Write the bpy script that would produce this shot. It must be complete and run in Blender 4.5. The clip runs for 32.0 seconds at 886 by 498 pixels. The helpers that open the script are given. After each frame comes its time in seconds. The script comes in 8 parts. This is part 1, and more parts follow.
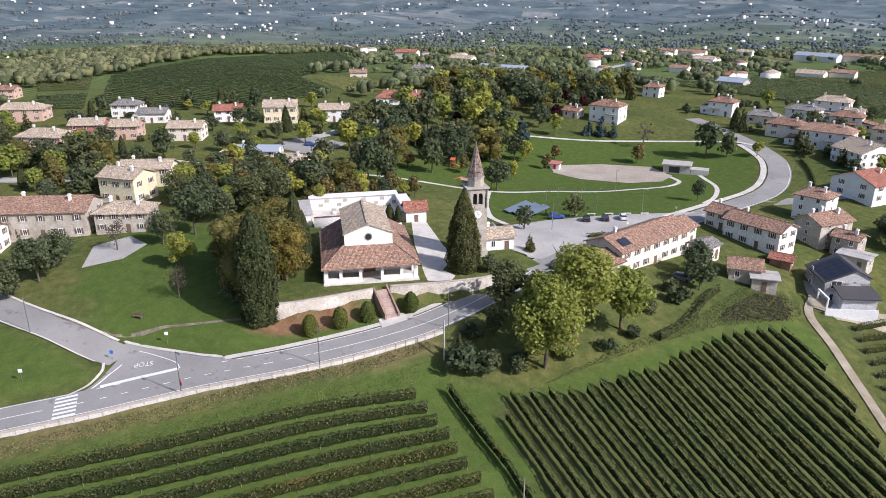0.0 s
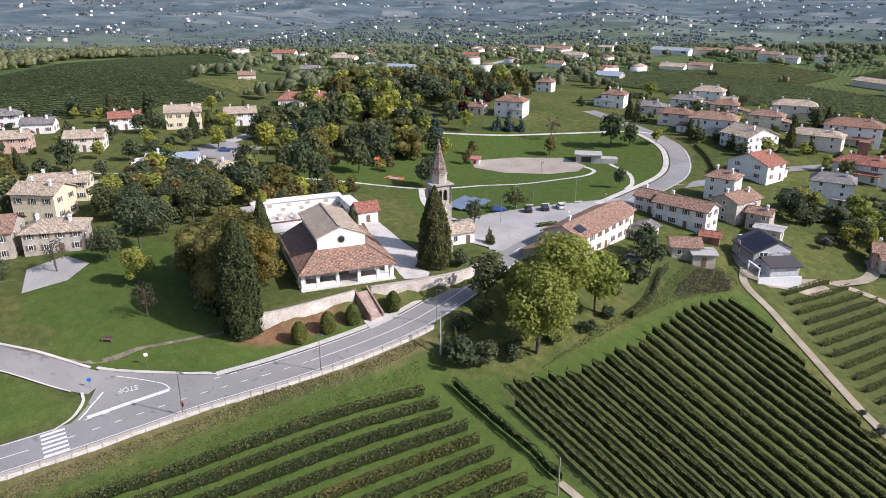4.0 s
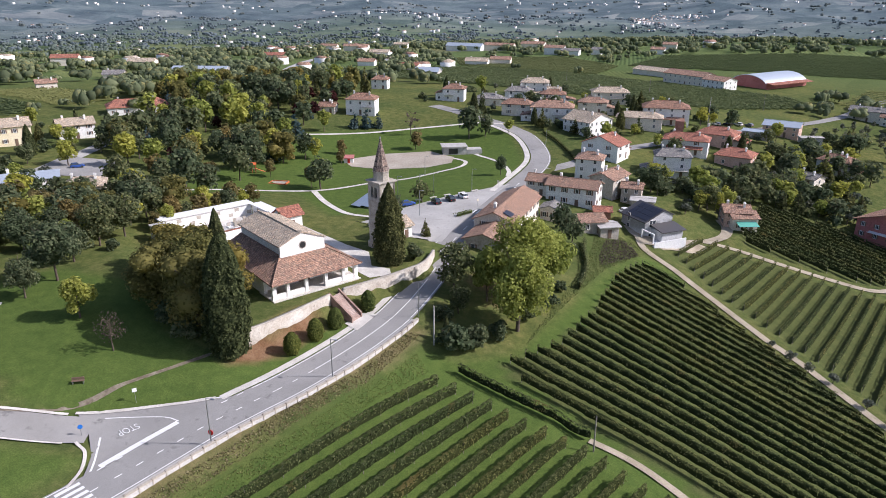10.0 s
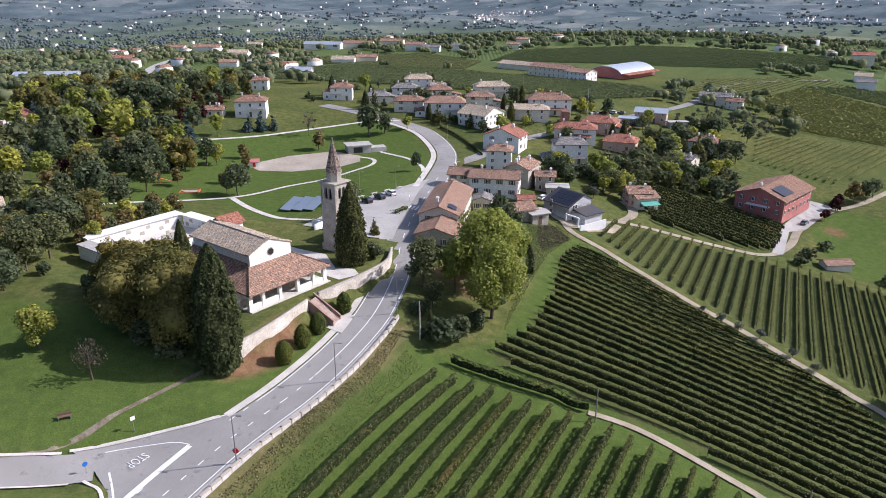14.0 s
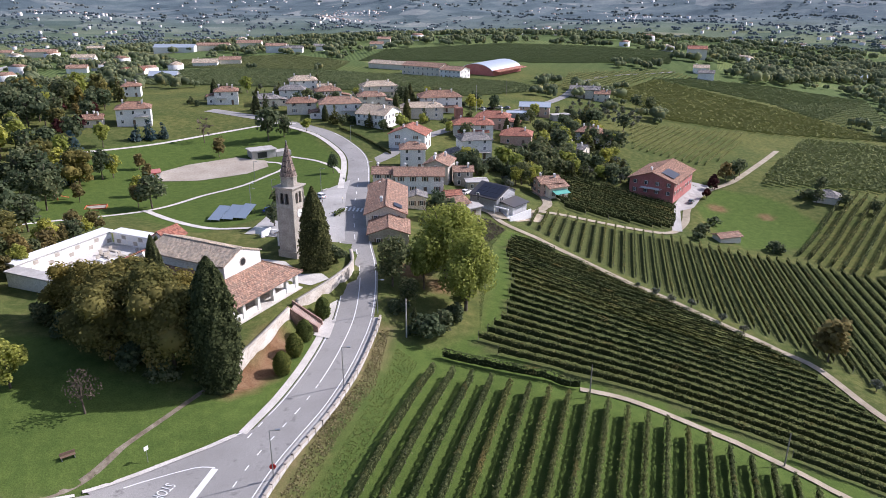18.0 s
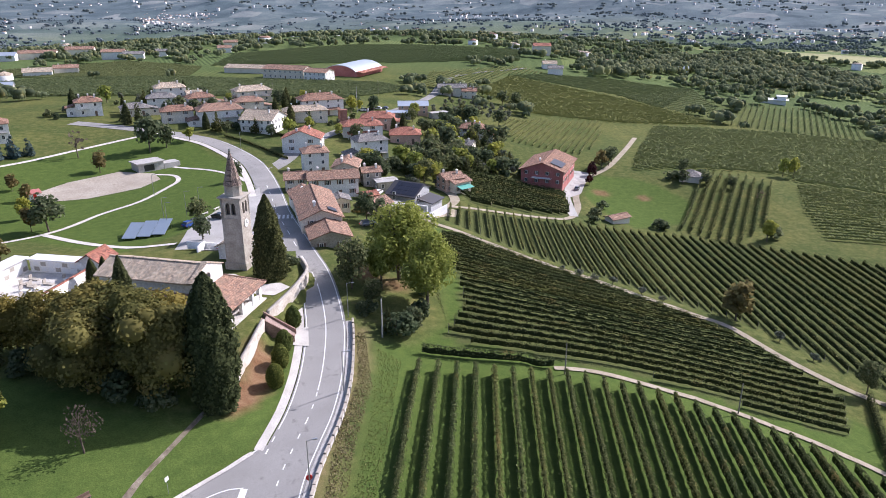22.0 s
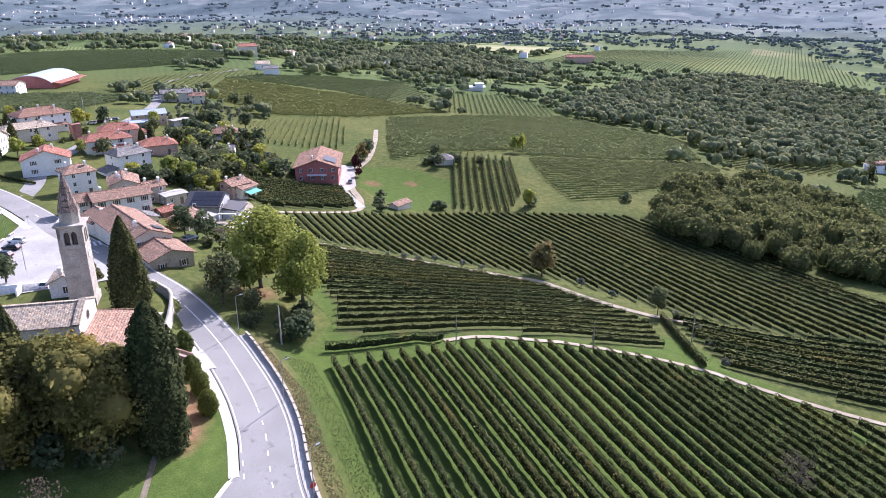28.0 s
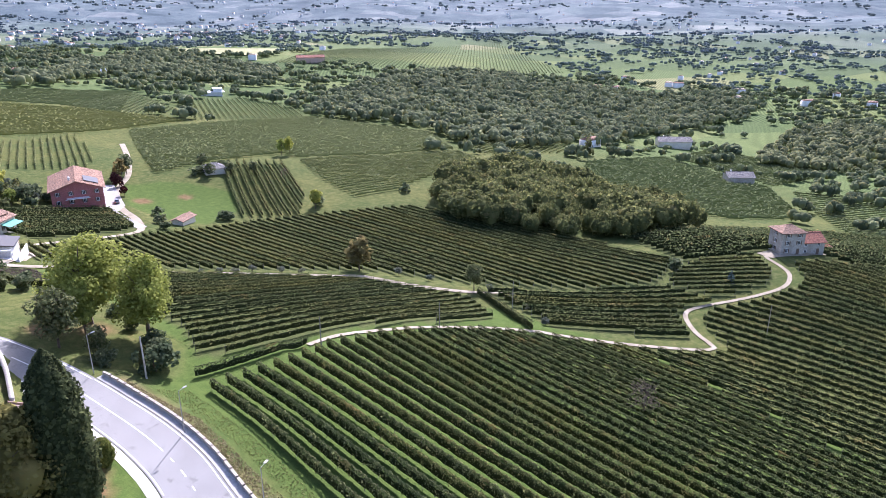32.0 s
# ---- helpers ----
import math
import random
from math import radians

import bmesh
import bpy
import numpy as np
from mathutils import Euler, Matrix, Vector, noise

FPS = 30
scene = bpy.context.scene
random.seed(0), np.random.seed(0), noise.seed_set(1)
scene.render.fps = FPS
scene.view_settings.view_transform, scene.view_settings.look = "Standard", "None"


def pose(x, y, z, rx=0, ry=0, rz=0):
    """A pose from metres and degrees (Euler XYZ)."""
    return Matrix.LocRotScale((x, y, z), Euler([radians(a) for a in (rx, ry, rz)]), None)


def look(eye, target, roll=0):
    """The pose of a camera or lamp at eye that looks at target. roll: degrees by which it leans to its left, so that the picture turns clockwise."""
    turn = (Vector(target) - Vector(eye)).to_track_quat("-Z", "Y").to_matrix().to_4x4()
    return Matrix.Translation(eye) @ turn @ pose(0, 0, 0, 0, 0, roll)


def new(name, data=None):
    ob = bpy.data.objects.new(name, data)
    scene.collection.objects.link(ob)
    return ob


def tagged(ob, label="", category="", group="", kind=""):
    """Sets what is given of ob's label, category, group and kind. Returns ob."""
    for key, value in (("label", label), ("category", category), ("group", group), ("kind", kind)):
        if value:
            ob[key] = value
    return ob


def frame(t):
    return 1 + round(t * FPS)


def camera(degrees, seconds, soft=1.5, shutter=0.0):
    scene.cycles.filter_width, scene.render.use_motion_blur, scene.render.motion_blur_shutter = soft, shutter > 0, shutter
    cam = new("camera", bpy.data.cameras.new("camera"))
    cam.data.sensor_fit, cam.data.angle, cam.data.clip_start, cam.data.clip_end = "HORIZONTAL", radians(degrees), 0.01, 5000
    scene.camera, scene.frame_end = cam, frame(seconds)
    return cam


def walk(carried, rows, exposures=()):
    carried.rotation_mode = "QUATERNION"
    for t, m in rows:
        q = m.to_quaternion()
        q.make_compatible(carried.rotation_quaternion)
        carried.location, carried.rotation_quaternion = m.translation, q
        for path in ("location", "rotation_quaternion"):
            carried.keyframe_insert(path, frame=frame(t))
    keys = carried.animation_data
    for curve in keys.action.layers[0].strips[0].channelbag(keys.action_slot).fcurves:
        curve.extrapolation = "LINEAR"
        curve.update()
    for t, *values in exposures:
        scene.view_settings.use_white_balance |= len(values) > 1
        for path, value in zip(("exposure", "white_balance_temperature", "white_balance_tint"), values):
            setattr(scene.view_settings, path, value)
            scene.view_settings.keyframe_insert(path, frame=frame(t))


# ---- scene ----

# ---------------- camera ----------------
cam = camera(64.13, 32.0, soft=0.85)


def heading(x, y, z, bearing, down, roll):
    """Camera pose: bearing clockwise from +y, tilt below the horizon, roll."""
    return pose(x, y, z, 90 - down, 0, -bearing) @ pose(0, 0, 0, 0, 0, roll)


walk(cam, [
    (0.0, heading(114.65, -81.59, 53.50, -56.93, 20.20, -0.00)),
    (3.0, heading(106.43, -94.17, 53.50, -48.63, 20.24, -0.00)),
    (6.0, heading(96.16, -106.60, 53.71, -40.06, 20.30, 0.06)),
    (9.0, heading(83.32, -117.86, 53.59, -30.91, 20.31, 0.21)),
    (11.0, heading(74.53, -124.12, 53.74, -24.92, 20.38, 0.17)),
    (13.0, heading(64.75, -129.21, 53.78, -18.61, 20.45, 0.06)),
    (16.5, heading(45.99, -135.02, 53.81, -7.78, 20.53, 0.33)),
    (19.0, heading(32.78, -137.48, 53.56, -0.00, 20.44, 0.08)),
    (21.0, heading(21.97, -138.34, 53.86, 6.48, 20.41, 0.06)),
    (23.0, heading(10.85, -137.48, 53.69, 13.43, 20.37, -0.05)),
    (25.5, heading(-2.60, -135.25, 53.76, 23.08, 20.44, -0.13)),
    (28.0, heading(-15.25, -130.70, 53.54, 35.04, 20.42, 0.01)),
    (29.0, heading(-20.14, -127.68, 53.68, 40.46, 20.38, -0.00)),
    (30.0, heading(-24.77, -124.55, 53.58, 46.01, 20.44, 0.02)),
    (31.0, heading(-29.04, -121.23, 53.65, 51.51, 20.38, 0.03)),
    (31.5, heading(-31.13, -119.59, 53.70, 54.42, 20.37, 0.00)),
    (32.0, heading(-33.21, -117.92, 53.94, 57.33, 20.40, 0.06)),
], exposures=[(0.0, 0.06, 6050, 20), (12.0, 0.1, 6020, 21), (19.0, 0.22, 5960, 23), (24.0, 0.46, 5900, 24), (29.0, 0.84, 5700, 29), (32.0, 1.0, 5650, 29)])

# ---------------- world and sun ----------------
SUN_BEARING, SUN_HEIGHT = 66.0, 37.0
world = bpy.data.worlds.new("sky")
scene.world = world
world.use_nodes = True
wn = world.node_tree.nodes
sky = wn.new("ShaderNodeTexSky")
sky.sky_type = "NISHITA"
sky.sun_disc = False
sky.sun_elevation = radians(SUN_HEIGHT)
sky.sun_rotation = radians(SUN_BEARING)
sky.dust_density = 2.0
wn["Background"].inputs["Strength"].default_value = 0.135
world.node_tree.links.new(sky.outputs["Color"], wn["Background"].inputs["Color"])
sun = new("sun", bpy.data.lights.new("sun", "SUN"))
sun.data.energy = 5.0
sun.data.angle = radians(0.55)
sun.data.color = (1.0, 0.965, 0.9)
sb, sh = radians(SUN_BEARING), radians(SUN_HEIGHT)
sun.matrix_world = look((300 * math.sin(sb) * math.cos(sh), 300 * math.cos(sb) * math.cos(sh), 300 * math.sin(sh)), (0, 0, 0))

# ---------------- materials ----------------


def material(name):
    m = bpy.data.materials.new(name)
    m.use_nodes = True
    nt = m.node_tree
    return m, nt, nt.nodes["Principled BSDF"], nt.links


def ramp_node(nt, stops):
    r = nt.nodes.new("ShaderNodeValToRGB")
    el = r.color_ramp.elements
    while len(el) < len(stops):
        el.new(0.5)
    for e, (p, c) in zip(el, stops):
        e.position = p
        e.color = (*c, 1)
    return r


def noise_node(nt, scale, detail=4, rough=0.6, coord="Object"):
    tc = nt.nodes.new("ShaderNodeTexCoord")
    n = nt.nodes.new("ShaderNodeTexNoise")
    n.inputs["Scale"].default_value = scale
    n.inputs["Detail"].default_value = detail
    n.inputs["Roughness"].default_value = rough
    nt.links.new(tc.outputs[coord], n.inputs["Vector"])
    return n


def mix_node(nt, a, b, fac, kind="MIX"):
    """a, b: sockets or colours; fac: socket or number."""
    m = nt.nodes.new("ShaderNodeMix")
    m.data_type = "RGBA"
    m.blend_type = kind
    for key, v in ((0, fac), (6, a), (7, b)):
        if hasattr(v, "is_linked"):
            nt.links.new(v, m.inputs[key])
        else:
            m.inputs[key].default_value = v if key == 0 else (*v, 1)
    return m.outputs[2]


def bump(nt, bsdf, height, strength, distance):
    b = nt.nodes.new("ShaderNodeBump")
    b.inputs["Strength"].default_value = strength
    b.inputs["Distance"].default_value = distance
    nt.links.new(height, b.inputs["Height"])
    nt.links.new(b.outputs["Normal"], bsdf.inputs["Normal"])


def two_scale(name, dark, mid, light, big=0.15, small=2.5, rough=0.9, relief=0.3, relief_size=0.03, stain=None, spec=0.3):
    """A matt surface with broad patches and fine grain, and sparse stains."""
    m, nt, b, ln = material(name)
    n1, n2 = noise_node(nt, big, 3), noise_node(nt, small, 6, 0.7)
    c1 = ramp_node(nt, [(0.3, dark), (0.5, mid), (0.72, light)])
    ln.new(n1.outputs["Fac"], c1.inputs["Fac"])
    c2 = ramp_node(nt, [(0.25, tuple(0.62 for _ in range(3))), (0.75, (1.25, 1.25, 1.25))])
    ln.new(n2.outputs["Fac"], c2.inputs["Fac"])
    col = mix_node(nt, c1.outputs["Color"], c2.outputs["Color"], 1.0, "MULTIPLY")
    if stain:
        n3 = noise_node(nt, big * 4, 5, 0.75)
        s = ramp_node(nt, [(0.56, (0, 0, 0)), (0.7, (1, 1, 1))])
        ln.new(n3.outputs["Fac"], s.inputs["Fac"])
        col = mix_node(nt, col, stain, s.outputs["Color"])
    ln.new(col, b.inputs["Base Color"])
    b.inputs["Roughness"].default_value = rough
    b.inputs["Specular IOR Level"].default_value = spec
    bump(nt, b, n2.outputs["Fac"], relief, relief_size)
    return m


def leaf_material(name, dark, mid, light, rough=0.75, autumn=None, share=0.0, thin=0.5):
    """Leaves: each leaf has its own tint, each plant a slight cast of its own, a little light comes through."""
    m, nt, b, ln = material(name)
    geo = nt.nodes.new("ShaderNodeNewGeometry")
    r = ramp_node(nt, [(0.0, dark), (0.55, mid), (1.0, light)])
    ln.new(geo.outputs["Random Per Island"], r.inputs["Fac"])
    info = nt.nodes.new("ShaderNodeObjectInfo")
    tint = ramp_node(nt, [(0.0, (0.78, 0.85, 0.85)), (0.5, (1, 1, 1)), (1.0, (1.2, 1.1, 0.92))])
    ln.new(info.outputs["Random"], tint.inputs["Fac"])
    col = mix_node(nt, r.outputs["Color"], tint.outputs["Color"], 1.0, "MULTIPLY")
    n = noise_node(nt, 0.22, 3)
    if autumn:
        a = ramp_node(nt, [(0.6 - share * 0.4, (0, 0, 0)), (0.75 - share * 0.4, (1, 1, 1))])
        ln.new(n.outputs["Fac"], a.inputs["Fac"])
        col = mix_node(nt, col, autumn, a.outputs["Color"])
    ln.new(col, b.inputs["Base Color"])
    b.inputs["Roughness"].default_value = rough
    b.inputs["Specular IOR Level"].default_value = 0.03
    tr = nt.nodes.new("ShaderNodeBsdfTranslucent")
    ln.new(col, tr.inputs["Color"])
    ms = nt.nodes.new("ShaderNodeMixShader")
    ms.inputs[0].default_value = thin
    ln.new(b.outputs["BSDF"], ms.inputs[1])
    ln.new(tr.outputs["BSDF"], ms.inputs[2])
    ln.new(ms.outputs["Shader"], nt.nodes["Material Output"].inputs["Surface"])
    return m


def tile_material(name, dark, mid, light, moss=(0.12, 0.1, 0.07)):
    """Clay roof tiles: courses of single tiles, each of its own tint, with lichen."""
    m, nt, b, ln = material(name)
    tc = nt.nodes.new("ShaderNodeTexCoord")
    br = nt.nodes.new("ShaderNodeTexBrick")
    br.inputs["Scale"].default_value = 1.0
    br.inputs["Brick Width"].default_value = 0.24
    br.inputs["Row Height"].default_value = 0.36
    br.inputs["Mortar Size"].default_value = 0.035
    br.inputs["Mortar Smooth"].default_value = 0.6
    br.inputs["Color1"].default_value = (*light, 1)
    br.inputs["Color2"].default_value = (*mid, 1)
    br.inputs["Mortar"].default_value = (*dark, 1)
    br.offset = 0.0
    ln.new(tc.outputs["Object"], br.inputs["Vector"])
    vor = nt.nodes.new("ShaderNodeTexVoronoi")
    vor.inputs["Scale"].default_value = 3.2
    ln.new(tc.outputs["Object"], vor.inputs["Vector"])
    v = ramp_node(nt, [(0.0, (0.55, 0.55, 0.58)), (0.5, (0.95, 0.95, 0.95)), (1.0, (1.35, 1.25, 1.15))])
    sep = nt.nodes.new("ShaderNodeSeparateColor")
    ln.new(vor.outputs["Color"], sep.inputs["Color"])
    ln.new(sep.outputs[0], v.inputs["Fac"])
    col = mix_node(nt, br.outputs["Color"], v.outputs["Color"], 1.0, "MULTIPLY")
    n = noise_node(nt, 0.6, 6, 0.75)
    s = ramp_node(nt, [(0.5, (0, 0, 0)), (0.72, (0.8, 0.8, 0.8))])
    ln.new(n.outputs["Fac"], s.inputs["Fac"])
    col = mix_node(nt, col, moss, s.outputs["Color"])
    ln.new(col, b.inputs["Base Color"])
    b.inputs["Roughness"].default_value = 0.9
    b.inputs["Specular IOR Level"].default_value = 0.2
    bump(nt, b, br.outputs["Fac"], 0.8, -0.05)
    return m


def plain(name, col, rough=0.5, metal=0.0, spec=0.5, grain=0.12):
    m, nt, b, ln = material(name)
    n = noise_node(nt, 4.0, 4)
    r = ramp_node(nt, [(0.3, tuple(c * (1 - grain) for c in col)), (0.7, tuple(min(1, c * (1 + grain)) for c in col))])
    ln.new(n.outputs["Fac"], r.inputs["Fac"])
    ln.new(r.outputs["Color"], b.inputs["Base Color"])
    b.inputs["Roughness"].default_value = rough
    b.inputs["Metallic"].default_value = metal
    b.inputs["Specular IOR Level"].default_value = spec
    return m


M_ASPHALT = two_scale("worn_asphalt", (0.265, 0.256, 0.24), (0.305, 0.295, 0.277), (0.35, 0.338, 0.318), 0.1, 11.0, 0.95, 0.2, 0.008, (0.17, 0.165, 0.155), 0.15)
M_PLAZA = two_scale("plaza_paving", (0.36, 0.345, 0.315), (0.42, 0.405, 0.375), (0.48, 0.46, 0.43), 0.12, 9.0, 0.88, 0.2, 0.008, (0.26, 0.25, 0.23))
M_PAVING = two_scale("pale_stone_paving", (0.52, 0.485, 0.43), (0.62, 0.585, 0.525), (0.7, 0.665, 0.605), 0.4, 6.0, 0.88, 0.3, 0.02, (0.4, 0.37, 0.32), 0.15)
M_GRAVEL = two_scale("pale_gravel", (0.29, 0.245, 0.175), (0.38, 0.325, 0.24), (0.47, 0.41, 0.31), 0.3, 5.0, 0.95, 0.5, 0.03, (0.16, 0.175, 0.08), 0.15)
M_SAND = two_scale("sand_court", (0.33, 0.28, 0.22), (0.4, 0.35, 0.28), (0.46, 0.41, 0.34), 0.12, 2.0, 0.95, 0.3, 0.02, (0.27, 0.22, 0.17))
M_PAINT = plain("road_paint", (0.72, 0.72, 0.7), 0.7, grain=0.08)
M_PLASTER = two_scale("white_plaster", (0.8, 0.775, 0.725), (0.86, 0.84, 0.795), (0.9, 0.885, 0.85), 0.25, 3.0, 0.85, 0.15, 0.01, (0.7, 0.67, 0.6))
M_CREAM = two_scale("cream_plaster", (0.72, 0.645, 0.53), (0.79, 0.715, 0.6), (0.83, 0.765, 0.66), 0.25, 3.0, 0.85, 0.15, 0.01, (0.6, 0.53, 0.42))
M_YELLOW = two_scale("yellow_plaster", (0.74, 0.64, 0.42), (0.8, 0.7, 0.48), (0.83, 0.74, 0.54), 0.25, 3.0, 0.85, 0.15, 0.01)
M_PINK = two_scale("pink_plaster", (0.55, 0.36, 0.28), (0.62, 0.42, 0.33), (0.66, 0.47, 0.37), 0.25, 3.0, 0.85, 0.15, 0.01)
M_ROSE = two_scale("rose_plaster", (0.42, 0.15, 0.13), (0.48, 0.18, 0.16), (0.52, 0.21, 0.19), 0.25, 3.0, 0.85, 0.15, 0.01)
M_STONE = two_scale("grey_limestone", (0.34, 0.3, 0.25), (0.44, 0.4, 0.34), (0.54, 0.5, 0.43), 0.5, 3.0, 0.9, 0.5, 0.03, (0.25, 0.22, 0.18))
M_OLDWALL = two_scale("old_stained_plaster", (0.36, 0.31, 0.25), (0.48, 0.43, 0.36), (0.6, 0.56, 0.49), 0.35, 2.5, 0.9, 0.4, 0.03, (0.22, 0.19, 0.15))
M_TILE_OLD = tile_material("old_clay_tiles", (0.13, 0.08, 0.055), (0.32, 0.19, 0.135), (0.46, 0.31, 0.23), (0.2, 0.16, 0.12))
M_TILE_PALE = tile_material("pale_clay_tiles", (0.23, 0.175, 0.12), (0.46, 0.37, 0.275), (0.6, 0.52, 0.41), (0.33, 0.29, 0.22))
M_TILE_RED = tile_material("red_clay_tiles", (0.16, 0.06, 0.045), (0.36, 0.145, 0.1), (0.45, 0.22, 0.155), (0.27, 0.13, 0.095))
M_TILE_BROWN = tile_material("brown_clay_tiles", (0.12, 0.07, 0.05), (0.3, 0.17, 0.12), (0.38, 0.24, 0.17), (0.18, 0.12, 0.09))
M_TILE_GREY = tile_material("grey_roof_tiles", (0.1, 0.1, 0.1), (0.24, 0.23, 0.22), (0.32, 0.31, 0.29), (0.16, 0.15, 0.14))
# near-black for shade painted in openings; also round window and clock hands
M_DARK = plain("dark_opening", (0.03, 0.03, 0.032), 0.35, spec=0.5)
M_GLASS = plain("window_glass", (0.04, 0.05, 0.06), 0.08, spec=0.8)
M_SHUTTER = plain("brown_wood_shutter", (0.17, 0.11, 0.075), 0.6)
M_GREENSHUT = plain("green_shutter", (0.06, 0.12, 0.08), 0.6)
M_METAL = plain("galvanised_steel", (0.42, 0.43, 0.44), 0.4, 0.9)
M_ZINC = plain("pale_metal_roof", (0.45, 0.5, 0.55), 0.45, 0.3)
M_PANEL = plain("solar_panel", (0.03, 0.034, 0.05), 0.4, spec=0.25)
M_BARK = two_scale("bark", (0.08, 0.06, 0.045), (0.13, 0.1, 0.075), (0.18, 0.15, 0.12), 1.0, 6.0, 0.95, 0.6, 0.03)
M_WOODPOST = two_scale("weathered_wood", (0.2, 0.17, 0.14), (0.28, 0.25, 0.21), (0.36, 0.33, 0.29), 1.0, 8.0, 0.9, 0.3, 0.01)
M_CONCRETE = two_scale("concrete", (0.38, 0.36, 0.33), (0.46, 0.44, 0.41), (0.54, 0.52, 0.49), 0.5, 4.0, 0.9, 0.3, 0.01, (0.28, 0.26, 0.23))
M_BRICK = two_scale("old_brick", (0.25, 0.11, 0.08), (0.32, 0.16, 0.12), (0.4, 0.22, 0.17), 0.8, 7.0, 0.9, 0.4, 0.02)
M_CAR_DARK = plain("dark_car_paint", (0.02, 0.022, 0.026), 0.2, 0.3, 0.7)
M_CAR_WHITE = plain("white_car_paint", (0.75, 0.75, 0.75), 0.25, 0.0, 0.6)
M_CAR_BLUE = plain("blue_car_paint", (0.03, 0.08, 0.28), 0.2, 0.2, 0.7)
M_CAR_GREY = plain("grey_car_paint", (0.25, 0.26, 0.28), 0.25, 0.4, 0.6)
M_RUBBER = plain("tyre_rubber", (0.02, 0.02, 0.02), 0.8)
M_RED = plain("red_sign_paint", (0.6, 0.03, 0.02), 0.4)
M_BLUE = plain("blue_sign_paint", (0.02, 0.15, 0.5), 0.4)
M_WHITE = plain("white_paint", (0.78, 0.78, 0.77), 0.5)
M_BLUETARP = plain("blue_grey_canopy", (0.2, 0.25, 0.31), 0.5)
M_GREENTARP = plain("green_awning", (0.1, 0.38, 0.3), 0.6)

L_BROAD = leaf_material("broadleaf_leaves", (0.065, 0.088, 0.044), (0.125, 0.154, 0.081), (0.211, 0.230, 0.124), thin=0.50)
L_LIGHT = leaf_material("poplar_leaves", (0.218, 0.240, 0.057), (0.333, 0.357, 0.081), (0.460, 0.469, 0.132), thin=0.50)
L_CHESTNUT = leaf_material("turning_chestnut_leaves", (0.120, 0.115, 0.041), (0.225, 0.205, 0.069), (0.340, 0.300, 0.103), autumn=(0.340, 0.250, 0.086), share=0.14, thin=0.58)
L_CYPRESS = leaf_material("cypress_foliage", (0.055, 0.066, 0.031), (0.112, 0.125, 0.053), (0.180, 0.190, 0.081))
L_SHRUB = leaf_material("clipped_yew_foliage", (0.075, 0.1, 0.03), (0.145, 0.175, 0.05), (0.22, 0.245, 0.075))
L_AUTUMN = leaf_material("autumn_leaves", (0.14, 0.11, 0.045), (0.23, 0.185, 0.075), (0.32, 0.265, 0.11))
L_PURPLE = leaf_material("purple_leaves", (0.03, 0.012, 0.014), (0.06, 0.022, 0.024), (0.09, 0.04, 0.035))
L_BLUE = leaf_material("blue_spruce_needles", (0.04, 0.07, 0.07), (0.08, 0.12, 0.12), (0.13, 0.18, 0.18))
L_OLIVE = leaf_material("olive_leaves", (0.085, 0.1, 0.07), (0.15, 0.165, 0.125), (0.22, 0.235, 0.19))
L_VINE = leaf_material("vine_leaves", (0.070, 0.090, 0.037), (0.150, 0.175, 0.071), (0.280, 0.290, 0.136), autumn=(0.300, 0.250, 0.098), share=0.05, thin=0.66)
# distant trees: haze lightens and blues the leaf colour itself
L_FAR = leaf_material("pale_distant_foliage", (0.114, 0.138, 0.081), (0.216, 0.246, 0.137), (0.360, 0.378, 0.202), autumn=(0.408, 0.372, 0.158), share=0.14, thin=0.55)
# trees of the plain: bluish haze of distance put into the leaf colour
L_HAZE = leaf_material("hazed_plain_foliage", (0.144, 0.179, 0.197), (0.175, 0.215, 0.236), (0.219, 0.259, 0.280), thin=0.5)
# vine leaves again, paled for distance in their base colour
L_VINE_FAR = leaf_material("pale_distant_vine_leaves", (0.182, 0.208, 0.096), (0.2, 0.228, 0.105), (0.222, 0.25, 0.118), thin=0.5)
# inner leaves and canes, with the shade inside the row put into their colour
L_VINE_INNER = leaf_material("shaded_inner_vine_leaves_and_canes", (0.034, 0.042, 0.017), (0.046, 0.056, 0.022), (0.062, 0.072, 0.03), thin=0.3)
L_DRY = leaf_material("dry_leaves", (0.0918, 0.0727, 0.055), (0.143, 0.116, 0.09), (0.204, 0.165, 0.13))
M_SPIRE = tile_material("weathered_spire_tiles", (0.1, 0.075, 0.06), (0.24, 0.18, 0.15), (0.33, 0.27, 0.23), (0.17, 0.14, 0.12))

# ---------------- terrain ----------------
# spot heights (x, y, z) of the hill, place by place
SPOTS_CHURCH = [(0, 0, 0), (-3, -32, 0), (-20, -15, 0), (-38, 10, -1), (-15, 12, -.5), (4, -62, -5.1), (18, -42.7, -4.5), (12, -23, -3.9), (7, -40, -3.9), (5, -78, -5.9), (25, -23, -5.3),
                (31, -28, -8.6), (-15, -56.5, -1.5), (-4.7, -61.5, -4.3), (-44, -46, .7), (20, 20, -2), (21.5, -67, -8.2), (20, -120, -12), (-60, -120, -6), (-200, -80, 0)]
SPOTS_VINES = [(57, -31.6, -11.4), (88, -39.5, -18.5), (133, -90, -30.7), (116, 7, -25), (127, -25, -27.5), (111, -51, -26), (80, -88.7, -20.5), (147, 116, -28.4), (102, 91, -23.5), (172, 137, -25),
               (227, 52, -32), (271, -52, -44), (217, -94, -29), (60, -120, -18), (150, -180, -38), (44, 55, -9), (75, 45, -18)]
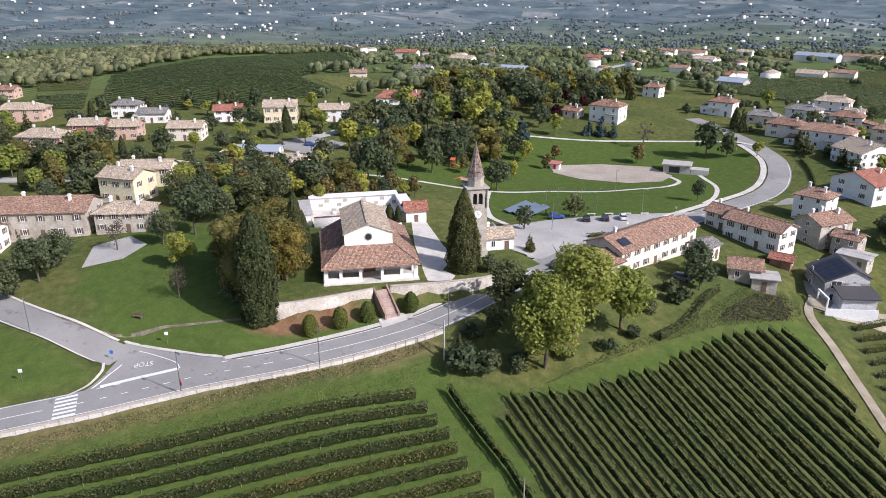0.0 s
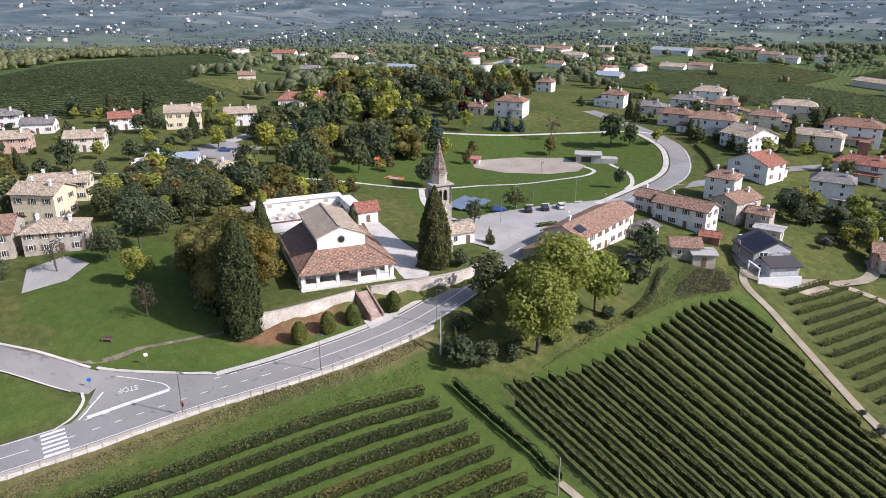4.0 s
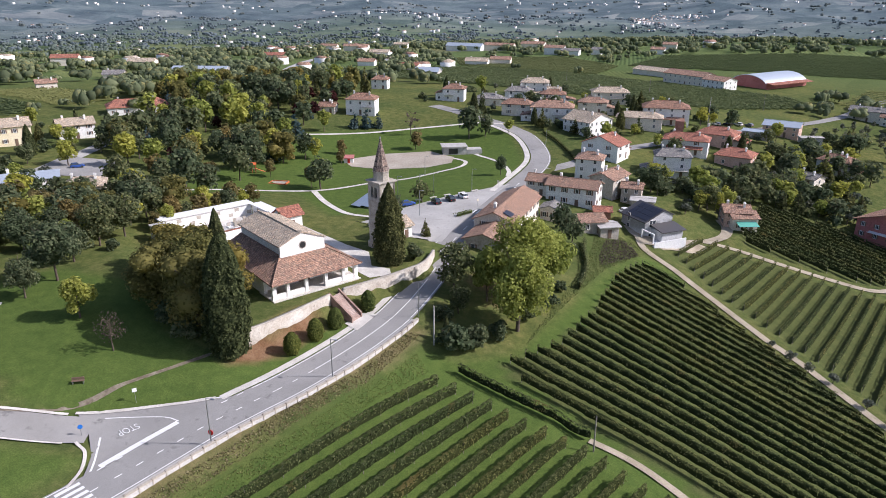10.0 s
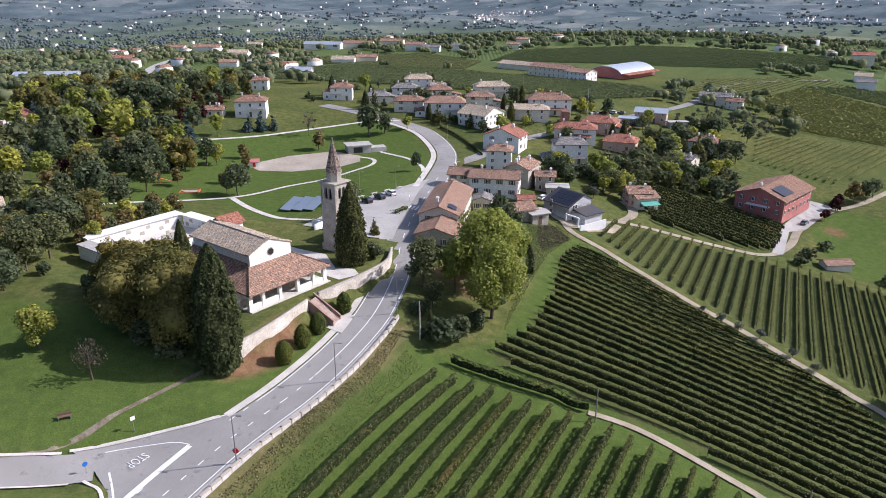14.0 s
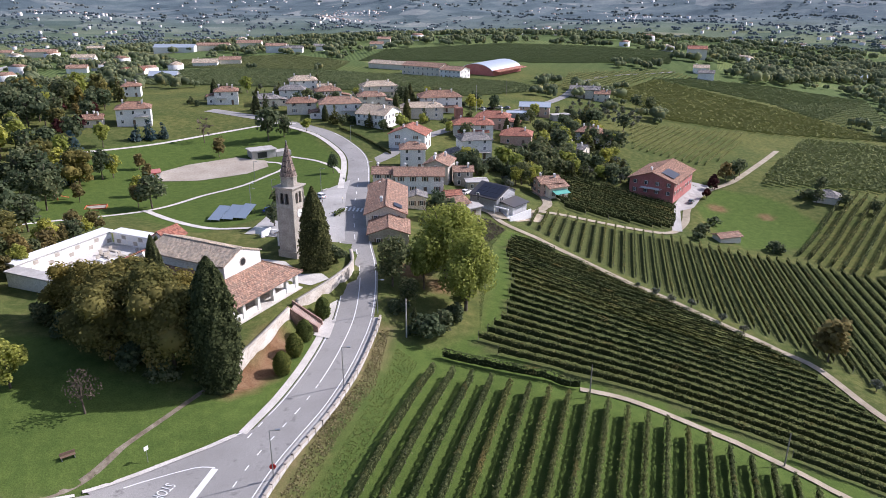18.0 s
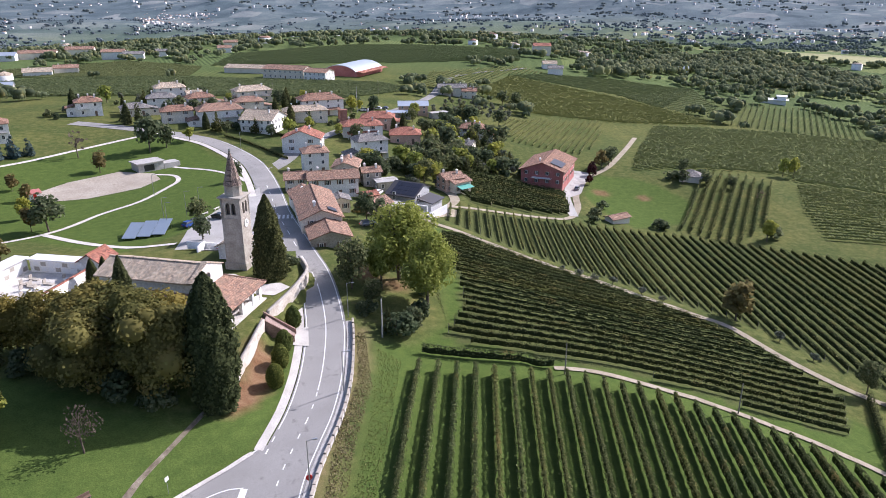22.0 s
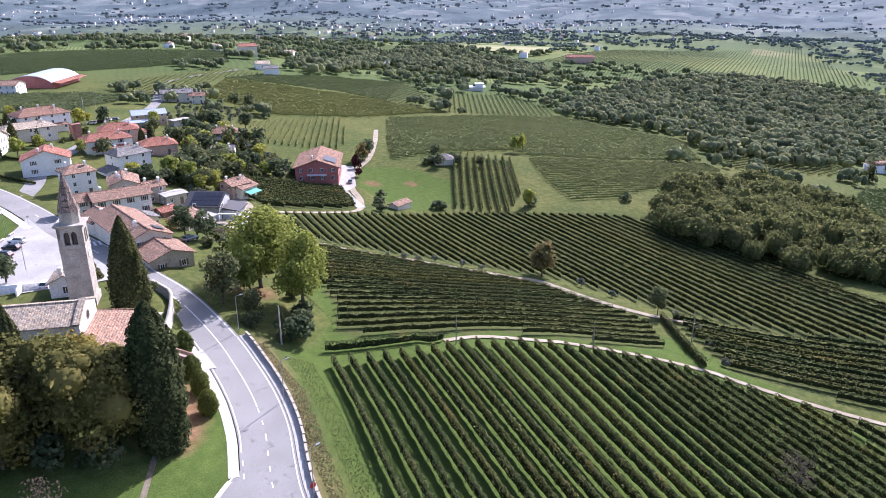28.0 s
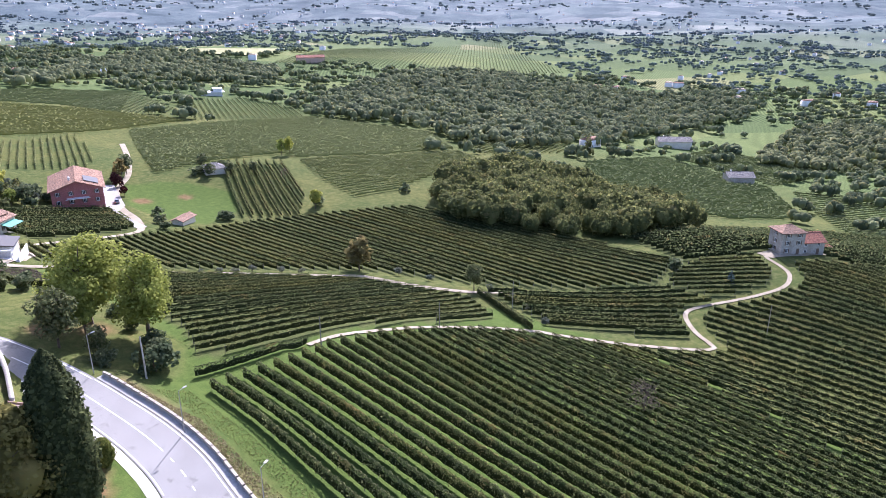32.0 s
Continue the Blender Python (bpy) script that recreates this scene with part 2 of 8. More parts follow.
SPOTS_VILLAGE = [(27, 74, -6.5), (42, 77, -10), (108, 149, -20.5), (35, 216, -5), (-176, 28, 3), (-111, 150, 1), (-29, 27, -3.8), (-53, 44, -5), (-31, 102, -6.3), (-70, 87, -6.8), (-16, 45, -3.2),
                 (-10, 88, -4.3), (-34, 151, -3.5), (-38, 123, -7), (-222, 237, -2), (49, 446, -8), (-43, 396, -8)]
SPOTS_FAR = [(189, 228, -25.2), (373, 378, -34), (388, 558, -31), (243, 575, -10), (-982, 783, -45), (-1400, 494, -30), (737, 640, -33), (654, 521, -35), (962, 396, -60), (548, 33, -68), (425, 60, -55)]
SPOTS = np.array(SPOTS_CHURCH + SPOTS_VINES + SPOTS_VILLAGE + SPOTS_FAR, float)


def tps_kernel(r):
    return r * r * np.log(r + 1e-9)


SXY = SPOTS[:, :2] / 100.0
NS = len(SPOTS)
TA = np.zeros((NS + 3, NS + 3))
TA[:NS, :NS] = tps_kernel(np.linalg.norm(SXY[:, None] - SXY[None], axis=2)) + np.eye(NS) * 0.01
TA[:NS, NS] = 1
TA[:NS, NS + 1:] = SXY
TA[NS, :NS] = 1
TA[NS + 1:, :NS] = SXY.T
TW = np.linalg.solve(TA, np.concatenate([SPOTS[:, 2], [0, 0, 0]]))


def smooth(a, b, v):
    t = np.clip((v - a) / (b - a), 0, 1)
    return t * t * (3 - 2 * t)


def hills(x, y):
    return (np.sin(x / 310 + 1.3 * np.sin(y / 520)) * np.cos(y / 370 + 0.9) + 0.5 * np.sin(x / 140 + y / 190))


def tps(x, y):
    x, y = np.atleast_1d(np.asarray(x, float)), np.atleast_1d(np.asarray(y, float))
    out = np.zeros(len(x))
    for i in range(0, len(x), 20000):
        q = np.stack([x[i:i + 20000], y[i:i + 20000]], 1) / 100.0
        r = np.sqrt(((q[:, None] - SXY[None]) ** 2).sum(2))
        out[i:i + 20000] = tps_kernel(r) @ TW[:NS] + TW[NS] + q @ TW[NS + 1:]
    return out


def base_z(x, y):
    x, y = np.atleast_1d(np.asarray(x, float)), np.atleast_1d(np.asarray(y, float))
    r = np.hypot(x - 50, y - 100)
    w = smooth(700, 1500, r)
    near = np.clip(tps(x, y), -75, 15)
    far = -62 + (10 + 20 * smooth(1400, 3000, r)) * hills(x, y) + 75 * smooth(2600, 4600, r)
    # behind the camera's path the slope runs on
    z = near * (1 - w) + far * w
    return z


def seg_dist(x, y, line):
    """Distance to a polyline and the length along it."""
    best, along, run = np.full(len(x), 1e9), np.zeros(len(x)), 0.0
    for (ax, ay), (bx, by) in zip(line[:-1], line[1:]):
        dx, dy = bx - ax, by - ay
        ll = math.hypot(dx, dy)
        t = np.clip(((x - ax) * dx + (y - ay) * dy) / (ll * ll), 0, 1)
        d = np.hypot(x - ax - t * dx, y - ay - t * dy)
        m = d < best
        best[m] = d[m]
        along[m] = run + t[m] * ll
        run += ll
    return best, along


def inside(x, y, poly):
    x, y = np.atleast_1d(np.asarray(x, float)), np.atleast_1d(np.asarray(y, float))
    res = np.zeros(len(x), bool)
    n = len(poly)
    for i in range(n):
        (ax, ay), (bx, by) = poly[i], poly[(i + 1) % n]
        if ay == by:
            continue
        c = ((ay > y) != (by > y)) & (x < (bx - ax) * (y - ay) / (by - ay) + ax)
        res ^= c
    return res


def spline(points, step=2.0):
    """A smooth line through the points, sampled evenly (Catmull-Rom)."""
    p = np.array(points, float)
    p = np.vstack([2 * p[0] - p[1], p, 2 * p[-1] - p[-2]])
    out = []
    for i in range(1, len(p) - 2):
        n = max(2, int(np.linalg.norm(p[i + 1] - p[i]) / step))
        for k in range(n):
            t = k / n
            out.append(0.5 * (2 * p[i] + (p[i + 1] - p[i - 1]) * t + (2 * p[i - 1] - 5 * p[i] + 4 * p[i + 1] - p[i + 2]) * t * t + (3 * p[i] - p[i - 1] - 3 * p[i + 1] + p[i + 2]) * t ** 3))
    out.append(p[-2])
    return np.array(out)


MAIN = spline([(-6, -135), (-1, -110), (3.3, -88), (5.6, -78), (8, -63), (9.8, -56), (12.3, -48), (14, -39), (14.9, -29), (15.2, -20), (14.5, -10), (13, 0), (10.3, 11), (7.4, 26), (4, 45), (0.5, 71), (-3.6, 97), (-8, 118), (-14, 133), (-23, 147), (-33, 156), (-52, 166), (-85, 178)])
SIDE = spline([(-130, -118), (-70, -100), (-35, -86), (-19.5, -78), (-7.5, -70.5), (-0.5, -65), (5, -60)])
STREET = spline([(-2, 106), (3, 122), (9, 146), (24, 174), (41, 205), (64, 252), (87, 308), (122, 411), (194, 469)])
FARROAD = spline([(-195, 190), (-214, 222), (-250, 270), (-290, 320), (-350, 425), (-374, 505), (-330, 600)], 6)
WPATH = spline([(41, 62), (45, 54), (54, 48), (65, 40.5), (77, 32), (85, 26.5), (96, 17), (106, 8), (112, 2), (117, -12), (124, -24), (133, -33)])
TRACK = spline([(56, -29.5), (64, -30.5), (72, -33), (81, -36.5), (94, -42), (104, -47.5), (111, -54), (121, -71), (133, -89), (137, -89), (142, -84), (151, -79), (158, -81), (172, -92), (184, -99), (194, -99), (200, -95), (206, -90), (216, -92)])
TRACKBC = spline([(47, 60), (51, 70), (56, 79), (66, 82.5), (77, 84), (90, 86), (101, 89), (110, 104), (116, 122), (128, 142), (145, 159), (166, 190), (188, 227)])
BCSPUR = spline([(56, 79), (60, 88), (60, 97), (57, 104)])


def profile(line, width):
    z = base_z(line[:, 0], line[:, 1])
    k = np.ones(9) / 9
    return np.convolve(np.pad(z, 4, "edge"), k, "valid")


def joined(line, main, z_main):
    """A side road's height, eased into the main road's where they meet."""
    z = profile(line, 1)
    d, al = seg_dist(line[:, 0], line[:, 1], [tuple(p) for p in main])
    run = np.concatenate([[0], np.cumsum(np.hypot(*np.diff(main, axis=0).T))])
    w = 1 - smooth(9, 24, d)
    return z * (1 - w) + np.interp(al, run, z_main) * w


ROADS = [(MAIN, 3.6, profile(MAIN, 1)), (SIDE, 3.2, joined(SIDE, MAIN, profile(MAIN, 1))), (STREET, 3.0, profile(STREET, 1)), (WPATH, 1.3, profile(WPATH, 1)), (TRACK, 1.3, profile(TRACK, 1)), (TRACKBC, 1.4, profile(TRACKBC, 1)), (BCSPUR, 1.6, profile(BCSPUR, 1))]
# the churchyard terrace: flat ground held by a low wall towards the road
TERRACE = [(-1.5, -44), (1.6, -42), (4.6, -28), (6.2, -22), (9.6, -13), (12.0, -5), (11.2, 2), (8.0, 10), (-8, 14), (-30, 16), (-56, 6), (-56, -20), (-30, -40), (-8, -48)]


def ground_z(x, y, dip=False):
    x, y = np.atleast_1d(np.asarray(x, float)), np.atleast_1d(np.asarray(y, float))
    z = base_z(x, y)
    near = (np.abs(x - 40) < 330) & (np.abs(y - 100) < 420)
    idx = np.where(near)[0]
    xn, yn, zn = x[idx], y[idx], z[idx]
    d, _ = seg_dist(xn, yn, TERRACE + TERRACE[:1])
    d = np.where(inside(xn, yn, TERRACE), -d, d)
    flat = np.where(xn > -30, -0.05, -0.05 + 0.02 * (xn + 30))
    w = 1 - smooth(-0.6, 0.5, d)
    zn = zn * (1 - w) + flat * w
    # the lawn under the wall is lower than the terrace
    lawn = smooth(0.4, 1.2, d) * (1 - smooth(3, 7, d)) * smooth(-50, -44, yn) * (1 - smooth(0, 8, yn)) * smooth(-2, 3, xn)
    zn = zn - 0.9 * lawn
    for line, half, prof in ROADS[::-1]:
        dd, al = seg_dist(xn, yn, line[::2])
        L = np.concatenate([[0], np.cumsum(np.hypot(*np.diff(line, axis=0).T))])
        pz = np.interp(al, L, prof)
        w = 1 - smooth(half + 0.8, half + 5.0, dd)
        w = w * (1 - (d < 0.8))
        zn = zn * (1 - w) + (pz - (0.16 if dip else 0.0) * (dd < half + 0.7)) * w
    z[idx] = zn
    return z


def gz(x, y):
    return float(ground_z([x], [y])[0])


def mesh_np(name, verts, faces, mats=(), face_mat=None, shade=False):
    """A mesh out of arrays: verts n x 3, faces m x k (all with k corners)."""
    verts, faces = np.asarray(verts, np.float32), np.asarray(faces, np.int32)
    me = bpy.data.meshes.new(name)
    me.vertices.add(len(verts))
    me.vertices.foreach_set("co", verts.ravel())
    m, k = faces.shape
    me.loops.add(m * k)
    me.loops.foreach_set("vertex_index", faces.ravel())
    me.polygons.add(m)
    me.polygons.foreach_set("loop_start", np.arange(0, m * k, k, dtype=np.int32))
    me.polygons.foreach_set("loop_total", np.full(m, k, np.int32))
    for mt in mats:
        me.materials.append(mt)
    if face_mat is not None:
        me.polygons.foreach_set("material_index", np.asarray(face_mat, np.int32))
    if shade:
        me.polygons.foreach_set("use_smooth", np.ones(m, bool))
    me.update(calc_edges=True)
    return me


def graded(lo, hi, step, far):
    core = list(np.arange(lo, hi + 0.01, step))
    s, a = step, lo
    left = []
    while a > -far:
        s *= 1.13
        a -= s
        left.append(a)
    s, a = step, hi
    right = []
    while a < far:
        s *= 1.13
        a += s
        right.append(a)
    return np.array(left[::-1] + core + right)


# outlines of the vineyards
V1 = [(28.5, -31), (57, -33.5), (70, -36), (80, -40), (93, -45.5), (102, -51), (108, -58), (118, -74), (100, -110), (76, -150), (-4, -150), (4, -125), (14, -92), (20, -68), (24, -52)]
V1B = [(118, -75), (132, -93), (137, -92.5), (143, -87.5), (151, -82.5), (157, -84.5), (171, -95.5), (184, -102.5), (194, -102.5), (201, -99), (209, -104), (222, -128), (150, -175), (76, -151), (100, -111)]
V2 = [(36.5, -21), (43, -9), (45, 7), (44, 30), (47, 43), (63, 36.5), (79, 26), (92, 17), (104, 5.5), (113, -10), (119, -29), (110, -42), (92, -38), (69, -29.5), (56, -27)]
V3 = [(55, 75), (60, 78.5), (80, 81), (103, 83), (140, 77), (170, 60), (193, 43), (203, 3), (187, -66), (168, -66), (153, -52), (131, -20), (119, 5), (100, 20), (82, 34), (66, 44), (52, 58)]
V4 = [(66, 127), (92, 127), (111, 120), (105, 96), (98, 91), (66, 88), (63, 100)]
V8 = [(129, -28), (152, -54), (166, -68), (163, -84), (157, -79), (150, -77), (138, -84), (117, -55)]
V8B = [(168, -68), (188, -70), (204, -86), (200, -91), (192, -95), (184, -95), (173, -89), (166, -84)]
V10 = [(189, -68), (206, -44), (235, -52), (262, -62), (300, -100), (330, -160), (240, -150), (214, -120), (222, -98), (206, -86)]
HOLES = [[(3.0, -75.5), (0, -71), (-4, -68), (-7, -66), (-3, -63), (4.5, -57), (7, -55.5), (8, -62), (6, -72)], [(-15.5, 15), (-16, 36), (-12, 51), (-6, 66), (-3.2, 74), (-1.5, 60), (0.8, 45), (4, 26), (6.4, 14), (2, 11.5)], [(38, 66), (44, 59), (48, 60), (54, 66), (56, 72), (50, 70), (42, 67)]]
GX, GY = graded(-130, 250, 2.0, 4700), graded(-150, 260, 2.0, 4700)
gxx, gyy = np.meshgrid(GX, GY)
gx, gy = gxx.ravel(), gyy.ravel()
gzz = ground_z(gx, gy, True)
for poly in HOLES:
    gzz -= 0.35 * inside(gx, gy, poly)
nxg, nyg = len(GX), len(GY)
ii = (np.arange(nyg - 1)[:, None] * nxg + np.arange(nxg - 1)[None]).ravel()
ground_mesh = mesh_np("ground", np.stack([gx, gy, gzz], 1), np.stack([ii, ii + 1, ii + nxg + 1, ii + nxg], 1), shade=True)

LAWNS = [[(-38, -50), (-20, -72), (-6, -66), (4, -58), (9, -46), (11, -30), (12, -16), (2, -46), (-5, -50), (-14, -48)],
         [(-92, -6), (-76, 20), (-56, 40), (-30, 22), (-14, 40), (-6, 66), (-8, 92), (-14, 118), (-30, 145), (-46, 165), (-106, 108), (-95, 60)],
         [(133, 146), (149, 143), (157, 134), (163, 114), (148, 94), (126, 86), (120, 100), (119, 122)], [(-10, -78), (0, -74), (-2, -86), (-30, -104), (-60, -106), (-30, -90)],
         [(-58, -60), (-30, -74), (-14, -62), (-10, -50), (-30, -38), (-50, -42)],
         [(12, -100), (17, -66), (22, -42), (24, -26), (31, -24), (38, -16), (41, 8), (42, 30), (46, 50), (56, 46), (60, 30), (120, -40), (120, -80), (90, -150), (0, -150)]]
lawn_mask = np.zeros(len(gx))
for poly in LAWNS:
    sel = np.where((np.abs(gx) < 300) & (np.abs(gy) < 300))[0]
    d, _ = seg_dist(gx[sel], gy[sel], poly + poly[:1])
    d = np.where(inside(gx[sel], gy[sel], poly), -d, d)
    lawn_mask[sel] = np.maximum(lawn_mask[sel], 1 - smooth(-1.5, 1.5, d))
dm, _ = seg_dist(gx, gy, [(9.5, -90), (12.6, -63), (17.5, -45), (20.5, -33), (21, -22)])
dry_mask = (1 - smooth(0.8, 2.6, dm)) * (gx > 8)
dp, _ = seg_dist(gx, gy, [(1.5, -46), (4.5, -40), (4.5, -32)])
bare_mask = 1 - smooth(1.2, 3.2, dp)
for cx, cy, cr in ((145, 122, 4), (128, 126, 5), (30, -2, 4), (24, 2, 5)):
    bare_mask = np.maximum(bare_mask, 0.8 * (1 - smooth(cr * 0.4, cr, np.hypot(gx - cx, gy - cy))))
fields_mask = smooth(300, 480, np.hypot(gx - 50, gy - 60))
# far: how much the ground takes on the haze-blue colour
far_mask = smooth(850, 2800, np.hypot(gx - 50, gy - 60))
vine_mask = np.zeros(len(gx))
for poly in (V2, V3, V4, V8, V8B, V10):
    vine_mask = np.maximum(vine_mask, inside(gx, gy, poly))
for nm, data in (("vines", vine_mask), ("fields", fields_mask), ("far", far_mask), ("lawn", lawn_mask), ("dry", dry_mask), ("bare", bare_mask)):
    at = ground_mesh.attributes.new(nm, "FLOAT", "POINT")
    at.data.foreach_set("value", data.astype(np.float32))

def attribute(nt, name):
    a = nt.nodes.new("ShaderNodeAttribute")
    a.attribute_name = name
    return a.outputs["Fac"]


M_GROUND, nt, bs, ln = material("grassland")
na, nb, nc = noise_node(nt, 0.035, 4), noise_node(nt, 0.5, 6, 0.7), noise_node(nt, 5.0, 4, 0.7)
c_rough = ramp_node(nt, [(0.3, (0.062, 0.082, 0.028)), (0.5, (0.098, 0.115, 0.038)), (0.7, (0.155, 0.15, 0.062))])
ln.new(nb.outputs["Fac"], c_rough.inputs["Fac"])
c_big = ramp_node(nt, [(0.35, (0.75, 0.85, 0.8)), (0.65, (1.2, 1.1, 1.05))])
ln.new(na.outputs["Fac"], c_big.inputs["Fac"])
c_fine = ramp_node(nt, [(0.25, (0.6, 0.6, 0.6)), (0.75, (1.35, 1.35, 1.3))])
ln.new(nc.outputs["Fac"], c_fine.inputs["Fac"])
rough_col = mix_node(nt, c_rough.outputs["Color"], c_big.outputs["Color"], 1.0, "MULTIPLY")


c_lawn = ramp_node(nt, [(0.3, (0.06, 0.096, 0.024)), (0.7, (0.098, 0.137, 0.034))])
ln.new(nb.outputs["Fac"], c_lawn.inputs["Fac"])
vor = nt.nodes.new("ShaderNodeTexVoronoi")
vor.inputs["Scale"].default_value = 0.009
tcv = nt.nodes.new("ShaderNodeTexCoord")
ln.new(tcv.outputs["Object"], vor.inputs["Vector"])
sepv = nt.nodes.new("ShaderNodeSeparateColor")
ln.new(vor.outputs["Color"], sepv.inputs["Color"])
c_fields = ramp_node(nt, [(0.0, (0.08, 0.115, 0.045)), (0.4, (0.105, 0.145, 0.055)), (0.7, (0.125, 0.165, 0.062)), (0.9, (0.17, 0.195, 0.075)), (1.0, (0.24, 0.235, 0.12))])
ln.new(sepv.outputs[0], c_fields.inputs["Fac"])
# planted rows: fine stripes, each plot with a direction of its own
cell_a = nt.nodes.new("ShaderNodeMath")
cell_a.operation = "MULTIPLY"
cell_a.inputs[1].default_value = 6.283
ln.new(sepv.outputs[2], cell_a.inputs[0])
turned = nt.nodes.new("ShaderNodeVectorRotate")
turned.rotation_type = "Z_AXIS"
ln.new(tcv.outputs["Object"], turned.inputs["Vector"])
ln.new(cell_a.outputs[0], turned.inputs["Angle"])
wave = nt.nodes.new("ShaderNodeTexWave")
wave.inputs["Scale"].default_value = 0.085
wave.inputs["Distortion"].default_value = 0.8
wave.inputs["Detail"].default_value = 2.0
ln.new(turned.outputs["Vector"], wave.inputs["Vector"])
c_rows = ramp_node(nt, [(0.2, (0.62, 0.66, 0.62)), (0.8, (1.3, 1.26, 1.2))])
ln.new(wave.outputs["Fac"], c_rows.inputs["Fac"])
planted = mix_node(nt, c_fields.outputs["Color"], c_rows.outputs["Color"], 0.8, "MULTIPLY")
rough_col = mix_node(nt, rough_col, planted, attribute(nt, "fields"))
# haze over the distant plain, painted as a bluish base colour
c_hazed_plain = ramp_node(nt, [(0.0, (0.094, 0.126, 0.138)), (0.55, (0.12, 0.153, 0.165)), (0.85, (0.155, 0.184, 0.19)), (1.0, (0.22, 0.238, 0.235))])
ln.new(sepv.outputs[1], c_hazed_plain.inputs["Fac"])
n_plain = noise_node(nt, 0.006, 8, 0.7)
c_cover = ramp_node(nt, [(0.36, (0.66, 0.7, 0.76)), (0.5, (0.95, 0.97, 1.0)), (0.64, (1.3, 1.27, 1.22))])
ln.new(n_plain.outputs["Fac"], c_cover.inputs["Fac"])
hazed_plain_col = mix_node(nt, c_hazed_plain.outputs["Color"], c_cover.outputs["Color"], 1.0, "MULTIPLY")
rough_col = mix_node(nt, rough_col, hazed_plain_col, attribute(nt, "far"))
gcol = mix_node(nt, rough_col, c_lawn.outputs["Color"], attribute(nt, "lawn"))
c_vine = ramp_node(nt, [(0.3, (0.062, 0.08, 0.028)), (0.7, (0.105, 0.115, 0.042))])
ln.new(nb.outputs["Fac"], c_vine.inputs["Fac"])
gcol = mix_node(nt, gcol, c_vine.outputs["Color"], attribute(nt, "vines"))
c_dry = ramp_node(nt, [(0.35, (0.1, 0.1, 0.036)), (0.65, (0.2, 0.16, 0.085))])
ln.new(nb.outputs["Fac"], c_dry.inputs["Fac"])
gcol = mix_node(nt, gcol, c_dry.outputs["Color"], attribute(nt, "dry"))
c_bare = ramp_node(nt, [(0.35, (0.16, 0.085, 0.045)), (0.65, (0.24, 0.15, 0.09))])
ln.new(nb.outputs["Fac"], c_bare.inputs["Fac"])
gcol = mix_node(nt, gcol, c_bare.outputs["Color"], attribute(nt, "bare"))
gcol = mix_node(nt, gcol, c_fine.outputs["Color"], 1.0, "MULTIPLY")
ln.new(gcol, bs.inputs["Base Color"])
bs.inputs["Roughness"].default_value = 0.95
bs.inputs["Specular IOR Level"].default_value = 0.03
bump(nt, bs, nc.outputs["Fac"], 0.5, 0.08)
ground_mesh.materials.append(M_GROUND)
ground = tagged(new("ground", ground_mesh), "green grassy hillside falling away to a wide wooded plain", "ground", kind="structure")

# ---------------- roads and paths ----------------


def strip(name, line, left, right, lift, mat, label="", category="road", kind="structure", zline=None, parent=None):
    """A band along a line, from the offset left to the offset right of it (metres, + to the right)."""
    line = np.asarray(line, float)
    tan = np.gradient(line, axis=0)
    tan /= np.linalg.norm(tan, axis=1)[:, None]
    nor = np.stack([tan[:, 1], -tan[:, 0]], 1)
    n = 5
    rowsv = []
    zl = zline if zline is not None else None
    for k in range(n):
        o = left + (right - left) * k / (n - 1)
        p = line + nor * o
        z = (zl if zl is not None else ground_z(p[:, 0], p[:, 1])) + lift
        rowsv.append(np.column_stack([p, z]))
    v = np.stack(rowsv, 1).reshape(-1, 3)
    m = len(line)
    a = (np.arange(m - 1)[:, None] * n + np.arange(n - 1)[None]).ravel()
    me = mesh_np(name, v, np.stack([a, a + n, a + n + 1, a + 1], 1), [mat], shade=True)
    ob = new(name, me)
    if parent is not None:
        ob.parent = parent
    else:
        tagged(ob, label, category, kind=kind)
    return ob


def cut(line, y0, y1):
    """The stretch of a line between two y values."""
    return line[(line[:, 1] >= y0) & (line[:, 1] <= y1)]


def zof(line, full, prof):
    _, al = seg_dist(line[:, 0], line[:, 1], [tuple(p) for p in full])
    L = np.concatenate([[0], np.cumsum(np.hypot(*np.diff(full, axis=0).T))])
    return np.interp(al, L, prof)


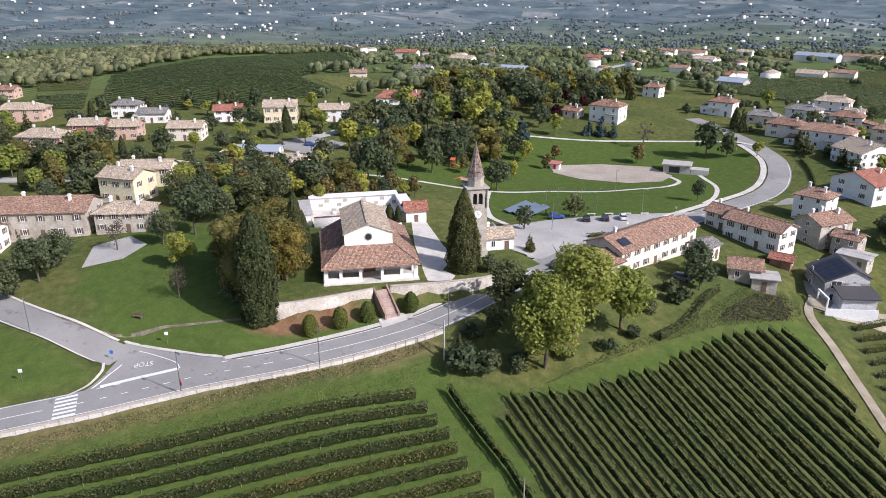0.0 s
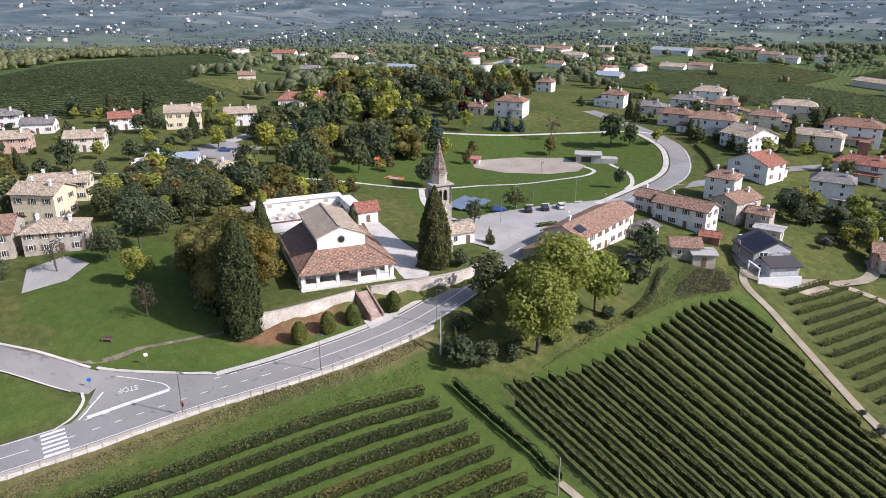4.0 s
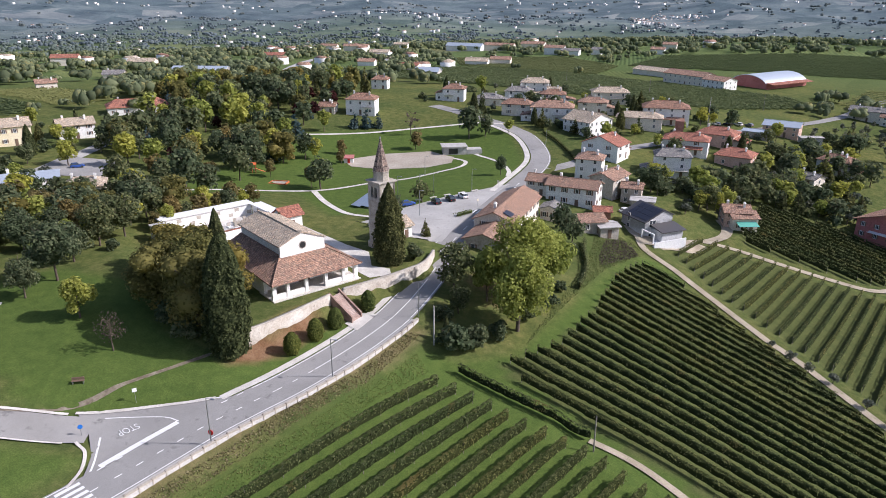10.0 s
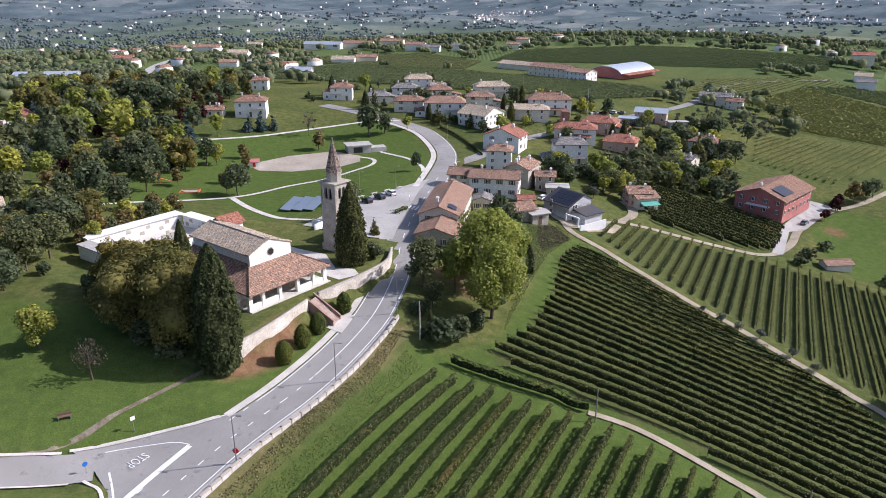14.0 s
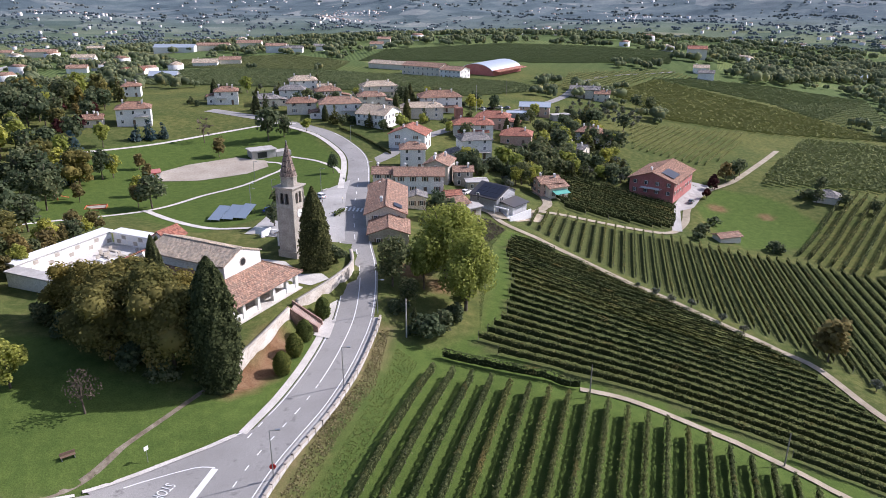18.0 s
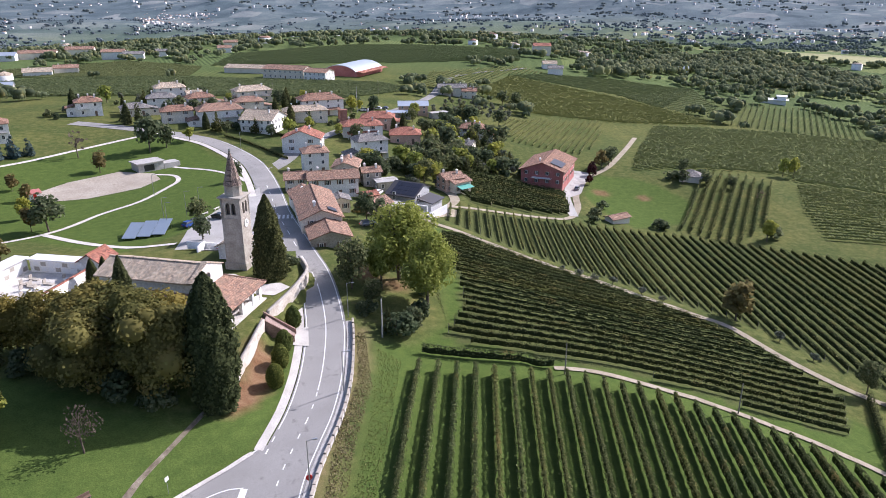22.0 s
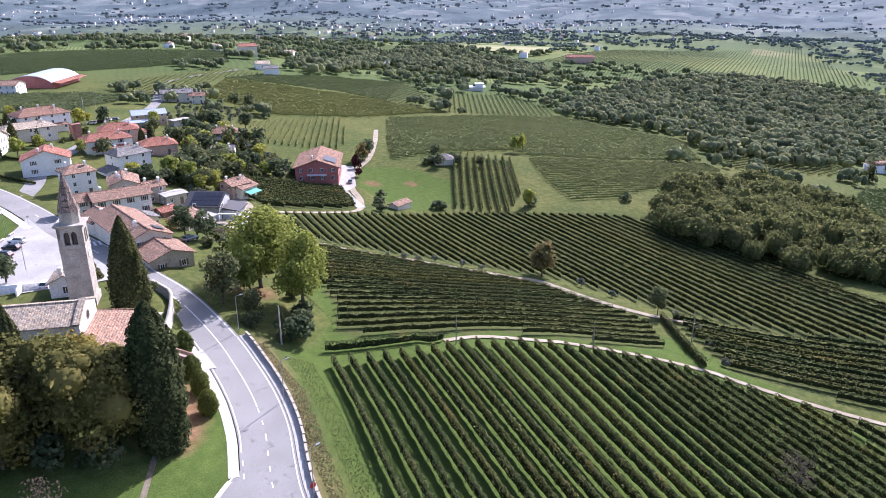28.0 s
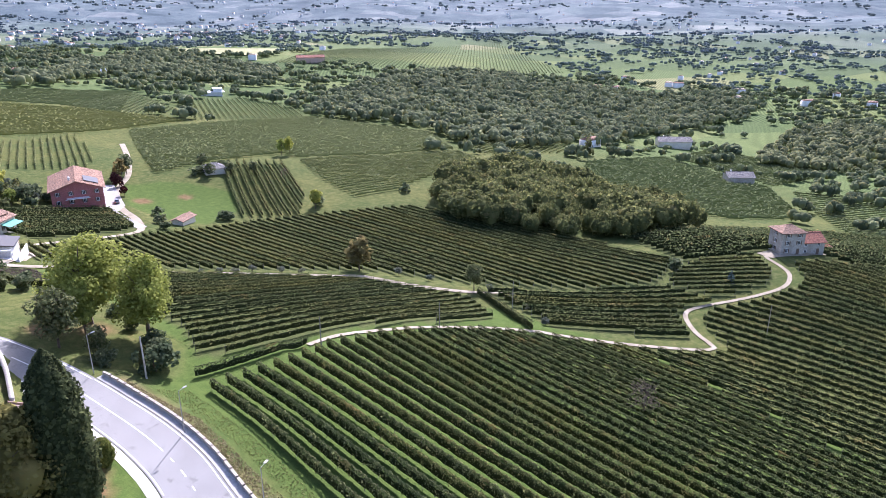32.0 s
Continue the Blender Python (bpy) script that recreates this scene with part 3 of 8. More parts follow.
def surface(name, poly, lift, mat, label, category, step=2.0, z=None, kind="structure"):
    """A flat or draped sheet over a polygon, with a fine grid clipped by a bmesh fill."""
    bm = bmesh.new()
    pts = []
    n = len(poly)
    for i in range(n):
        a, b = np.array(poly[i], float), np.array(poly[(i + 1) % n], float)
        k = max(1, int(np.linalg.norm(b - a) / step))
        pts += [a + (b - a) * j / k for j in range(k)]
    vs = [bm.verts.new((p[0], p[1], 0)) for p in pts]
    bm.faces.new(vs)
    xs, ys = [p[0] for p in poly], [p[1] for p in poly]
    x = math.ceil(min(xs) / step) * step
    while x < max(xs):
        bmesh.ops.bisect_plane(bm, geom=bm.verts[:] + bm.edges[:] + bm.faces[:], plane_co=(x, 0, 0), plane_no=(1, 0, 0))
        x += step
    y = math.ceil(min(ys) / step) * step
    while y < max(ys):
        bmesh.ops.bisect_plane(bm, geom=bm.verts[:] + bm.edges[:] + bm.faces[:], plane_co=(0, y, 0), plane_no=(0, 1, 0))
        y += step
    co = np.array([v.co for v in bm.verts])
    zz = ground_z(co[:, 0], co[:, 1]) + lift if z is None else np.full(len(co), z)
    for v, h in zip(bm.verts, zz):
        v.co.z = h
    bmesh.ops.recalc_face_normals(bm, faces=bm.faces[:])
    me = bpy.data.meshes.new(name)
    bm.to_mesh(me)
    bm.free()
    me.materials.append(mat)
    return tagged(new(name, me), label, category, kind=kind)


M_DRAIN = two_scale("stony_earth", (0.13, 0.1, 0.07), (0.2, 0.165, 0.12), (0.3, 0.26, 0.2), 0.8, 3.0, 0.95, 0.6, 0.05, (0.08, 0.1, 0.03))
PROF_MAIN, PROF_SIDE, PROF_STREET = ROADS[0][2], ROADS[1][2], ROADS[2][2]
road = strip("road", MAIN, -3.6, 3.7, 0.03, M_ASPHALT, "worn grey asphalt main road with white lines", "road", zline=PROF_MAIN)
S_OPEN = SIDE[:, 0] < -5
strip("side_road", SIDE[S_OPEN], -3.2, 3.2, 0.024, M_ASPHALT, "grey asphalt side road joining at a stop line", "road", zline=PROF_SIDE[S_OPEN])
strip("kerb", SIDE[SIDE[:, 0] < -8], -3.8, -3.2, 0.13, M_PAVING, "pale stone kerb strip along the side road", "kerb", zline=PROF_SIDE[SIDE[:, 0] < -8])
strip("kerb", SIDE[SIDE[:, 0] < -6], 3.2, 3.5, 0.12, M_PAVING, "pale stone kerb along the grass corner", "kerb", zline=PROF_SIDE[SIDE[:, 0] < -6])
strip("kerb", spline([(-10.2, -67.9), (-3, -61.8), (5.0, -55.3)], 1.0), -0.55, 0.1, 0.13, M_PAVING, "pale cobbled kerb strip at the junction", "kerb")
strip("kerb", spline([(-4.4, -72.0), (-1.2, -72.9), (1.2, -75.3), (2.6, -78.5)], 0.8), -0.1, 0.35, 0.13, M_PAVING, "pale stone kerb round the grass corner", "kerb")
strip("village_street", STREET, -3.0, 3.0, 0.02, M_ASPHALT, "grey asphalt village street between houses", "road", zline=PROF_STREET)
strip("far_road", FARROAD, -4, 4, 0.6, M_PLAZA, "pale country road curving through fields", "road")
strip("gravel_path", WPATH, -0.85, 0.85, 0.05, M_GRAVEL, "pale gravel path between vineyards", "path", zline=ROADS[3][2])
strip("farm_track", TRACK, -0.65, 0.65, 0.05, M_GRAVEL, "pale winding dirt farm track along the vineyard", "path", zline=ROADS[4][2])
strip("farm_lane", TRACKBC, -1.3, 1.3, 0.05, M_GRAVEL, "pale gravel lane between vineyard plots", "path", zline=ROADS[5][2])
strip("lane_spur", BCSPUR, -1.6, 1.6, 0.06, M_GRAVEL, "pale gravel spur to a small house", "path", zline=ROADS[6][2])
surface("junction", [(3.5, -77.5), (0, -73), (-4.5, -70), (-10, -67.6), (-3, -61.6), (5, -54.9), (8.4, -52.5), (9, -62), (7, -72)], 0.045, M_ASPHALT, "asphalt apron where the side road meets the main road", "road", 1.5)
surface("plaza", [(-17, 14), (-17.5, 36), (-13, 52), (-6.5, 68), (-3, 78), (-1, 60), (1.5, 45), (5, 26), (7.6, 13), (2, 10)], 0.1, M_PLAZA, "pale grey paved village square with parking", "plaza", 2.5)
surface("forecourt", [(36, 66), (44, 57), (49, 58), (56, 66), (58, 74), (50, 72), (42, 69)], 0.12, M_GRAVEL, "pale concrete forecourt by a modern house", "pavement", 2.0)
surface("sand_court", [(-74, 88), (-66, 104), (-53, 117), (-41, 114), (-37, 104), (-41, 93), (-54, 84), (-66, 82)], 0.12, M_SAND, "oval sandy riding court on the lawn", "court", 3.0)
PARKPATH = spline([(-130, -40), (-108, -18), (-91, -4), (-78, 22), (-54, 45), (-45, 63), (-37, 74), (-32.5, 88), (-30.5, 99), (-34, 109), (-43, 113)])
strip("park_path", PARKPATH, -0.75, 0.75, 0.09, M_PAVING, "pale curved footpath across the park lawn", "path")
strip("park_path", spline([(-54, 45), (-42, 35), (-29, 27), (-18, 24)]), -0.9, 0.9, 0.1, M_PAVING, "pale straight footpath across the park lawn", "path")
strip("park_path", spline([(-110, 100), (-88, 121), (-72, 140), (-54, 158), (-42, 163)]), -0.8, 0.8, 0.09, M_PAVING, "pale footpath along the upper park edge", "path")
strip("park_path", spline([(-36, 122), (-22, 112), (-12, 98), (-8, 88)]), -0.7, 0.7, 0.09, M_PAVING, "pale footpath from the pavilion to the road", "path")
strip("stone_drain", spline([(-24, -77), (-16, -72), (-10.5, -65.5), (-6.5, -57.5), (-2, -48)], 1.0), -0.35, 0.35, 0.06, M_DRAIN, "narrow brown stony drain across the lawn", "drain")
strip("pavement", cut(MAIN, 66, 163), -6.0, -4.1, 0.12, M_PAVING, "pale pavement curving along the park lawn", "pavement")
strip("pavement", cut(MAIN, -56, 9), -5.1, -3.75, 0.1, M_PAVING, "pale cobbled verge strip along the road", "pavement", zline=zof(cut(MAIN, -56, 9), MAIN, PROF_MAIN))

# ---------------- plants ----------------
rng = np.random.default_rng(7)


def leaf_cards(centres, normals, size, jitter=0.6, aspect=1.0, r=None):
    """Small leaf-like quads at the centres, roughly facing along the normals."""
    r = r or rng
    n = len(centres)
    nn = normals + r.normal(0, jitter, (n, 3))
    nn /= np.linalg.norm(nn, axis=1)[:, None] + 1e-9
    t = np.cross(nn, r.normal(0, 1, (n, 3)))
    t /= np.linalg.norm(t, axis=1)[:, None] + 1e-9
    b = np.cross(nn, t)
    s = size * r.uniform(0.6, 1.3, (n, 1))
    a, c = t * s * 0.5, b * s * 0.5 * aspect
    v = np.stack([centres - a, centres - c * 0.8 + a * 0.1, centres + a, centres + c], 1).reshape(-1, 3)
    return v, np.arange(n * 4).reshape(n, 4)


def clumped_crown(lumps, cards, size, r, jitter=0.7, fill=0.75, lift=0.35):
    """Leaf cards over a set of lumps (x, y, z, rx, rz)."""
    w = np.array([l[3] * l[4] for l in lumps])
    k = r.choice(len(lumps), cards, p=w / w.sum())
    L = np.array(lumps)[k]
    d = r.normal(0, 1, (cards, 3))
    d /= np.linalg.norm(d, axis=1)[:, None]
    rad = r.uniform(fill, 1.06, (cards, 1))
    rr = np.stack([L[:, 3], L[:, 3], L[:, 4]], 1)
    return leaf_cards(L[:, :3] + d * rr * rad, d + (0, 0, lift), size, jitter, 0.9, r)


def cone_tube(p0, p1, r0, r1, sides=6):
    p0, p1 = np.array(p0, float), np.array(p1, float)
    d = p1 - p0
    d /= np.linalg.norm(d)
    a = np.cross(d, (0.3, 0.9, 0.2))
    a /= np.linalg.norm(a)
    b = np.cross(d, a)
    th = np.arange(sides) * 2 * math.pi / sides
    ring = np.cos(th)[:, None] * a + np.sin(th)[:, None] * b
    v = np.vstack([p0 + ring * r0, p1 + ring * r1])
    i = np.arange(sides)
    j = (i + 1) % sides
    return v, np.stack([i, j, j + sides, i + sides], 1)


def merge(parts):
    vs, fs, o = [], [], 0
    for v, f in parts:
        vs.append(v)
        fs.append(f + o)
        o += len(v)
    return np.vstack(vs), np.vstack(fs)


def trunk_mesh(name, h, r0, spread, r, limbs=6, lean=0.04):
    parts = []
    top = np.array([r.normal(0, lean) * h, r.normal(0, lean) * h, h])
    mid = top * 0.5 + np.array([r.normal(0, 0.1), r.normal(0, 0.1), 0])
    parts.append(cone_tube((0, 0, -0.4), mid, r0, r0 * 0.75))
    parts.append(cone_tube(mid, top, r0 * 0.75, r0 * 0.25))
    for i in range(limbs):
        a = 2 * math.pi * (i + r.uniform(-0.3, 0.3)) / limbs
        s = r.uniform(0.4, 0.85)
        p = mid * (1 - s) + top * s if s > 0.5 else mid * s * 2
        e = p + np.array([math.cos(a) * spread, math.sin(a) * spread, r.uniform(0.25, 0.6) * h])
        parts.append(cone_tube(p, e, r0 * 0.4, r0 * 0.1, 5))
    v, f = merge(parts)
    return mesh_np(name, v, f, [M_BARK], shade=True)


def lumps_broad(h, w, base, r, n=14):
    out = []
    for i in range(n):
        u = r.uniform(0, 1)
        z = base + (h - base) * (0.15 + 0.72 * u)
        prof = math.sin(math.pi * min(1, 0.22 + 0.68 * u)) ** 0.7
        a, q = r.uniform(0, 6.28), r.uniform(0.25, 0.72) * w * 0.5 * prof
        s = r.uniform(0.26, 0.42) * w * 0.5 * (0.65 + 0.5 * prof)
        out.append((math.cos(a) * q, math.sin(a) * q, z, s, s * r.uniform(0.75, 1.0)))
    out.append((0, 0, base + (h - base) * 0.5, w * 0.3, (h - base) * 0.38))
    return out


def lumps_cone(h, w, base, r, tiers=7):
    out = []
    for i in range(tiers):
        u = i / (tiers - 1)
        rad = w * 0.5 * (1 - u) ** 0.9 + 0.25
        m = max(1, int(5 * (1 - u)) + 1)
        for k in range(m):
            a = 6.28 * (k + r.uniform(0, 1)) / m
            out.append((math.cos(a) * rad * 0.55, math.sin(a) * rad * 0.55, base + (h - base) * (u * 0.9 + 0.05), rad * 0.55, (h - base) / tiers * 0.75))
    return out


PLANTS = {}


def blob(l, k):
    """A rough dark inner lump that closes the gaps between leaves."""
    th, ph = np.meshgrid(np.arange(8) * math.pi / 4, np.linspace(-1.35, 1.35, 5))
    v = np.stack([l[0] + k * l[3] * np.cos(th) * np.cos(ph), l[1] + k * l[3] * np.sin(th) * np.cos(ph), l[2] + k * l[4] * np.sin(ph)], 2).reshape(-1, 3)
    i, j = np.meshgrid(np.arange(8), np.arange(4))
    a, b = (j * 8 + i).ravel(), (j * 8 + (i + 1) % 8).ravel()
    return v, np.stack([a, b, b + 8, a + 8], 1)


def column_profile(u):
    return np.where(u < 0.14, 0.86 + u, (1 - np.clip((u - 0.14) / 0.86, 0, 1) ** 1.85) ** 0.85)


def broad_profile(u):
    return np.where(u < 0.3, 0.84 + 0.53 * u, (1 - np.clip((u - 0.3) / 0.7, 0, 1) ** 2.4) ** 0.75)


def egg_profile(u):
    return (1 - np.where(u > 0.38, (u - 0.38) / 0.62, (0.38 - u) / 0.52) ** 2) ** 0.62


def clipped_crown(h, w, prof, cards, size, r, jitter):
    """A closed column of short sprays: an upright body with shallow flutes, covered in leaves."""
    p1, p2, p3 = r.uniform(0, 6.28, 3)

    def radius(u, a):
        return w * 0.5 * prof(u) * (1 + 0.07 * np.sin(4 * a + 5 * u + p1) + 0.06 * np.sin(9 * a - 14 * u + p2) + 0.05 * np.sin(31 * u + 3 * a + p3))
    u, a = np.meshgrid(np.linspace(0, 0.985, 22), np.arange(18) * math.pi / 9, indexing="ij")
    R = radius(u, a) * 0.93
    v0 = np.stack([R * np.cos(a), R * np.sin(a), u * h], 2).reshape(-1, 3)
    i, j = np.meshgrid(np.arange(21), np.arange(18), indexing="ij")
    k, q = (i * 18 + j).ravel(), (i * 18 + (j + 1) % 18).ravel()
    u, a = r.uniform(0, 1, cards) ** 0.85, r.uniform(0, 6.28, cards)
    R = radius(u, a) * r.uniform(0.92, 1.07, cards)
    nn = np.stack([np.cos(a), np.sin(a), 0.25 + 0.9 * u ** 3], 1)
    return merge([(v0, np.stack([k, q, q + 18, k + 18], 1)), leaf_cards(np.stack([R * np.cos(a), R * np.sin(a), u * h], 1), nn, size, jitter, 1.3, r)])


def plant_kind(key, mat, maker, h, w, base, cards, size, variants=3, r0=0.2, jitter=0.7, limbs=6, fill=0.75, core=0, solid=None, **kw):
    """Stores a few grown variants (trunk mesh, crown mesh) of a plant."""
    out = []
    for i in range(variants):
        r = np.random.default_rng(sum(map(ord, key)) * 10 + i)
        hh, ww = h * r.uniform(0.94, 1.06), w * r.uniform(0.94, 1.06)
        lumps = [] if solid else maker(hh, ww, base, r, **kw)
        crowns = []
        for share, grow in ((1.0, 1.0), (0.28, 1.75), (0.11, 2.6)):
            if solid:
                v, f = clipped_crown(hh, ww, solid, int(cards * share), size * grow, r, jitter)
                crowns.append(mesh_np(key + "_crown", v, f, [mat]))
                continue
            parts = [clumped_crown(lumps, int(cards * share), size * grow, r, jitter, fill)]
            if core:
                for l in lumps[::core]:
                    parts.append(blob(l, 0.8))
            v, f = merge(parts)
            crowns.append(mesh_np(key + "_crown", v, f, [mat]))
        out.append((crowns, trunk_mesh(key + "_trunk", base + (h - base) * 0.6, r0, w * 0.28, r, limbs)))
    PLANTS[key] = (out, h)


plant_kind("broad", L_BROAD, lumps_broad, 9.0, 7.5, 1.8, 2500, 0.5, 4, n=18, jitter=0.5)
plant_kind("maple", L_LIGHT, lumps_broad, 9.0, 7.0, 1.8, 2600, 0.5, 3, jitter=0.5)
plant_kind("chestnut", L_CHESTNUT, lumps_broad, 9.0, 8.0, 0.3, 5600, 0.36, 3, n=30, core=2, jitter=0.5)
plant_kind("poplar", L_LIGHT, lumps_broad, 13.0, 9.6, 2.2, 8000, 0.42, 2, n=44, r0=0.3, jitter=0.5)
plant_kind("cypress", L_CYPRESS, None, 14.0, 5.0, 0.2, 7000, 0.3, 2, r0=0.25, jitter=0.55, limbs=2, solid=column_profile)
plant_kind("column", L_CYPRESS, None, 14.0, 5.0, 0.2, 7000, 0.3, 1, r0=0.25, jitter=0.55, limbs=2, solid=broad_profile)
plant_kind("conifer", L_CYPRESS, lumps_cone, 11.0, 6.0, 0.8, 2600, 0.5, 2, jitter=0.6)
plant_kind("spruce", L_BLUE, lumps_cone, 9.0, 5.0, 0.4, 2200, 0.45, 2, jitter=0.6)
plant_kind("autumn", L_AUTUMN, lumps_broad, 6.0, 5.0, 1.2, 1500, 0.45, 3, r0=0.12)
plant_kind("purple", L_PURPLE, lumps_broad, 5.0, 4.5, 0.8, 1300, 0.45, 2, r0=0.12)
plant_kind("olive", L_OLIVE, lumps_broad, 3.6, 3.4, 0.9, 700, 0.35, 3, n=9, r0=0.12)
plant_kind("shrub", L_SHRUB, None, 3.6, 2.5, 0.05, 2600, 0.18, 2, r0=0.08, jitter=0.5, limbs=2, solid=egg_profile)
plant_kind("bush", L_BROAD, lumps_broad, 2.6, 3.2, 0.0, 900, 0.35, 3, n=9, r0=0.06, limbs=3)
plant_kind("round", L_BROAD, lumps_broad, 5.2, 5.2, 0.7, 1800, 0.36, 2, n=22, r0=0.16)
plant_kind("bare", L_DRY, lumps_broad, 6.0, 5.0, 1.5, 320, 0.3, 2, r0=0.14, limbs=10)

TREE_TAGS = {"broad": ("broadleaf_tree", "green broadleaf tree with a dense rounded crown"), "maple": ("broadleaf_tree", "light green broadleaf tree with an airy crown"),
             "chestnut": ("chestnut_tree", "broad chestnut tree with leaves turning yellow"), "poplar": ("poplar_tree", "tall yellow-green poplar with a full crown"),
             "cypress": ("cypress_tree", "tall dark green columnar cypress"), "column": ("cypress_tree", "massive dark green cypress"), "conifer": ("conifer_tree", "dark green conical conifer"), "spruce": ("spruce_tree", "blue-grey conical spruce tree with dense branches"),
             "autumn": ("autumn_tree", "small tree with orange-brown autumn leaves"), "purple": ("plum_tree", "small tree with dark purple leaves"), "olive": ("olive_tree", "small silver-green olive tree"),
             "shrub": ("yew_shrub", "clipped cone-shaped evergreen shrub on the lawn"), "bush": ("bush", "rounded dark green garden bush"), "round": ("round_tree", "small tree with a neatly rounded green crown"),
             "bare": ("sapling_tree", "thin tree with sparse brown leaves")}
tree_count = 0


def tree(key, x, y, h, wide=1.0, label="", group="", turn=None):
    global tree_count
    tree_count += 1
    var, h0 = PLANTS[key]
    crowns, tm = var[tree_count % len(var)]
    away = math.hypot(x - 30, y + 110)
    cm = crowns[0 if away < 130 else 1 if away < 230 else 2]
    name, lab = TREE_TAGS[key]
    s = h / h0
    e = tagged(new(name), label or lab, name.replace("_", " "), group)
    e.matrix_world = pose(x, y, gz(x, y) - 0.05, 0, 0, turn if turn is not None else (tree_count * 73) % 360) @ Matrix.Diagonal((s * wide, s * wide, s, 1))
    for n, me in (("trunk", tm), ("crown", cm)):
        o = new(n, me)
        o.parent = e
    return e


# joined far plants: low-cost versions, many in one mesh
def rough_lump(cx, cy, cz, rx, rz, n, m, r):
    """A closed uneven lump of foliage, open underneath."""
    ph, th = np.meshgrid(np.linspace(-0.7, 1.5, m), np.arange(n) * 2 * math.pi / n, indexing="ij")
    k = r.uniform(0.8, 1.18, ph.shape)
    b = np.stack([cx + rx * k * np.cos(th) * np.cos(ph), cy + rx * k * np.sin(th) * np.cos(ph), cz + rz * k * np.sin(ph)], 2).reshape(-1, 3)
    i, j = np.meshgrid(np.arange(m - 1), np.arange(n), indexing="ij")
    p, q = (i * n + j).ravel(), (i * n + (j + 1) % n).ravel()
    return b, np.stack([p, q, q + n, p + n], 1)


def far_variant(h, w, lumps, n, m, cards, size, seed, jitter=0.45, body=0.94):
    """A distant tree: a few uneven lumps under a coat of leaf sprays."""
    r = np.random.default_rng(seed)
    ls, parts = [], []
    for i in range(lumps):
        a, q = i * 6.28 / max(1, lumps) + r.uniform(-0.6, 0.6), (0.0 if lumps == 1 else r.uniform(0.16, 0.3) * w)
        rx, rz = w * r.uniform(0.22, 0.34), h * r.uniform(0.26, 0.42)
        ls.append((math.cos(a) * q, math.sin(a) * q, h * r.uniform(0.42, 0.56), rx, rz))
        parts.append(rough_lump(*ls[-1][:3], rx * body, rz * body, n, m, r))
    if cards:
        parts.append(clumped_crown(ls, cards, size, r, jitter, 0.8 if body < 0.9 else 0.92, 0.15))
    return merge(parts)


MID_VARS = [far_variant(8, 7.8, 9, 6, 4, 700, 0.62, s + 9, 0.6, 0.78) for s in range(4)]
FAR_VARS = [far_variant(7.2, 9.0, 4, 5, 4, 22, 1.4, s, 0.6, 0.86) for s in range(4)]
VERY_FAR = [far_variant(6, 11, 2, 5, 3, 0, 3.5, s) for s in range(4)]


def scatter_wood(name, pts, hmin, hmax, label, mat, seed, category="woodland", variants=None):
    """Many distant trees as one object."""
    r = np.random.default_rng(seed)
    pts = np.asarray(pts)
    z = ground_z(pts[:, 0], pts[:, 1])
    vs, fs, o = [], [], 0
    for (x, y), zz in zip(pts, z):
        v, f = (variants or FAR_VARS)[r.integers(4)]
        s = r.uniform(hmin, hmax) / 8
        a = r.uniform(0, 6.28)
        q = v * s
        wq = r.uniform(0.8, 1.25)
        q = np.stack([(q[:, 0] * math.cos(a) - q[:, 1] * math.sin(a)) * wq + x, (q[:, 0] * math.sin(a) + q[:, 1] * math.cos(a)) * wq + y, q[:, 2] + zz], 1)
        vs.append(q)
        fs.append(f + o)
        o += len(v)
    return tagged(new(name, mesh_np(name, np.vstack(vs), np.vstack(fs), [mat], shade=True)), label, category, kind="stuff")


def grid_in(poly, gap, seed):
    """Places about a gap apart inside a polygon, shaken off a regular grid."""
    r = np.random.default_rng(seed)
    xs, ys = [p[0] for p in poly], [p[1] for p in poly]
    x, y = np.meshgrid(np.arange(min(xs), max(xs), gap), np.arange(min(ys), max(ys), gap))
    x = x + (np.arange(x.shape[0])[:, None] % 2) * gap * 0.5
    c = np.column_stack([x.ravel(), y.ravel()]) + r.normal(0, gap * 0.22, (x.size, 2))
    return c[inside(c[:, 0], c[:, 1], poly)]


def random_in(poly, n, seed, gap=0.0):
    r = np.random.default_rng(seed)
    xs, ys = [p[0] for p in poly], [p[1] for p in poly]
    out = []
    tries = 0
    while len(out) < n and tries < 60:
        tries += 1
        c = np.column_stack([r.uniform(min(xs), max(xs), n * 2), r.uniform(min(ys), max(ys), n * 2)])
        c = c[inside(c[:, 0], c[:, 1], poly)]
        for p in c:
            if len(out) < n and (gap == 0 or all((p[0] - q[0]) ** 2 + (p[1] - q[1]) ** 2 > gap * gap for q in out)):
                out.append((p[0], p[1]))
    return out


# ---------------- vineyards ----------------
POST_MESH = mesh_np("vine_post", *cone_tube((0, 0, -0.3), (0, 0, 1.9), 0.05, 0.045, 5), [M_WOODPOST])


def clip_row(poly, ox, oy, dx, dy):
    """The stretches of a line inside a polygon."""
    ts = []
    n = len(poly)
    for i in range(n):
        (ax, ay), (bx, by) = poly[i], poly[(i + 1) % n]
        ex, ey = bx - ax, by - ay
        den = dx * ey - dy * ex
        if abs(den) < 1e-9:
            continue
        t = ((ax - ox) * ey - (ay - oy) * ex) / den
        u = ((ax - ox) * dy - (ay - oy) * dx) / den
        if 0 <= u < 1:
            ts.append(t)
    ts.sort()
    return list(zip(ts[::2], ts[1::2]))


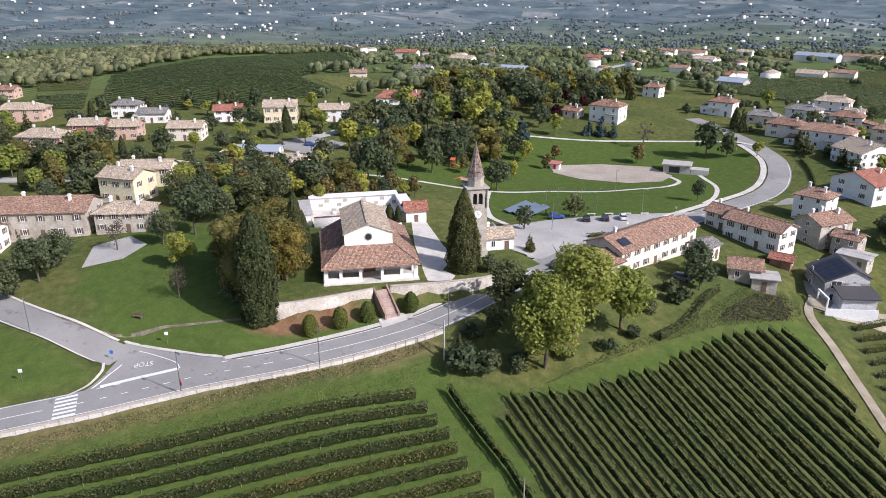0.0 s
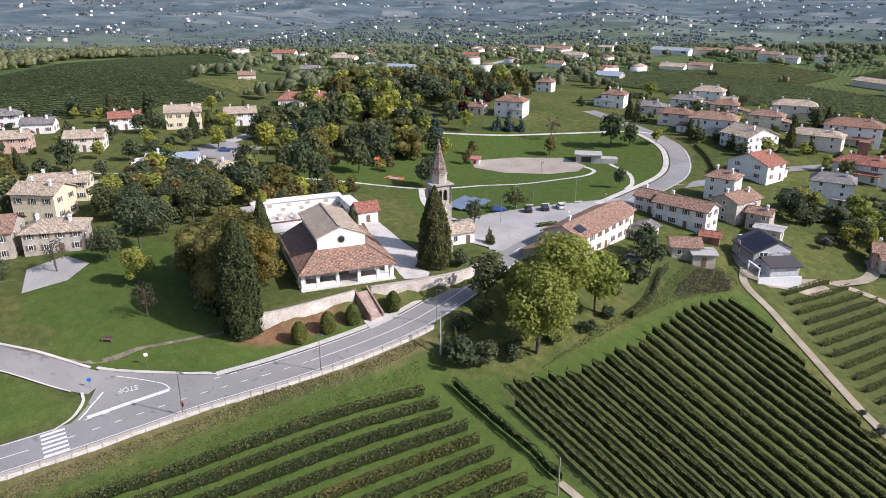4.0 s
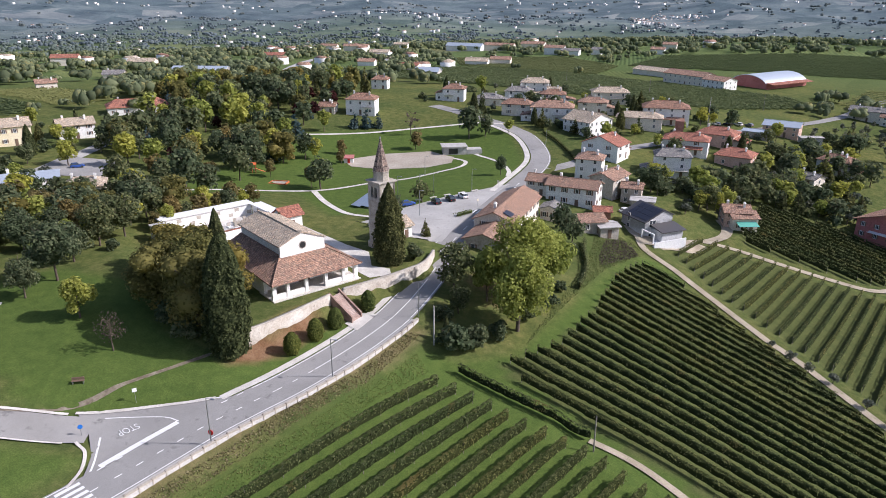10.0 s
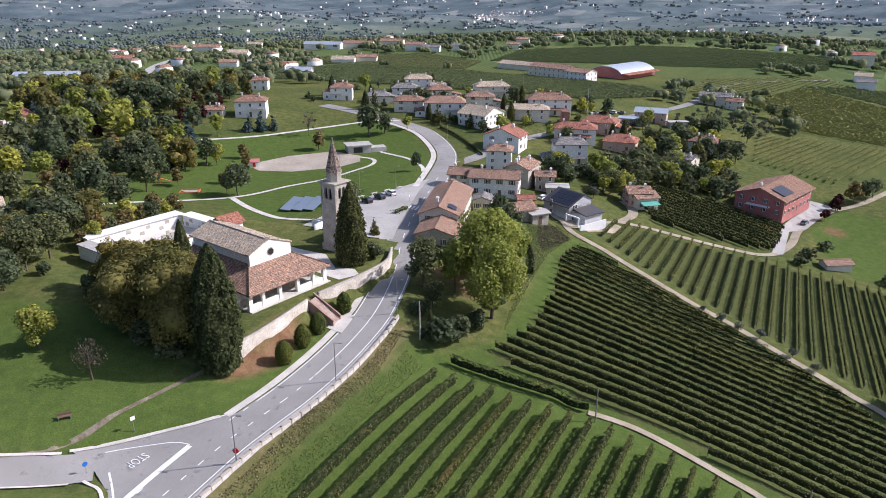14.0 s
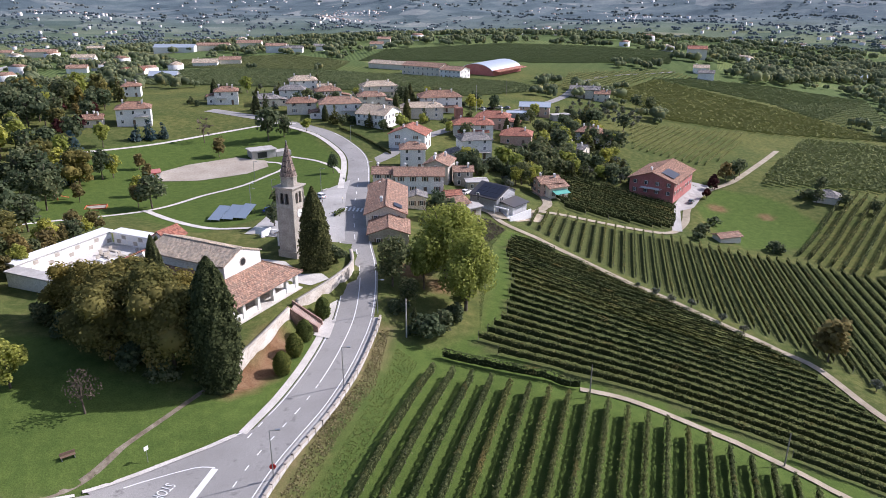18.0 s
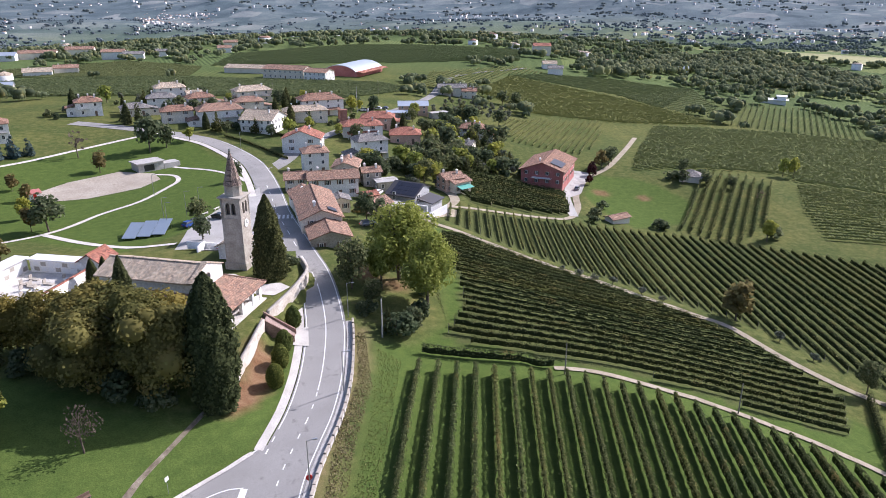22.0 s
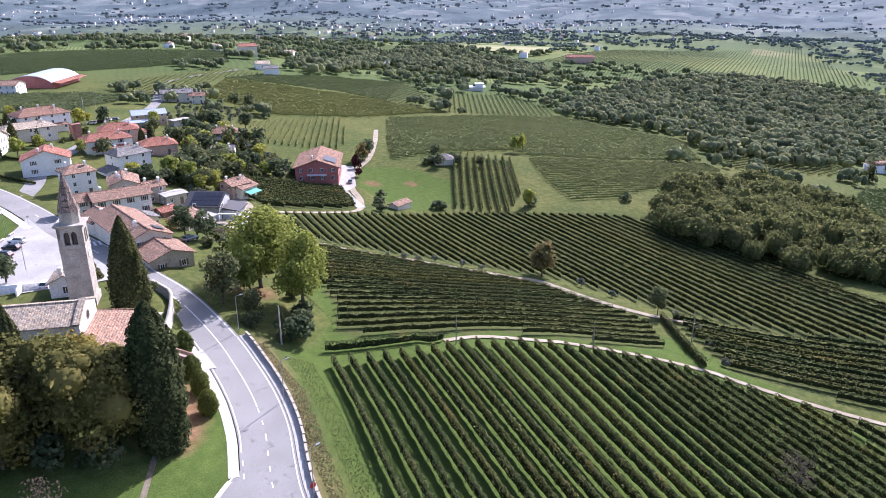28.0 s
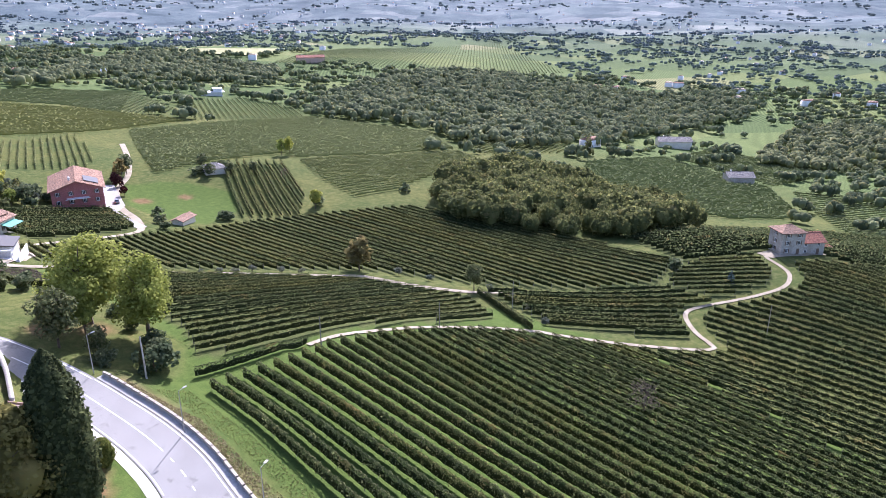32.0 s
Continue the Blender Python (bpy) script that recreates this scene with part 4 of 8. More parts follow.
def row_mesh(name, pts, per_m, size, r, height=1.55, width=0.5, low=0.45, mat=None):
    """The foliage of one vine row: a rough core coloured dark for inner shade, and many leaves round it."""
    L = np.concatenate([[0], np.cumsum(np.hypot(*np.diff(pts, axis=0).T))])
    n = max(2, int(L[-1] / (0.8 if per_m > 3 else 3.0)))
    s = np.linspace(0, L[-1], n)
    x, y = np.interp(s, L, pts[:, 0]), np.interp(s, L, pts[:, 1])
    z = ground_z(x, y)
    tx, ty = np.gradient(x), np.gradient(y)
    q = np.hypot(tx, ty) + 1e-9
    nx, ny = ty / q, -tx / q
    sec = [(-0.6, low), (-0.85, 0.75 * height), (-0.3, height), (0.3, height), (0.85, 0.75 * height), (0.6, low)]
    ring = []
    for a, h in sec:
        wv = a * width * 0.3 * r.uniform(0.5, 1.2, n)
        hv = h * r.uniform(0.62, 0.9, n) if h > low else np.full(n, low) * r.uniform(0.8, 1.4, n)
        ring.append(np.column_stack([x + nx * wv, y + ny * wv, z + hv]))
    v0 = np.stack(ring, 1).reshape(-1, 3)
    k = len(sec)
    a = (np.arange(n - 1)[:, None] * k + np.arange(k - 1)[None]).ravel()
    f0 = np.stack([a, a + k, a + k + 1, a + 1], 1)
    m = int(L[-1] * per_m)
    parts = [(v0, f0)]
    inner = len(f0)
    if m > 0:
        s = r.uniform(0, L[-1], m)
        cx, cy = np.interp(s, L, pts[:, 0]), np.interp(s, L, pts[:, 1])
        cz = np.interp(s, np.linspace(0, L[-1], n), z)
        ang = np.where(r.uniform(0, 1, m) < 0.55, r.normal(math.pi / 2, 0.5, m), r.uniform(-0.35, math.pi + 0.35, m))
        bulge = 0.75 + 0.45 * np.sin(s * 4.2 + 2 * np.sin(s * 0.6)) * r.uniform(0.2, 1, m)
        loose = 1 + 0.7 * r.uniform(0, 1, m) ** 4
        ox, oz = np.cos(ang) * width * 0.85 * bulge * loose, 0.5 * (height + low) + np.sin(ang) * (height - low) * 0.62 * (0.8 + 0.25 * bulge)
        nxs, nys = np.interp(s, np.linspace(0, L[-1], n), nx), np.interp(s, np.linspace(0, L[-1], n), ny)
        c = np.column_stack([cx + nxs * ox, cy + nys * ox, cz + oz])
        nn = np.column_stack([nxs * np.cos(ang), nys * np.cos(ang), np.sin(ang) ** 3 + 0.1])
        parts.append(leaf_cards(c, nn, size, 0.42 if size < 0.6 else 0.18, 0.95, r))
    v, f = merge(parts)
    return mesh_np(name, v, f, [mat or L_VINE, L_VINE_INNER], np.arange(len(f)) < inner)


def vineyard(poly, angle, spacing, per_m, size, seed, label, group, single=True, fan=None, height=2.1, width=0.42, mat=None, posts=True, stakes=None):
    """Rows of vines across a polygon; angle in degrees from +x. single: each row is a thing with its end posts.
    fan: (x0, y0, lean), rows that start every spacing along x from x0 at y0 and lean by lean(x). stakes: the plot in which posts along the rows show."""
    r = np.random.default_rng(seed)
    rows_pts = []
    lines = []
    if fan:
        x0, y0, lean = fan
        for k in range(-12, 60):
            x = x0 + k * spacing
            q = math.hypot(lean(x), 1)
            lines.append((x, y0, lean(x) / q, 1 / q))
    else:
        dx, dy = math.cos(radians(angle)), math.sin(radians(angle))
        off = np.array(poly, float) @ np.array([-dy, dx])
        o = math.ceil(off.min() / spacing) * spacing
        while o < off.max():
            lines.append((-dy * o, dx * o, dx, dy))
            o += spacing
    for ox, oy, dx, dy in lines:
        for t0, t1 in clip_row(poly, ox, oy, dx, dy):
            if t1 - t0 > 4:
                t = np.linspace(t0 + r.uniform(0.2, 1.0), t1 - r.uniform(0.2, 1.0), max(2, int((t1 - t0) / 4)))
                rows_pts.append(np.column_stack([ox + dx * t, oy + dy * t]))
    if single:
        for pts in rows_pts:
            e = tagged(new("vine_row"), label, "vine row", group)
            e.location = (*pts[0], gz(*pts[0]))
            inv = Matrix.Translation(-Vector(e.location))
            fo = new("foliage", row_mesh("vine_foliage", pts, per_m, size, r, height, width, mat=mat))
            fo.parent, fo.matrix_parent_inverse = e, inv
            if posts:
                L = np.concatenate([[0], np.cumsum(np.hypot(*np.diff(pts, axis=0).T))])
                for s in [0, L[-1]] + [u for u in np.arange(6.0, L[-1] - 3, 6.0) if stakes]:
                    xx, yy = np.interp(s, L, pts[:, 0]), np.interp(s, L, pts[:, 1])
                    if 0 < s < L[-1] and not inside([xx], [yy], stakes)[0]:
                        continue
                    po = new("post", POST_MESH)
                    po.parent, po.matrix_parent_inverse = e, inv
                    po.location = (xx, yy, gz(xx, yy))
    else:
        parts, kinds_ = [], []
        for pts in rows_pts:
            me = row_mesh("tmp", pts, per_m, size, r, height, width, mat=mat)
            v = np.empty(len(me.vertices) * 3, np.float32)
            me.vertices.foreach_get("co", v)
            f = np.empty(len(me.loops), np.int32)
            me.loops.foreach_get("vertex_index", f)
            k = np.empty(len(me.polygons), np.int32)
            me.polygons.foreach_get("material_index", k)
            kinds_.append(k)
            parts.append((v.reshape(-1, 3), f.reshape(-1, 4)))
            bpy.data.meshes.remove(me)
        v, f = merge(parts)
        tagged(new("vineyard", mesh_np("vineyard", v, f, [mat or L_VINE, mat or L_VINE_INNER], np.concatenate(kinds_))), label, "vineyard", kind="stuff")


V1_FAN = (30.6, -33.0, lambda x: float(np.interp(x, (28, 44, 60, 72, 110, 160, 220), (0.24, 0.22, 0.235, 0.25, 0.22, 0.11, 0.05))))
V1_STAKES = [(12, -95), (20, -66), (28, -30), (46, -33), (42, -60), (34, -95)]
vineyard(V1, 75, 3.3, 80, 0.28, 1, "trellised vine row with green autumn-tinged leaves", "near vineyard rows", fan=V1_FAN, height=2.15, width=0.6, stakes=V1_STAKES)
vineyard(V1B, 80, 3.3, 30, 0.34, 2, "trellised vine row on the lower slope", "lower vineyard rows", fan=V1_FAN, height=2.15, width=0.55)
vineyard(V2, -10, 3.0, 24, 0.3, 3, "trellised vine row across the slope", "middle vineyard rows", height=1.8, width=0.4)
vineyard(V3, 80, 3.02, 20, 0.34, 4, "trellised vine row running downhill", "lower field vine rows", fan=(80.7, 77.3, lambda x: float(np.interp(x, (60, 80, 105, 160, 200), (0.2, 0.19, 0.18, 0.14, 0.1)))), height=1.9, width=0.42)
vineyard(V4, -17, 2.8, 14, 0.42, 5, "trellised vine row in a small plot by houses", "small plot vine rows", height=2.0)
vineyard(V8, -52, 3.2, 16, 0.42, 6, "trellised vine row between track and hedge", "hollow vine rows", height=2.1)
vineyard(V8B, -58, 3.0, 16, 0.4, 16, "trellised vine row inside the bend of the track", "bend vine rows", height=1.75)
vineyard(V10, -50, 3.1, 5, 0.7, 7, "vineyard on the slope by an old stone house", "", False)
ORCHARD = [(141, 87), (156, 69), (183, 91), (209, 131), (186, 149), (165, 122)]
vineyard(ORCHARD, 55, 3.4, 12, 0.55, 8, "orchard row of small fruit trees", "orchard rows", True, None, 2.3, 0.75, posts=False)
V7 = [(220, 131), (269, 114), (334, 107), (313, 77), (240, 66), (206, 61), (190, 70), (200, 97)]
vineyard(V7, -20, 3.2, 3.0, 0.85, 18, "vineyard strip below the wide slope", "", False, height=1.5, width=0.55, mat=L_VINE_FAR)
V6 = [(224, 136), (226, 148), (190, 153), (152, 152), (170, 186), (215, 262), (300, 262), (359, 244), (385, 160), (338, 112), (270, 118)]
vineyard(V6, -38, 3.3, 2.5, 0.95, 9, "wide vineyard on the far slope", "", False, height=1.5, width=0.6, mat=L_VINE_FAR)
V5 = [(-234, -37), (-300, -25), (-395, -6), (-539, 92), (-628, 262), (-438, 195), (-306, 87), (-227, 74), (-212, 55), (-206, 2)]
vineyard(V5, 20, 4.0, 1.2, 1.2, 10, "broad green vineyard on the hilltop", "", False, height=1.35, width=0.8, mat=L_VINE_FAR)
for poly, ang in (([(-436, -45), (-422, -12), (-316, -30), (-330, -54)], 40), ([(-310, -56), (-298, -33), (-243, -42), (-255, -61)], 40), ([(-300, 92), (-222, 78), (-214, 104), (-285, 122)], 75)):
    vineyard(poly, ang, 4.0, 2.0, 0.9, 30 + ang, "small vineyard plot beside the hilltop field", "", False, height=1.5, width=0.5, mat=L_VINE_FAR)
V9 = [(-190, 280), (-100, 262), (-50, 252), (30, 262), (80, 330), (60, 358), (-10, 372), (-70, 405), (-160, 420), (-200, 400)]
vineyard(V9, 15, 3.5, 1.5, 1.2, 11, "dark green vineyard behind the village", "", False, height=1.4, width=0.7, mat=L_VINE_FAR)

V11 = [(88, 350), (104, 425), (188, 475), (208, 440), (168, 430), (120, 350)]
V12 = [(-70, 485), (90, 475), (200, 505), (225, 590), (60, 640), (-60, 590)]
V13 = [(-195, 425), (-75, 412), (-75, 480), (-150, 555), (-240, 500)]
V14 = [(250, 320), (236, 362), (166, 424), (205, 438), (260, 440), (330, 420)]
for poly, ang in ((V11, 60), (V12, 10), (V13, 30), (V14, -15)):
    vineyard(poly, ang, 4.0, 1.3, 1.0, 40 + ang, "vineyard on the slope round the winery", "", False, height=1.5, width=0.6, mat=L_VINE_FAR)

# ---------------- buildings ----------------


def part(name, bm, mat, parent, label="", smooth_shade=False):
    me = bpy.data.meshes.new(name)
    bm.to_mesh(me)
    bm.free()
    for m in (mat if isinstance(mat, (list, tuple)) else [mat]):
        me.materials.append(m)
    ob = new(name, me)
    ob.parent = parent
    if label:
        ob["label"] = label
    return ob


def add_box(bm, x0, x1, y0, y1, z0, z1):
    v = [bm.verts.new(p) for p in ((x0, y0, z0), (x1, y0, z0), (x1, y1, z0), (x0, y1, z0), (x0, y0, z1), (x1, y0, z1), (x1, y1, z1), (x0, y1, z1))]
    for f in ((0, 3, 2, 1), (4, 5, 6, 7), (0, 1, 5, 4), (1, 2, 6, 5), (2, 3, 7, 6), (3, 0, 4, 7)):
        bm.faces.new([v[i] for i in f])


def box(x0, x1, y0, y1, z0, z1):
    bm = bmesh.new()
    add_box(bm, x0, x1, y0, y1, z0, z1)
    return bm


def prism(points, thickness):
    """A roof plane: a polygon given a thickness downwards."""
    bm = bmesh.new()
    add_prism(bm, points, thickness)
    return bm


def add_prism(bm, points, thickness):
    t = [bm.verts.new(p) for p in points]
    b = [bm.verts.new((p[0], p[1], p[2] - thickness)) for p in points]
    n = len(points)
    bm.faces.new(t)
    bm.faces.new(b[::-1])
    for i in range(n):
        j = (i + 1) % n
        bm.faces.new([t[i], b[i], b[j], t[j]])
    bmesh.ops.recalc_face_normals(bm, faces=bm.faces[:])


WIN = {}


def window_parts(w, h, shut):
    k = (round(w, 1), round(h, 1), shut)
    if k in WIN:
        return WIN[k]
    bm = bmesh.new()
    add_box(bm, -w / 2, w / 2, -0.03, 0.02, 0, h)
    pane = bpy.data.meshes.new("pane")
    bm.to_mesh(pane)
    bm.free()
    pane.materials.append(M_GLASS)
    bm = bmesh.new()
    for a, b, c, d in ((-w / 2 - 0.12, -w / 2, -0.12, h + 0.1), (w / 2, w / 2 + 0.12, -0.12, h + 0.1), (-w / 2, w / 2, h, h + 0.1), (-w / 2, w / 2, -0.12, 0)):
        add_box(bm, a, b, -0.07, 0.02, c, d)
    add_box(bm, -0.03, 0.03, -0.05, 0.0, 0, h)
    fr = bpy.data.meshes.new("window_frame")
    bm.to_mesh(fr)
    bm.free()
    fr.materials.append(M_PLASTER)
    sm = None
    if shut:
        bm = bmesh.new()
        add_box(bm, -w * 0.25, w * 0.25, -0.1, -0.02, -0.02, h + 0.02)
        sm = bpy.data.meshes.new("shutter")
        bm.to_mesh(sm)
        bm.free()
        sm.materials.append(M_SHUTTER if shut == 1 else M_GREENSHUT)
    WIN[k] = (pane, fr, sm)
    return WIN[k]


def window(parent, x, y, z, face, w=0.9, h=1.3, shut=1):
    """A window as a part of a house, its pane, frame and shutters under it. face: degrees, 0 faces -y."""
    pane, fr, sm = window_parts(w, h, shut)
    o = new("window", fr)
    o.parent = parent
    o.matrix_local = pose(x, y, z, 0, 0, face)
    c = new("pane", pane)
    c.parent = o
    if sm:
        for s in (-1, 1):
            c = new("shutter", sm)
            c.parent = o
            c.location.x = s * (w * 0.75 + 0.14)
    return o


def chimney(parent, x, y, z, h=1.2, mat=None):
    bm = box(-0.3, 0.3, -0.3, 0.3, -0.8, h)
    add_box(bm, -0.42, 0.42, -0.42, 0.42, h, h + 0.12)
    add_box(bm, -0.3, 0.3, -0.3, 0.3, h + 0.3, h + 0.4)
    for sx in (-0.25, 0.25):
        for sy in (-0.25, 0.25):
            add_box(bm, sx - 0.05, sx + 0.05, sy - 0.05, sy + 0.05, h + 0.12, h + 0.3)
    o = part("chimney", bm, mat or M_PLASTER, parent)
    o.location = (x, y, z)


def gable_roof(parent, w, d, z, rise, over, mat, hip=0.0, thick=0.22, name="roof"):
    """Roof over a w x d plan, ridge along x; hip: how far the ridge ends stand in from the gables."""
    W, D = w / 2 + over, d / 2 + over
    k = rise / (d / 2)
    e = z - over * k
    rx = W - hip if hip else W
    a, b = (-rx, 0, z + rise), (rx, 0, z + rise)
    bm = bmesh.new()
    add_prism(bm, [(-W, -D, e), (W, -D, e), b, a], thick)
    add_prism(bm, [(W, D, e), (-W, D, e), a, b], thick)
    if hip:
        add_prism(bm, [(W, -D, e), (W, D, e), b], thick)
        add_prism(bm, [(-W, D, e), (-W, -D, e), a], thick)
    bm.verts.ensure_lookup_table()
    o = part(name, bm, mat, parent)
    bm2 = bmesh.new()
    add_box(bm2, -rx - 0.02, rx + 0.02, -0.16, 0.16, z + rise - 0.05, z + rise + 0.07)
    part("ridge_cap", bm2, mat, parent)
    return o


def walls(parent, w, d, h, rise, mat, gable=True, name="wall", sink=2.0):
    bm = bmesh.new()
    pts = [(-w / 2, -d / 2), (w / 2, -d / 2), (w / 2, d / 2), (-w / 2, d / 2)]
    lo = [bm.verts.new((x, y, -sink)) for x, y in pts]
    hi = [bm.verts.new((x, y, h)) for x, y in pts]
    if gable and rise > 0:
        g0, g1 = bm.verts.new((-w / 2, 0, h + rise - 0.12)), bm.verts.new((w / 2, 0, h + rise - 0.12))
        bm.faces.new([lo[0], lo[1], hi[1], hi[0]])
        bm.faces.new([lo[1], lo[2], hi[2], g1, hi[1]])
        bm.faces.new([lo[2], lo[3], hi[3], hi[2]])
        bm.faces.new([lo[3], lo[0], hi[0], g0, hi[3]])
    else:
        for i in range(4):
            j = (i + 1) % 4
            bm.faces.new([lo[i], lo[j], hi[j], hi[i]])
        bm.faces.new(hi)
    bmesh.ops.recalc_face_normals(bm, faces=bm.faces[:])
    return part(name, bm, mat, parent)


def front_windows(parent, w, d, h, storeys, n, shut, sides=(0, 1, 2, 3), door=True):
    fh = h / storeys
    for s in range(storeys):
        z = s * fh + min(1.0, fh * 0.36)
        for face in sides:
            span, depth = (w, d) if face % 2 == 0 else (d, w)
            m = n if face % 2 == 0 else max(1, int(n * d / w))
            for i in range(m):
                u = (i + 0.5) / m * span - span / 2
                if door and face == 0 and s == 0 and i == m // 2:
                    continue
                ang = face * 90
                p = Matrix.Rotation(radians(ang), 4, "Z") @ Vector((u, -depth / 2 - 0.02, z))
                window(parent, p.x, p.y, p.z, ang, 0.8, min(1.25, fh * 0.45), shut)
    if door:
        bm = box(-0.5, 0.5, -d / 2 - 0.06, -d / 2 + 0.02, -0.2, 2.1)
        i = n // 2
        o = part("door", bm, M_SHUTTER, parent)
        o.location.x = (i + 0.5) / n * w - w / 2


def house(x, y, w, d, h, turn, wall=None, roof=None, rise=None, hip=0.0, storeys=2, n=4, shut=1, chim=2, label="", name="house", group="village houses", sides=(0, 1, 3), porch=0.0, z=None, win=True, over=0.55):
    """A house: walls, tiled roof, chimneys, windows with shutters, a door and, where porch > 0, a lean-to in front."""
    wall, roof = wall or M_PLASTER, roof or M_TILE_OLD
    rise = rise if rise is not None else d * 0.2
    e = tagged(new(name), label or "white plastered house with a clay tile roof", "house", group)
    e.matrix_world = pose(x, y, gz(x, y) if z is None else z, 0, 0, turn)
    walls(e, w, d, h, rise, wall, hip == 0)
    gable_roof(e, w, d, h, rise, over, roof, hip)
    for i in range(chim):
        u = (-0.3, 0.28, 0.05)[i] * w
        chimney(e, u, (0.12, -0.15, 0.2)[i] * d, h + rise * 0.72, 1.0)
    if win:
        front_windows(e, w, d, h, storeys, n, shut, sides)
    if porch:
        bm = prism([(-w * 0.4, -d / 2 - porch, 2.5), (w * 0.4, -d / 2 - porch, 2.5), (w * 0.4, -d / 2, 3.2), (-w * 0.4, -d / 2, 3.2)], 0.2)
        part("porch_roof", bm, roof, e)
        for u in (-0.38, 0, 0.38):
            part("porch_post", box(w * u - 0.15, w * u + 0.15, -d / 2 - porch + 0.2, -d / 2 - porch + 0.5, -1, 2.45), wall, e)
    return e


WHT, GRY = "white plastered house with a low clay tile roof", "white house with a grey tiled roof"
# village houses north of the square: x, y, w, d, h, turn, wall, roof, hip, storeys, windows, label
VILLAGE = [(-83, 196, 10.5, 9, 6.2, 18, M_PLASTER, M_TILE_BROWN, 4, 2, 3, "square white house with a brown hipped roof"), (-64, 196, 11.5, 9, 3.6, 20, M_CREAM, M_TILE_GREY, 4, 1, 3, "low cream bungalow with a grey-tan hipped roof"),
           (-56, 236, 14, 10, 7.5, 18, M_PLASTER, M_TILE_PALE, 4, 3, 4, "tall white house with a pale tiled roof"), (-56, 214, 12.5, 9, 5.4, 12, M_PLASTER, M_TILE_GREY, 3.5, 2, 3, GRY), (-44, 232, 7, 8, 4.5, 18, M_PLASTER, M_TILE_PALE, 0, 1, 2, "small white house with a tan roof"),
           (-44, 183, 13, 9, 5.2, 14, M_CREAM, M_TILE_BROWN, 3.5, 2, 4, "cream house with a brown roof and balcony"), (-26, 180, 18, 11, 6.6, 16, M_PLASTER, M_TILE_OLD, 4, 2, 5, "long white house with an orange tiled roof"),
           (-39, 217, 12, 9, 5.2, 20, M_PLASTER, M_TILE_BROWN, 4, 2, 3, "white house with a red-brown roof"), (-7, 171, 14, 15, 5.4, -22, M_PLASTER, M_TILE_PALE, 0, 2, 6, "large white house with a wide pale gable roof"),
           (-16, 208, 13, 9, 5.2, 12, M_CREAM, M_TILE_OLD, 4, 2, 4, "cream house with a reddish tiled roof"), (-17, 240, 18, 10, 6.0, 22, M_CREAM, M_TILE_PALE, 4, 2, 4, "cream house with pale and orange tiled roofs"),
           (10, 191, 19, 9, 5.2, 10, M_CREAM, M_TILE_PALE, 4, 2, 5, "long low cream house with a pale roof"), (17, 210, 20, 12, 7.2, 14, M_PLASTER, M_TILE_BROWN, 5, 3, 5, "three-storey white house with a hipped roof"),
           (9.7, 139.5, 10.5, 14.5, 5.6, 81, M_PLASTER, M_TILE_RED, 0, 2, 3, "white house with a red tiled roof and four chimneys"), (14, 106, 8.5, 8, 7.6, 8, M_PLASTER, M_TILE_OLD, 3.5, 3, 2, "narrow tall white house with a hipped tile roof"),
           (24.3, 92.3, 11, 8, 6.4, 80, M_OLDWALL, M_TILE_OLD, 0, 3, 3, "old stained stone house with a worn tile roof"), (32, 91, 6, 5.5, 5.4, 8, M_OLDWALL, M_TILE_OLD, 0, 2, 2, "narrow old house beside a stone house"),
           (34, 169, 17, 10, 5.6, 4, M_PLASTER, M_TILE_RED, 4, 2, 4, "white house with a bright red hipped roof"), (35, 136, 12, 9.5, 7.6, 16, M_PLASTER, M_TILE_GREY, 3, 3, 3, "tall white house with a grey roof and balconies"),
           (43, 190, 15, 11, 5.0, -8, M_PINK, M_TILE_RED, 5, 2, 4, "house with a bright red hipped roof"), (53, 168, 13, 11, 4.2, -6, M_PINK, M_TILE_RED, 4.5, 1, 3, "low house with a dark red hipped roof"),
           (88, 190, 12, 9, 5.4, -20, M_PLASTER, M_TILE_BROWN, 3.5, 2, 3, "white house among garden trees"), (79, 167, 9, 7, 3.0, -30, M_CREAM, M_TILE_GREY, 0, 1, 2, "small outbuilding with a grey roof"),
           (102, 318, 18, 9, 5.6, -12, M_CREAM, M_TILE_GREY, 0, 2, 5, "old farmhouse with a grey-brown roof"), (112, 312, 9, 8, 5.0, -12, M_CREAM, M_TILE_BROWN, 0, 2, 2, "farmhouse wing with a brown roof"),
           (61, 103, 7.5, 7.5, 4.6, 20, M_PINK, M_TILE_OLD, 0, 2, 2, "small brick-red house with a clay tile roof"), (-104, 146, 13, 10, 6.8, 22, M_PLASTER, M_TILE_BROWN, 4.5, 2, 4, "white villa with a brown hipped roof among park trees"),
           (-117, 138, 7, 7, 3.2, 22, M_CREAM, M_TILE_BROWN, 0, 1, 2, "low annexe with a brown roof"), (-136, 211, 8.5, 8, 5.5, 20, M_PLASTER, M_TILE_BROWN, 3, 2, 2, "white house with a brown roof"), (-192, 187, 9.5, 8, 3.2, 30, M_CREAM, M_TILE_PALE, 0, 1, 2, "low cream bungalow among trees")]


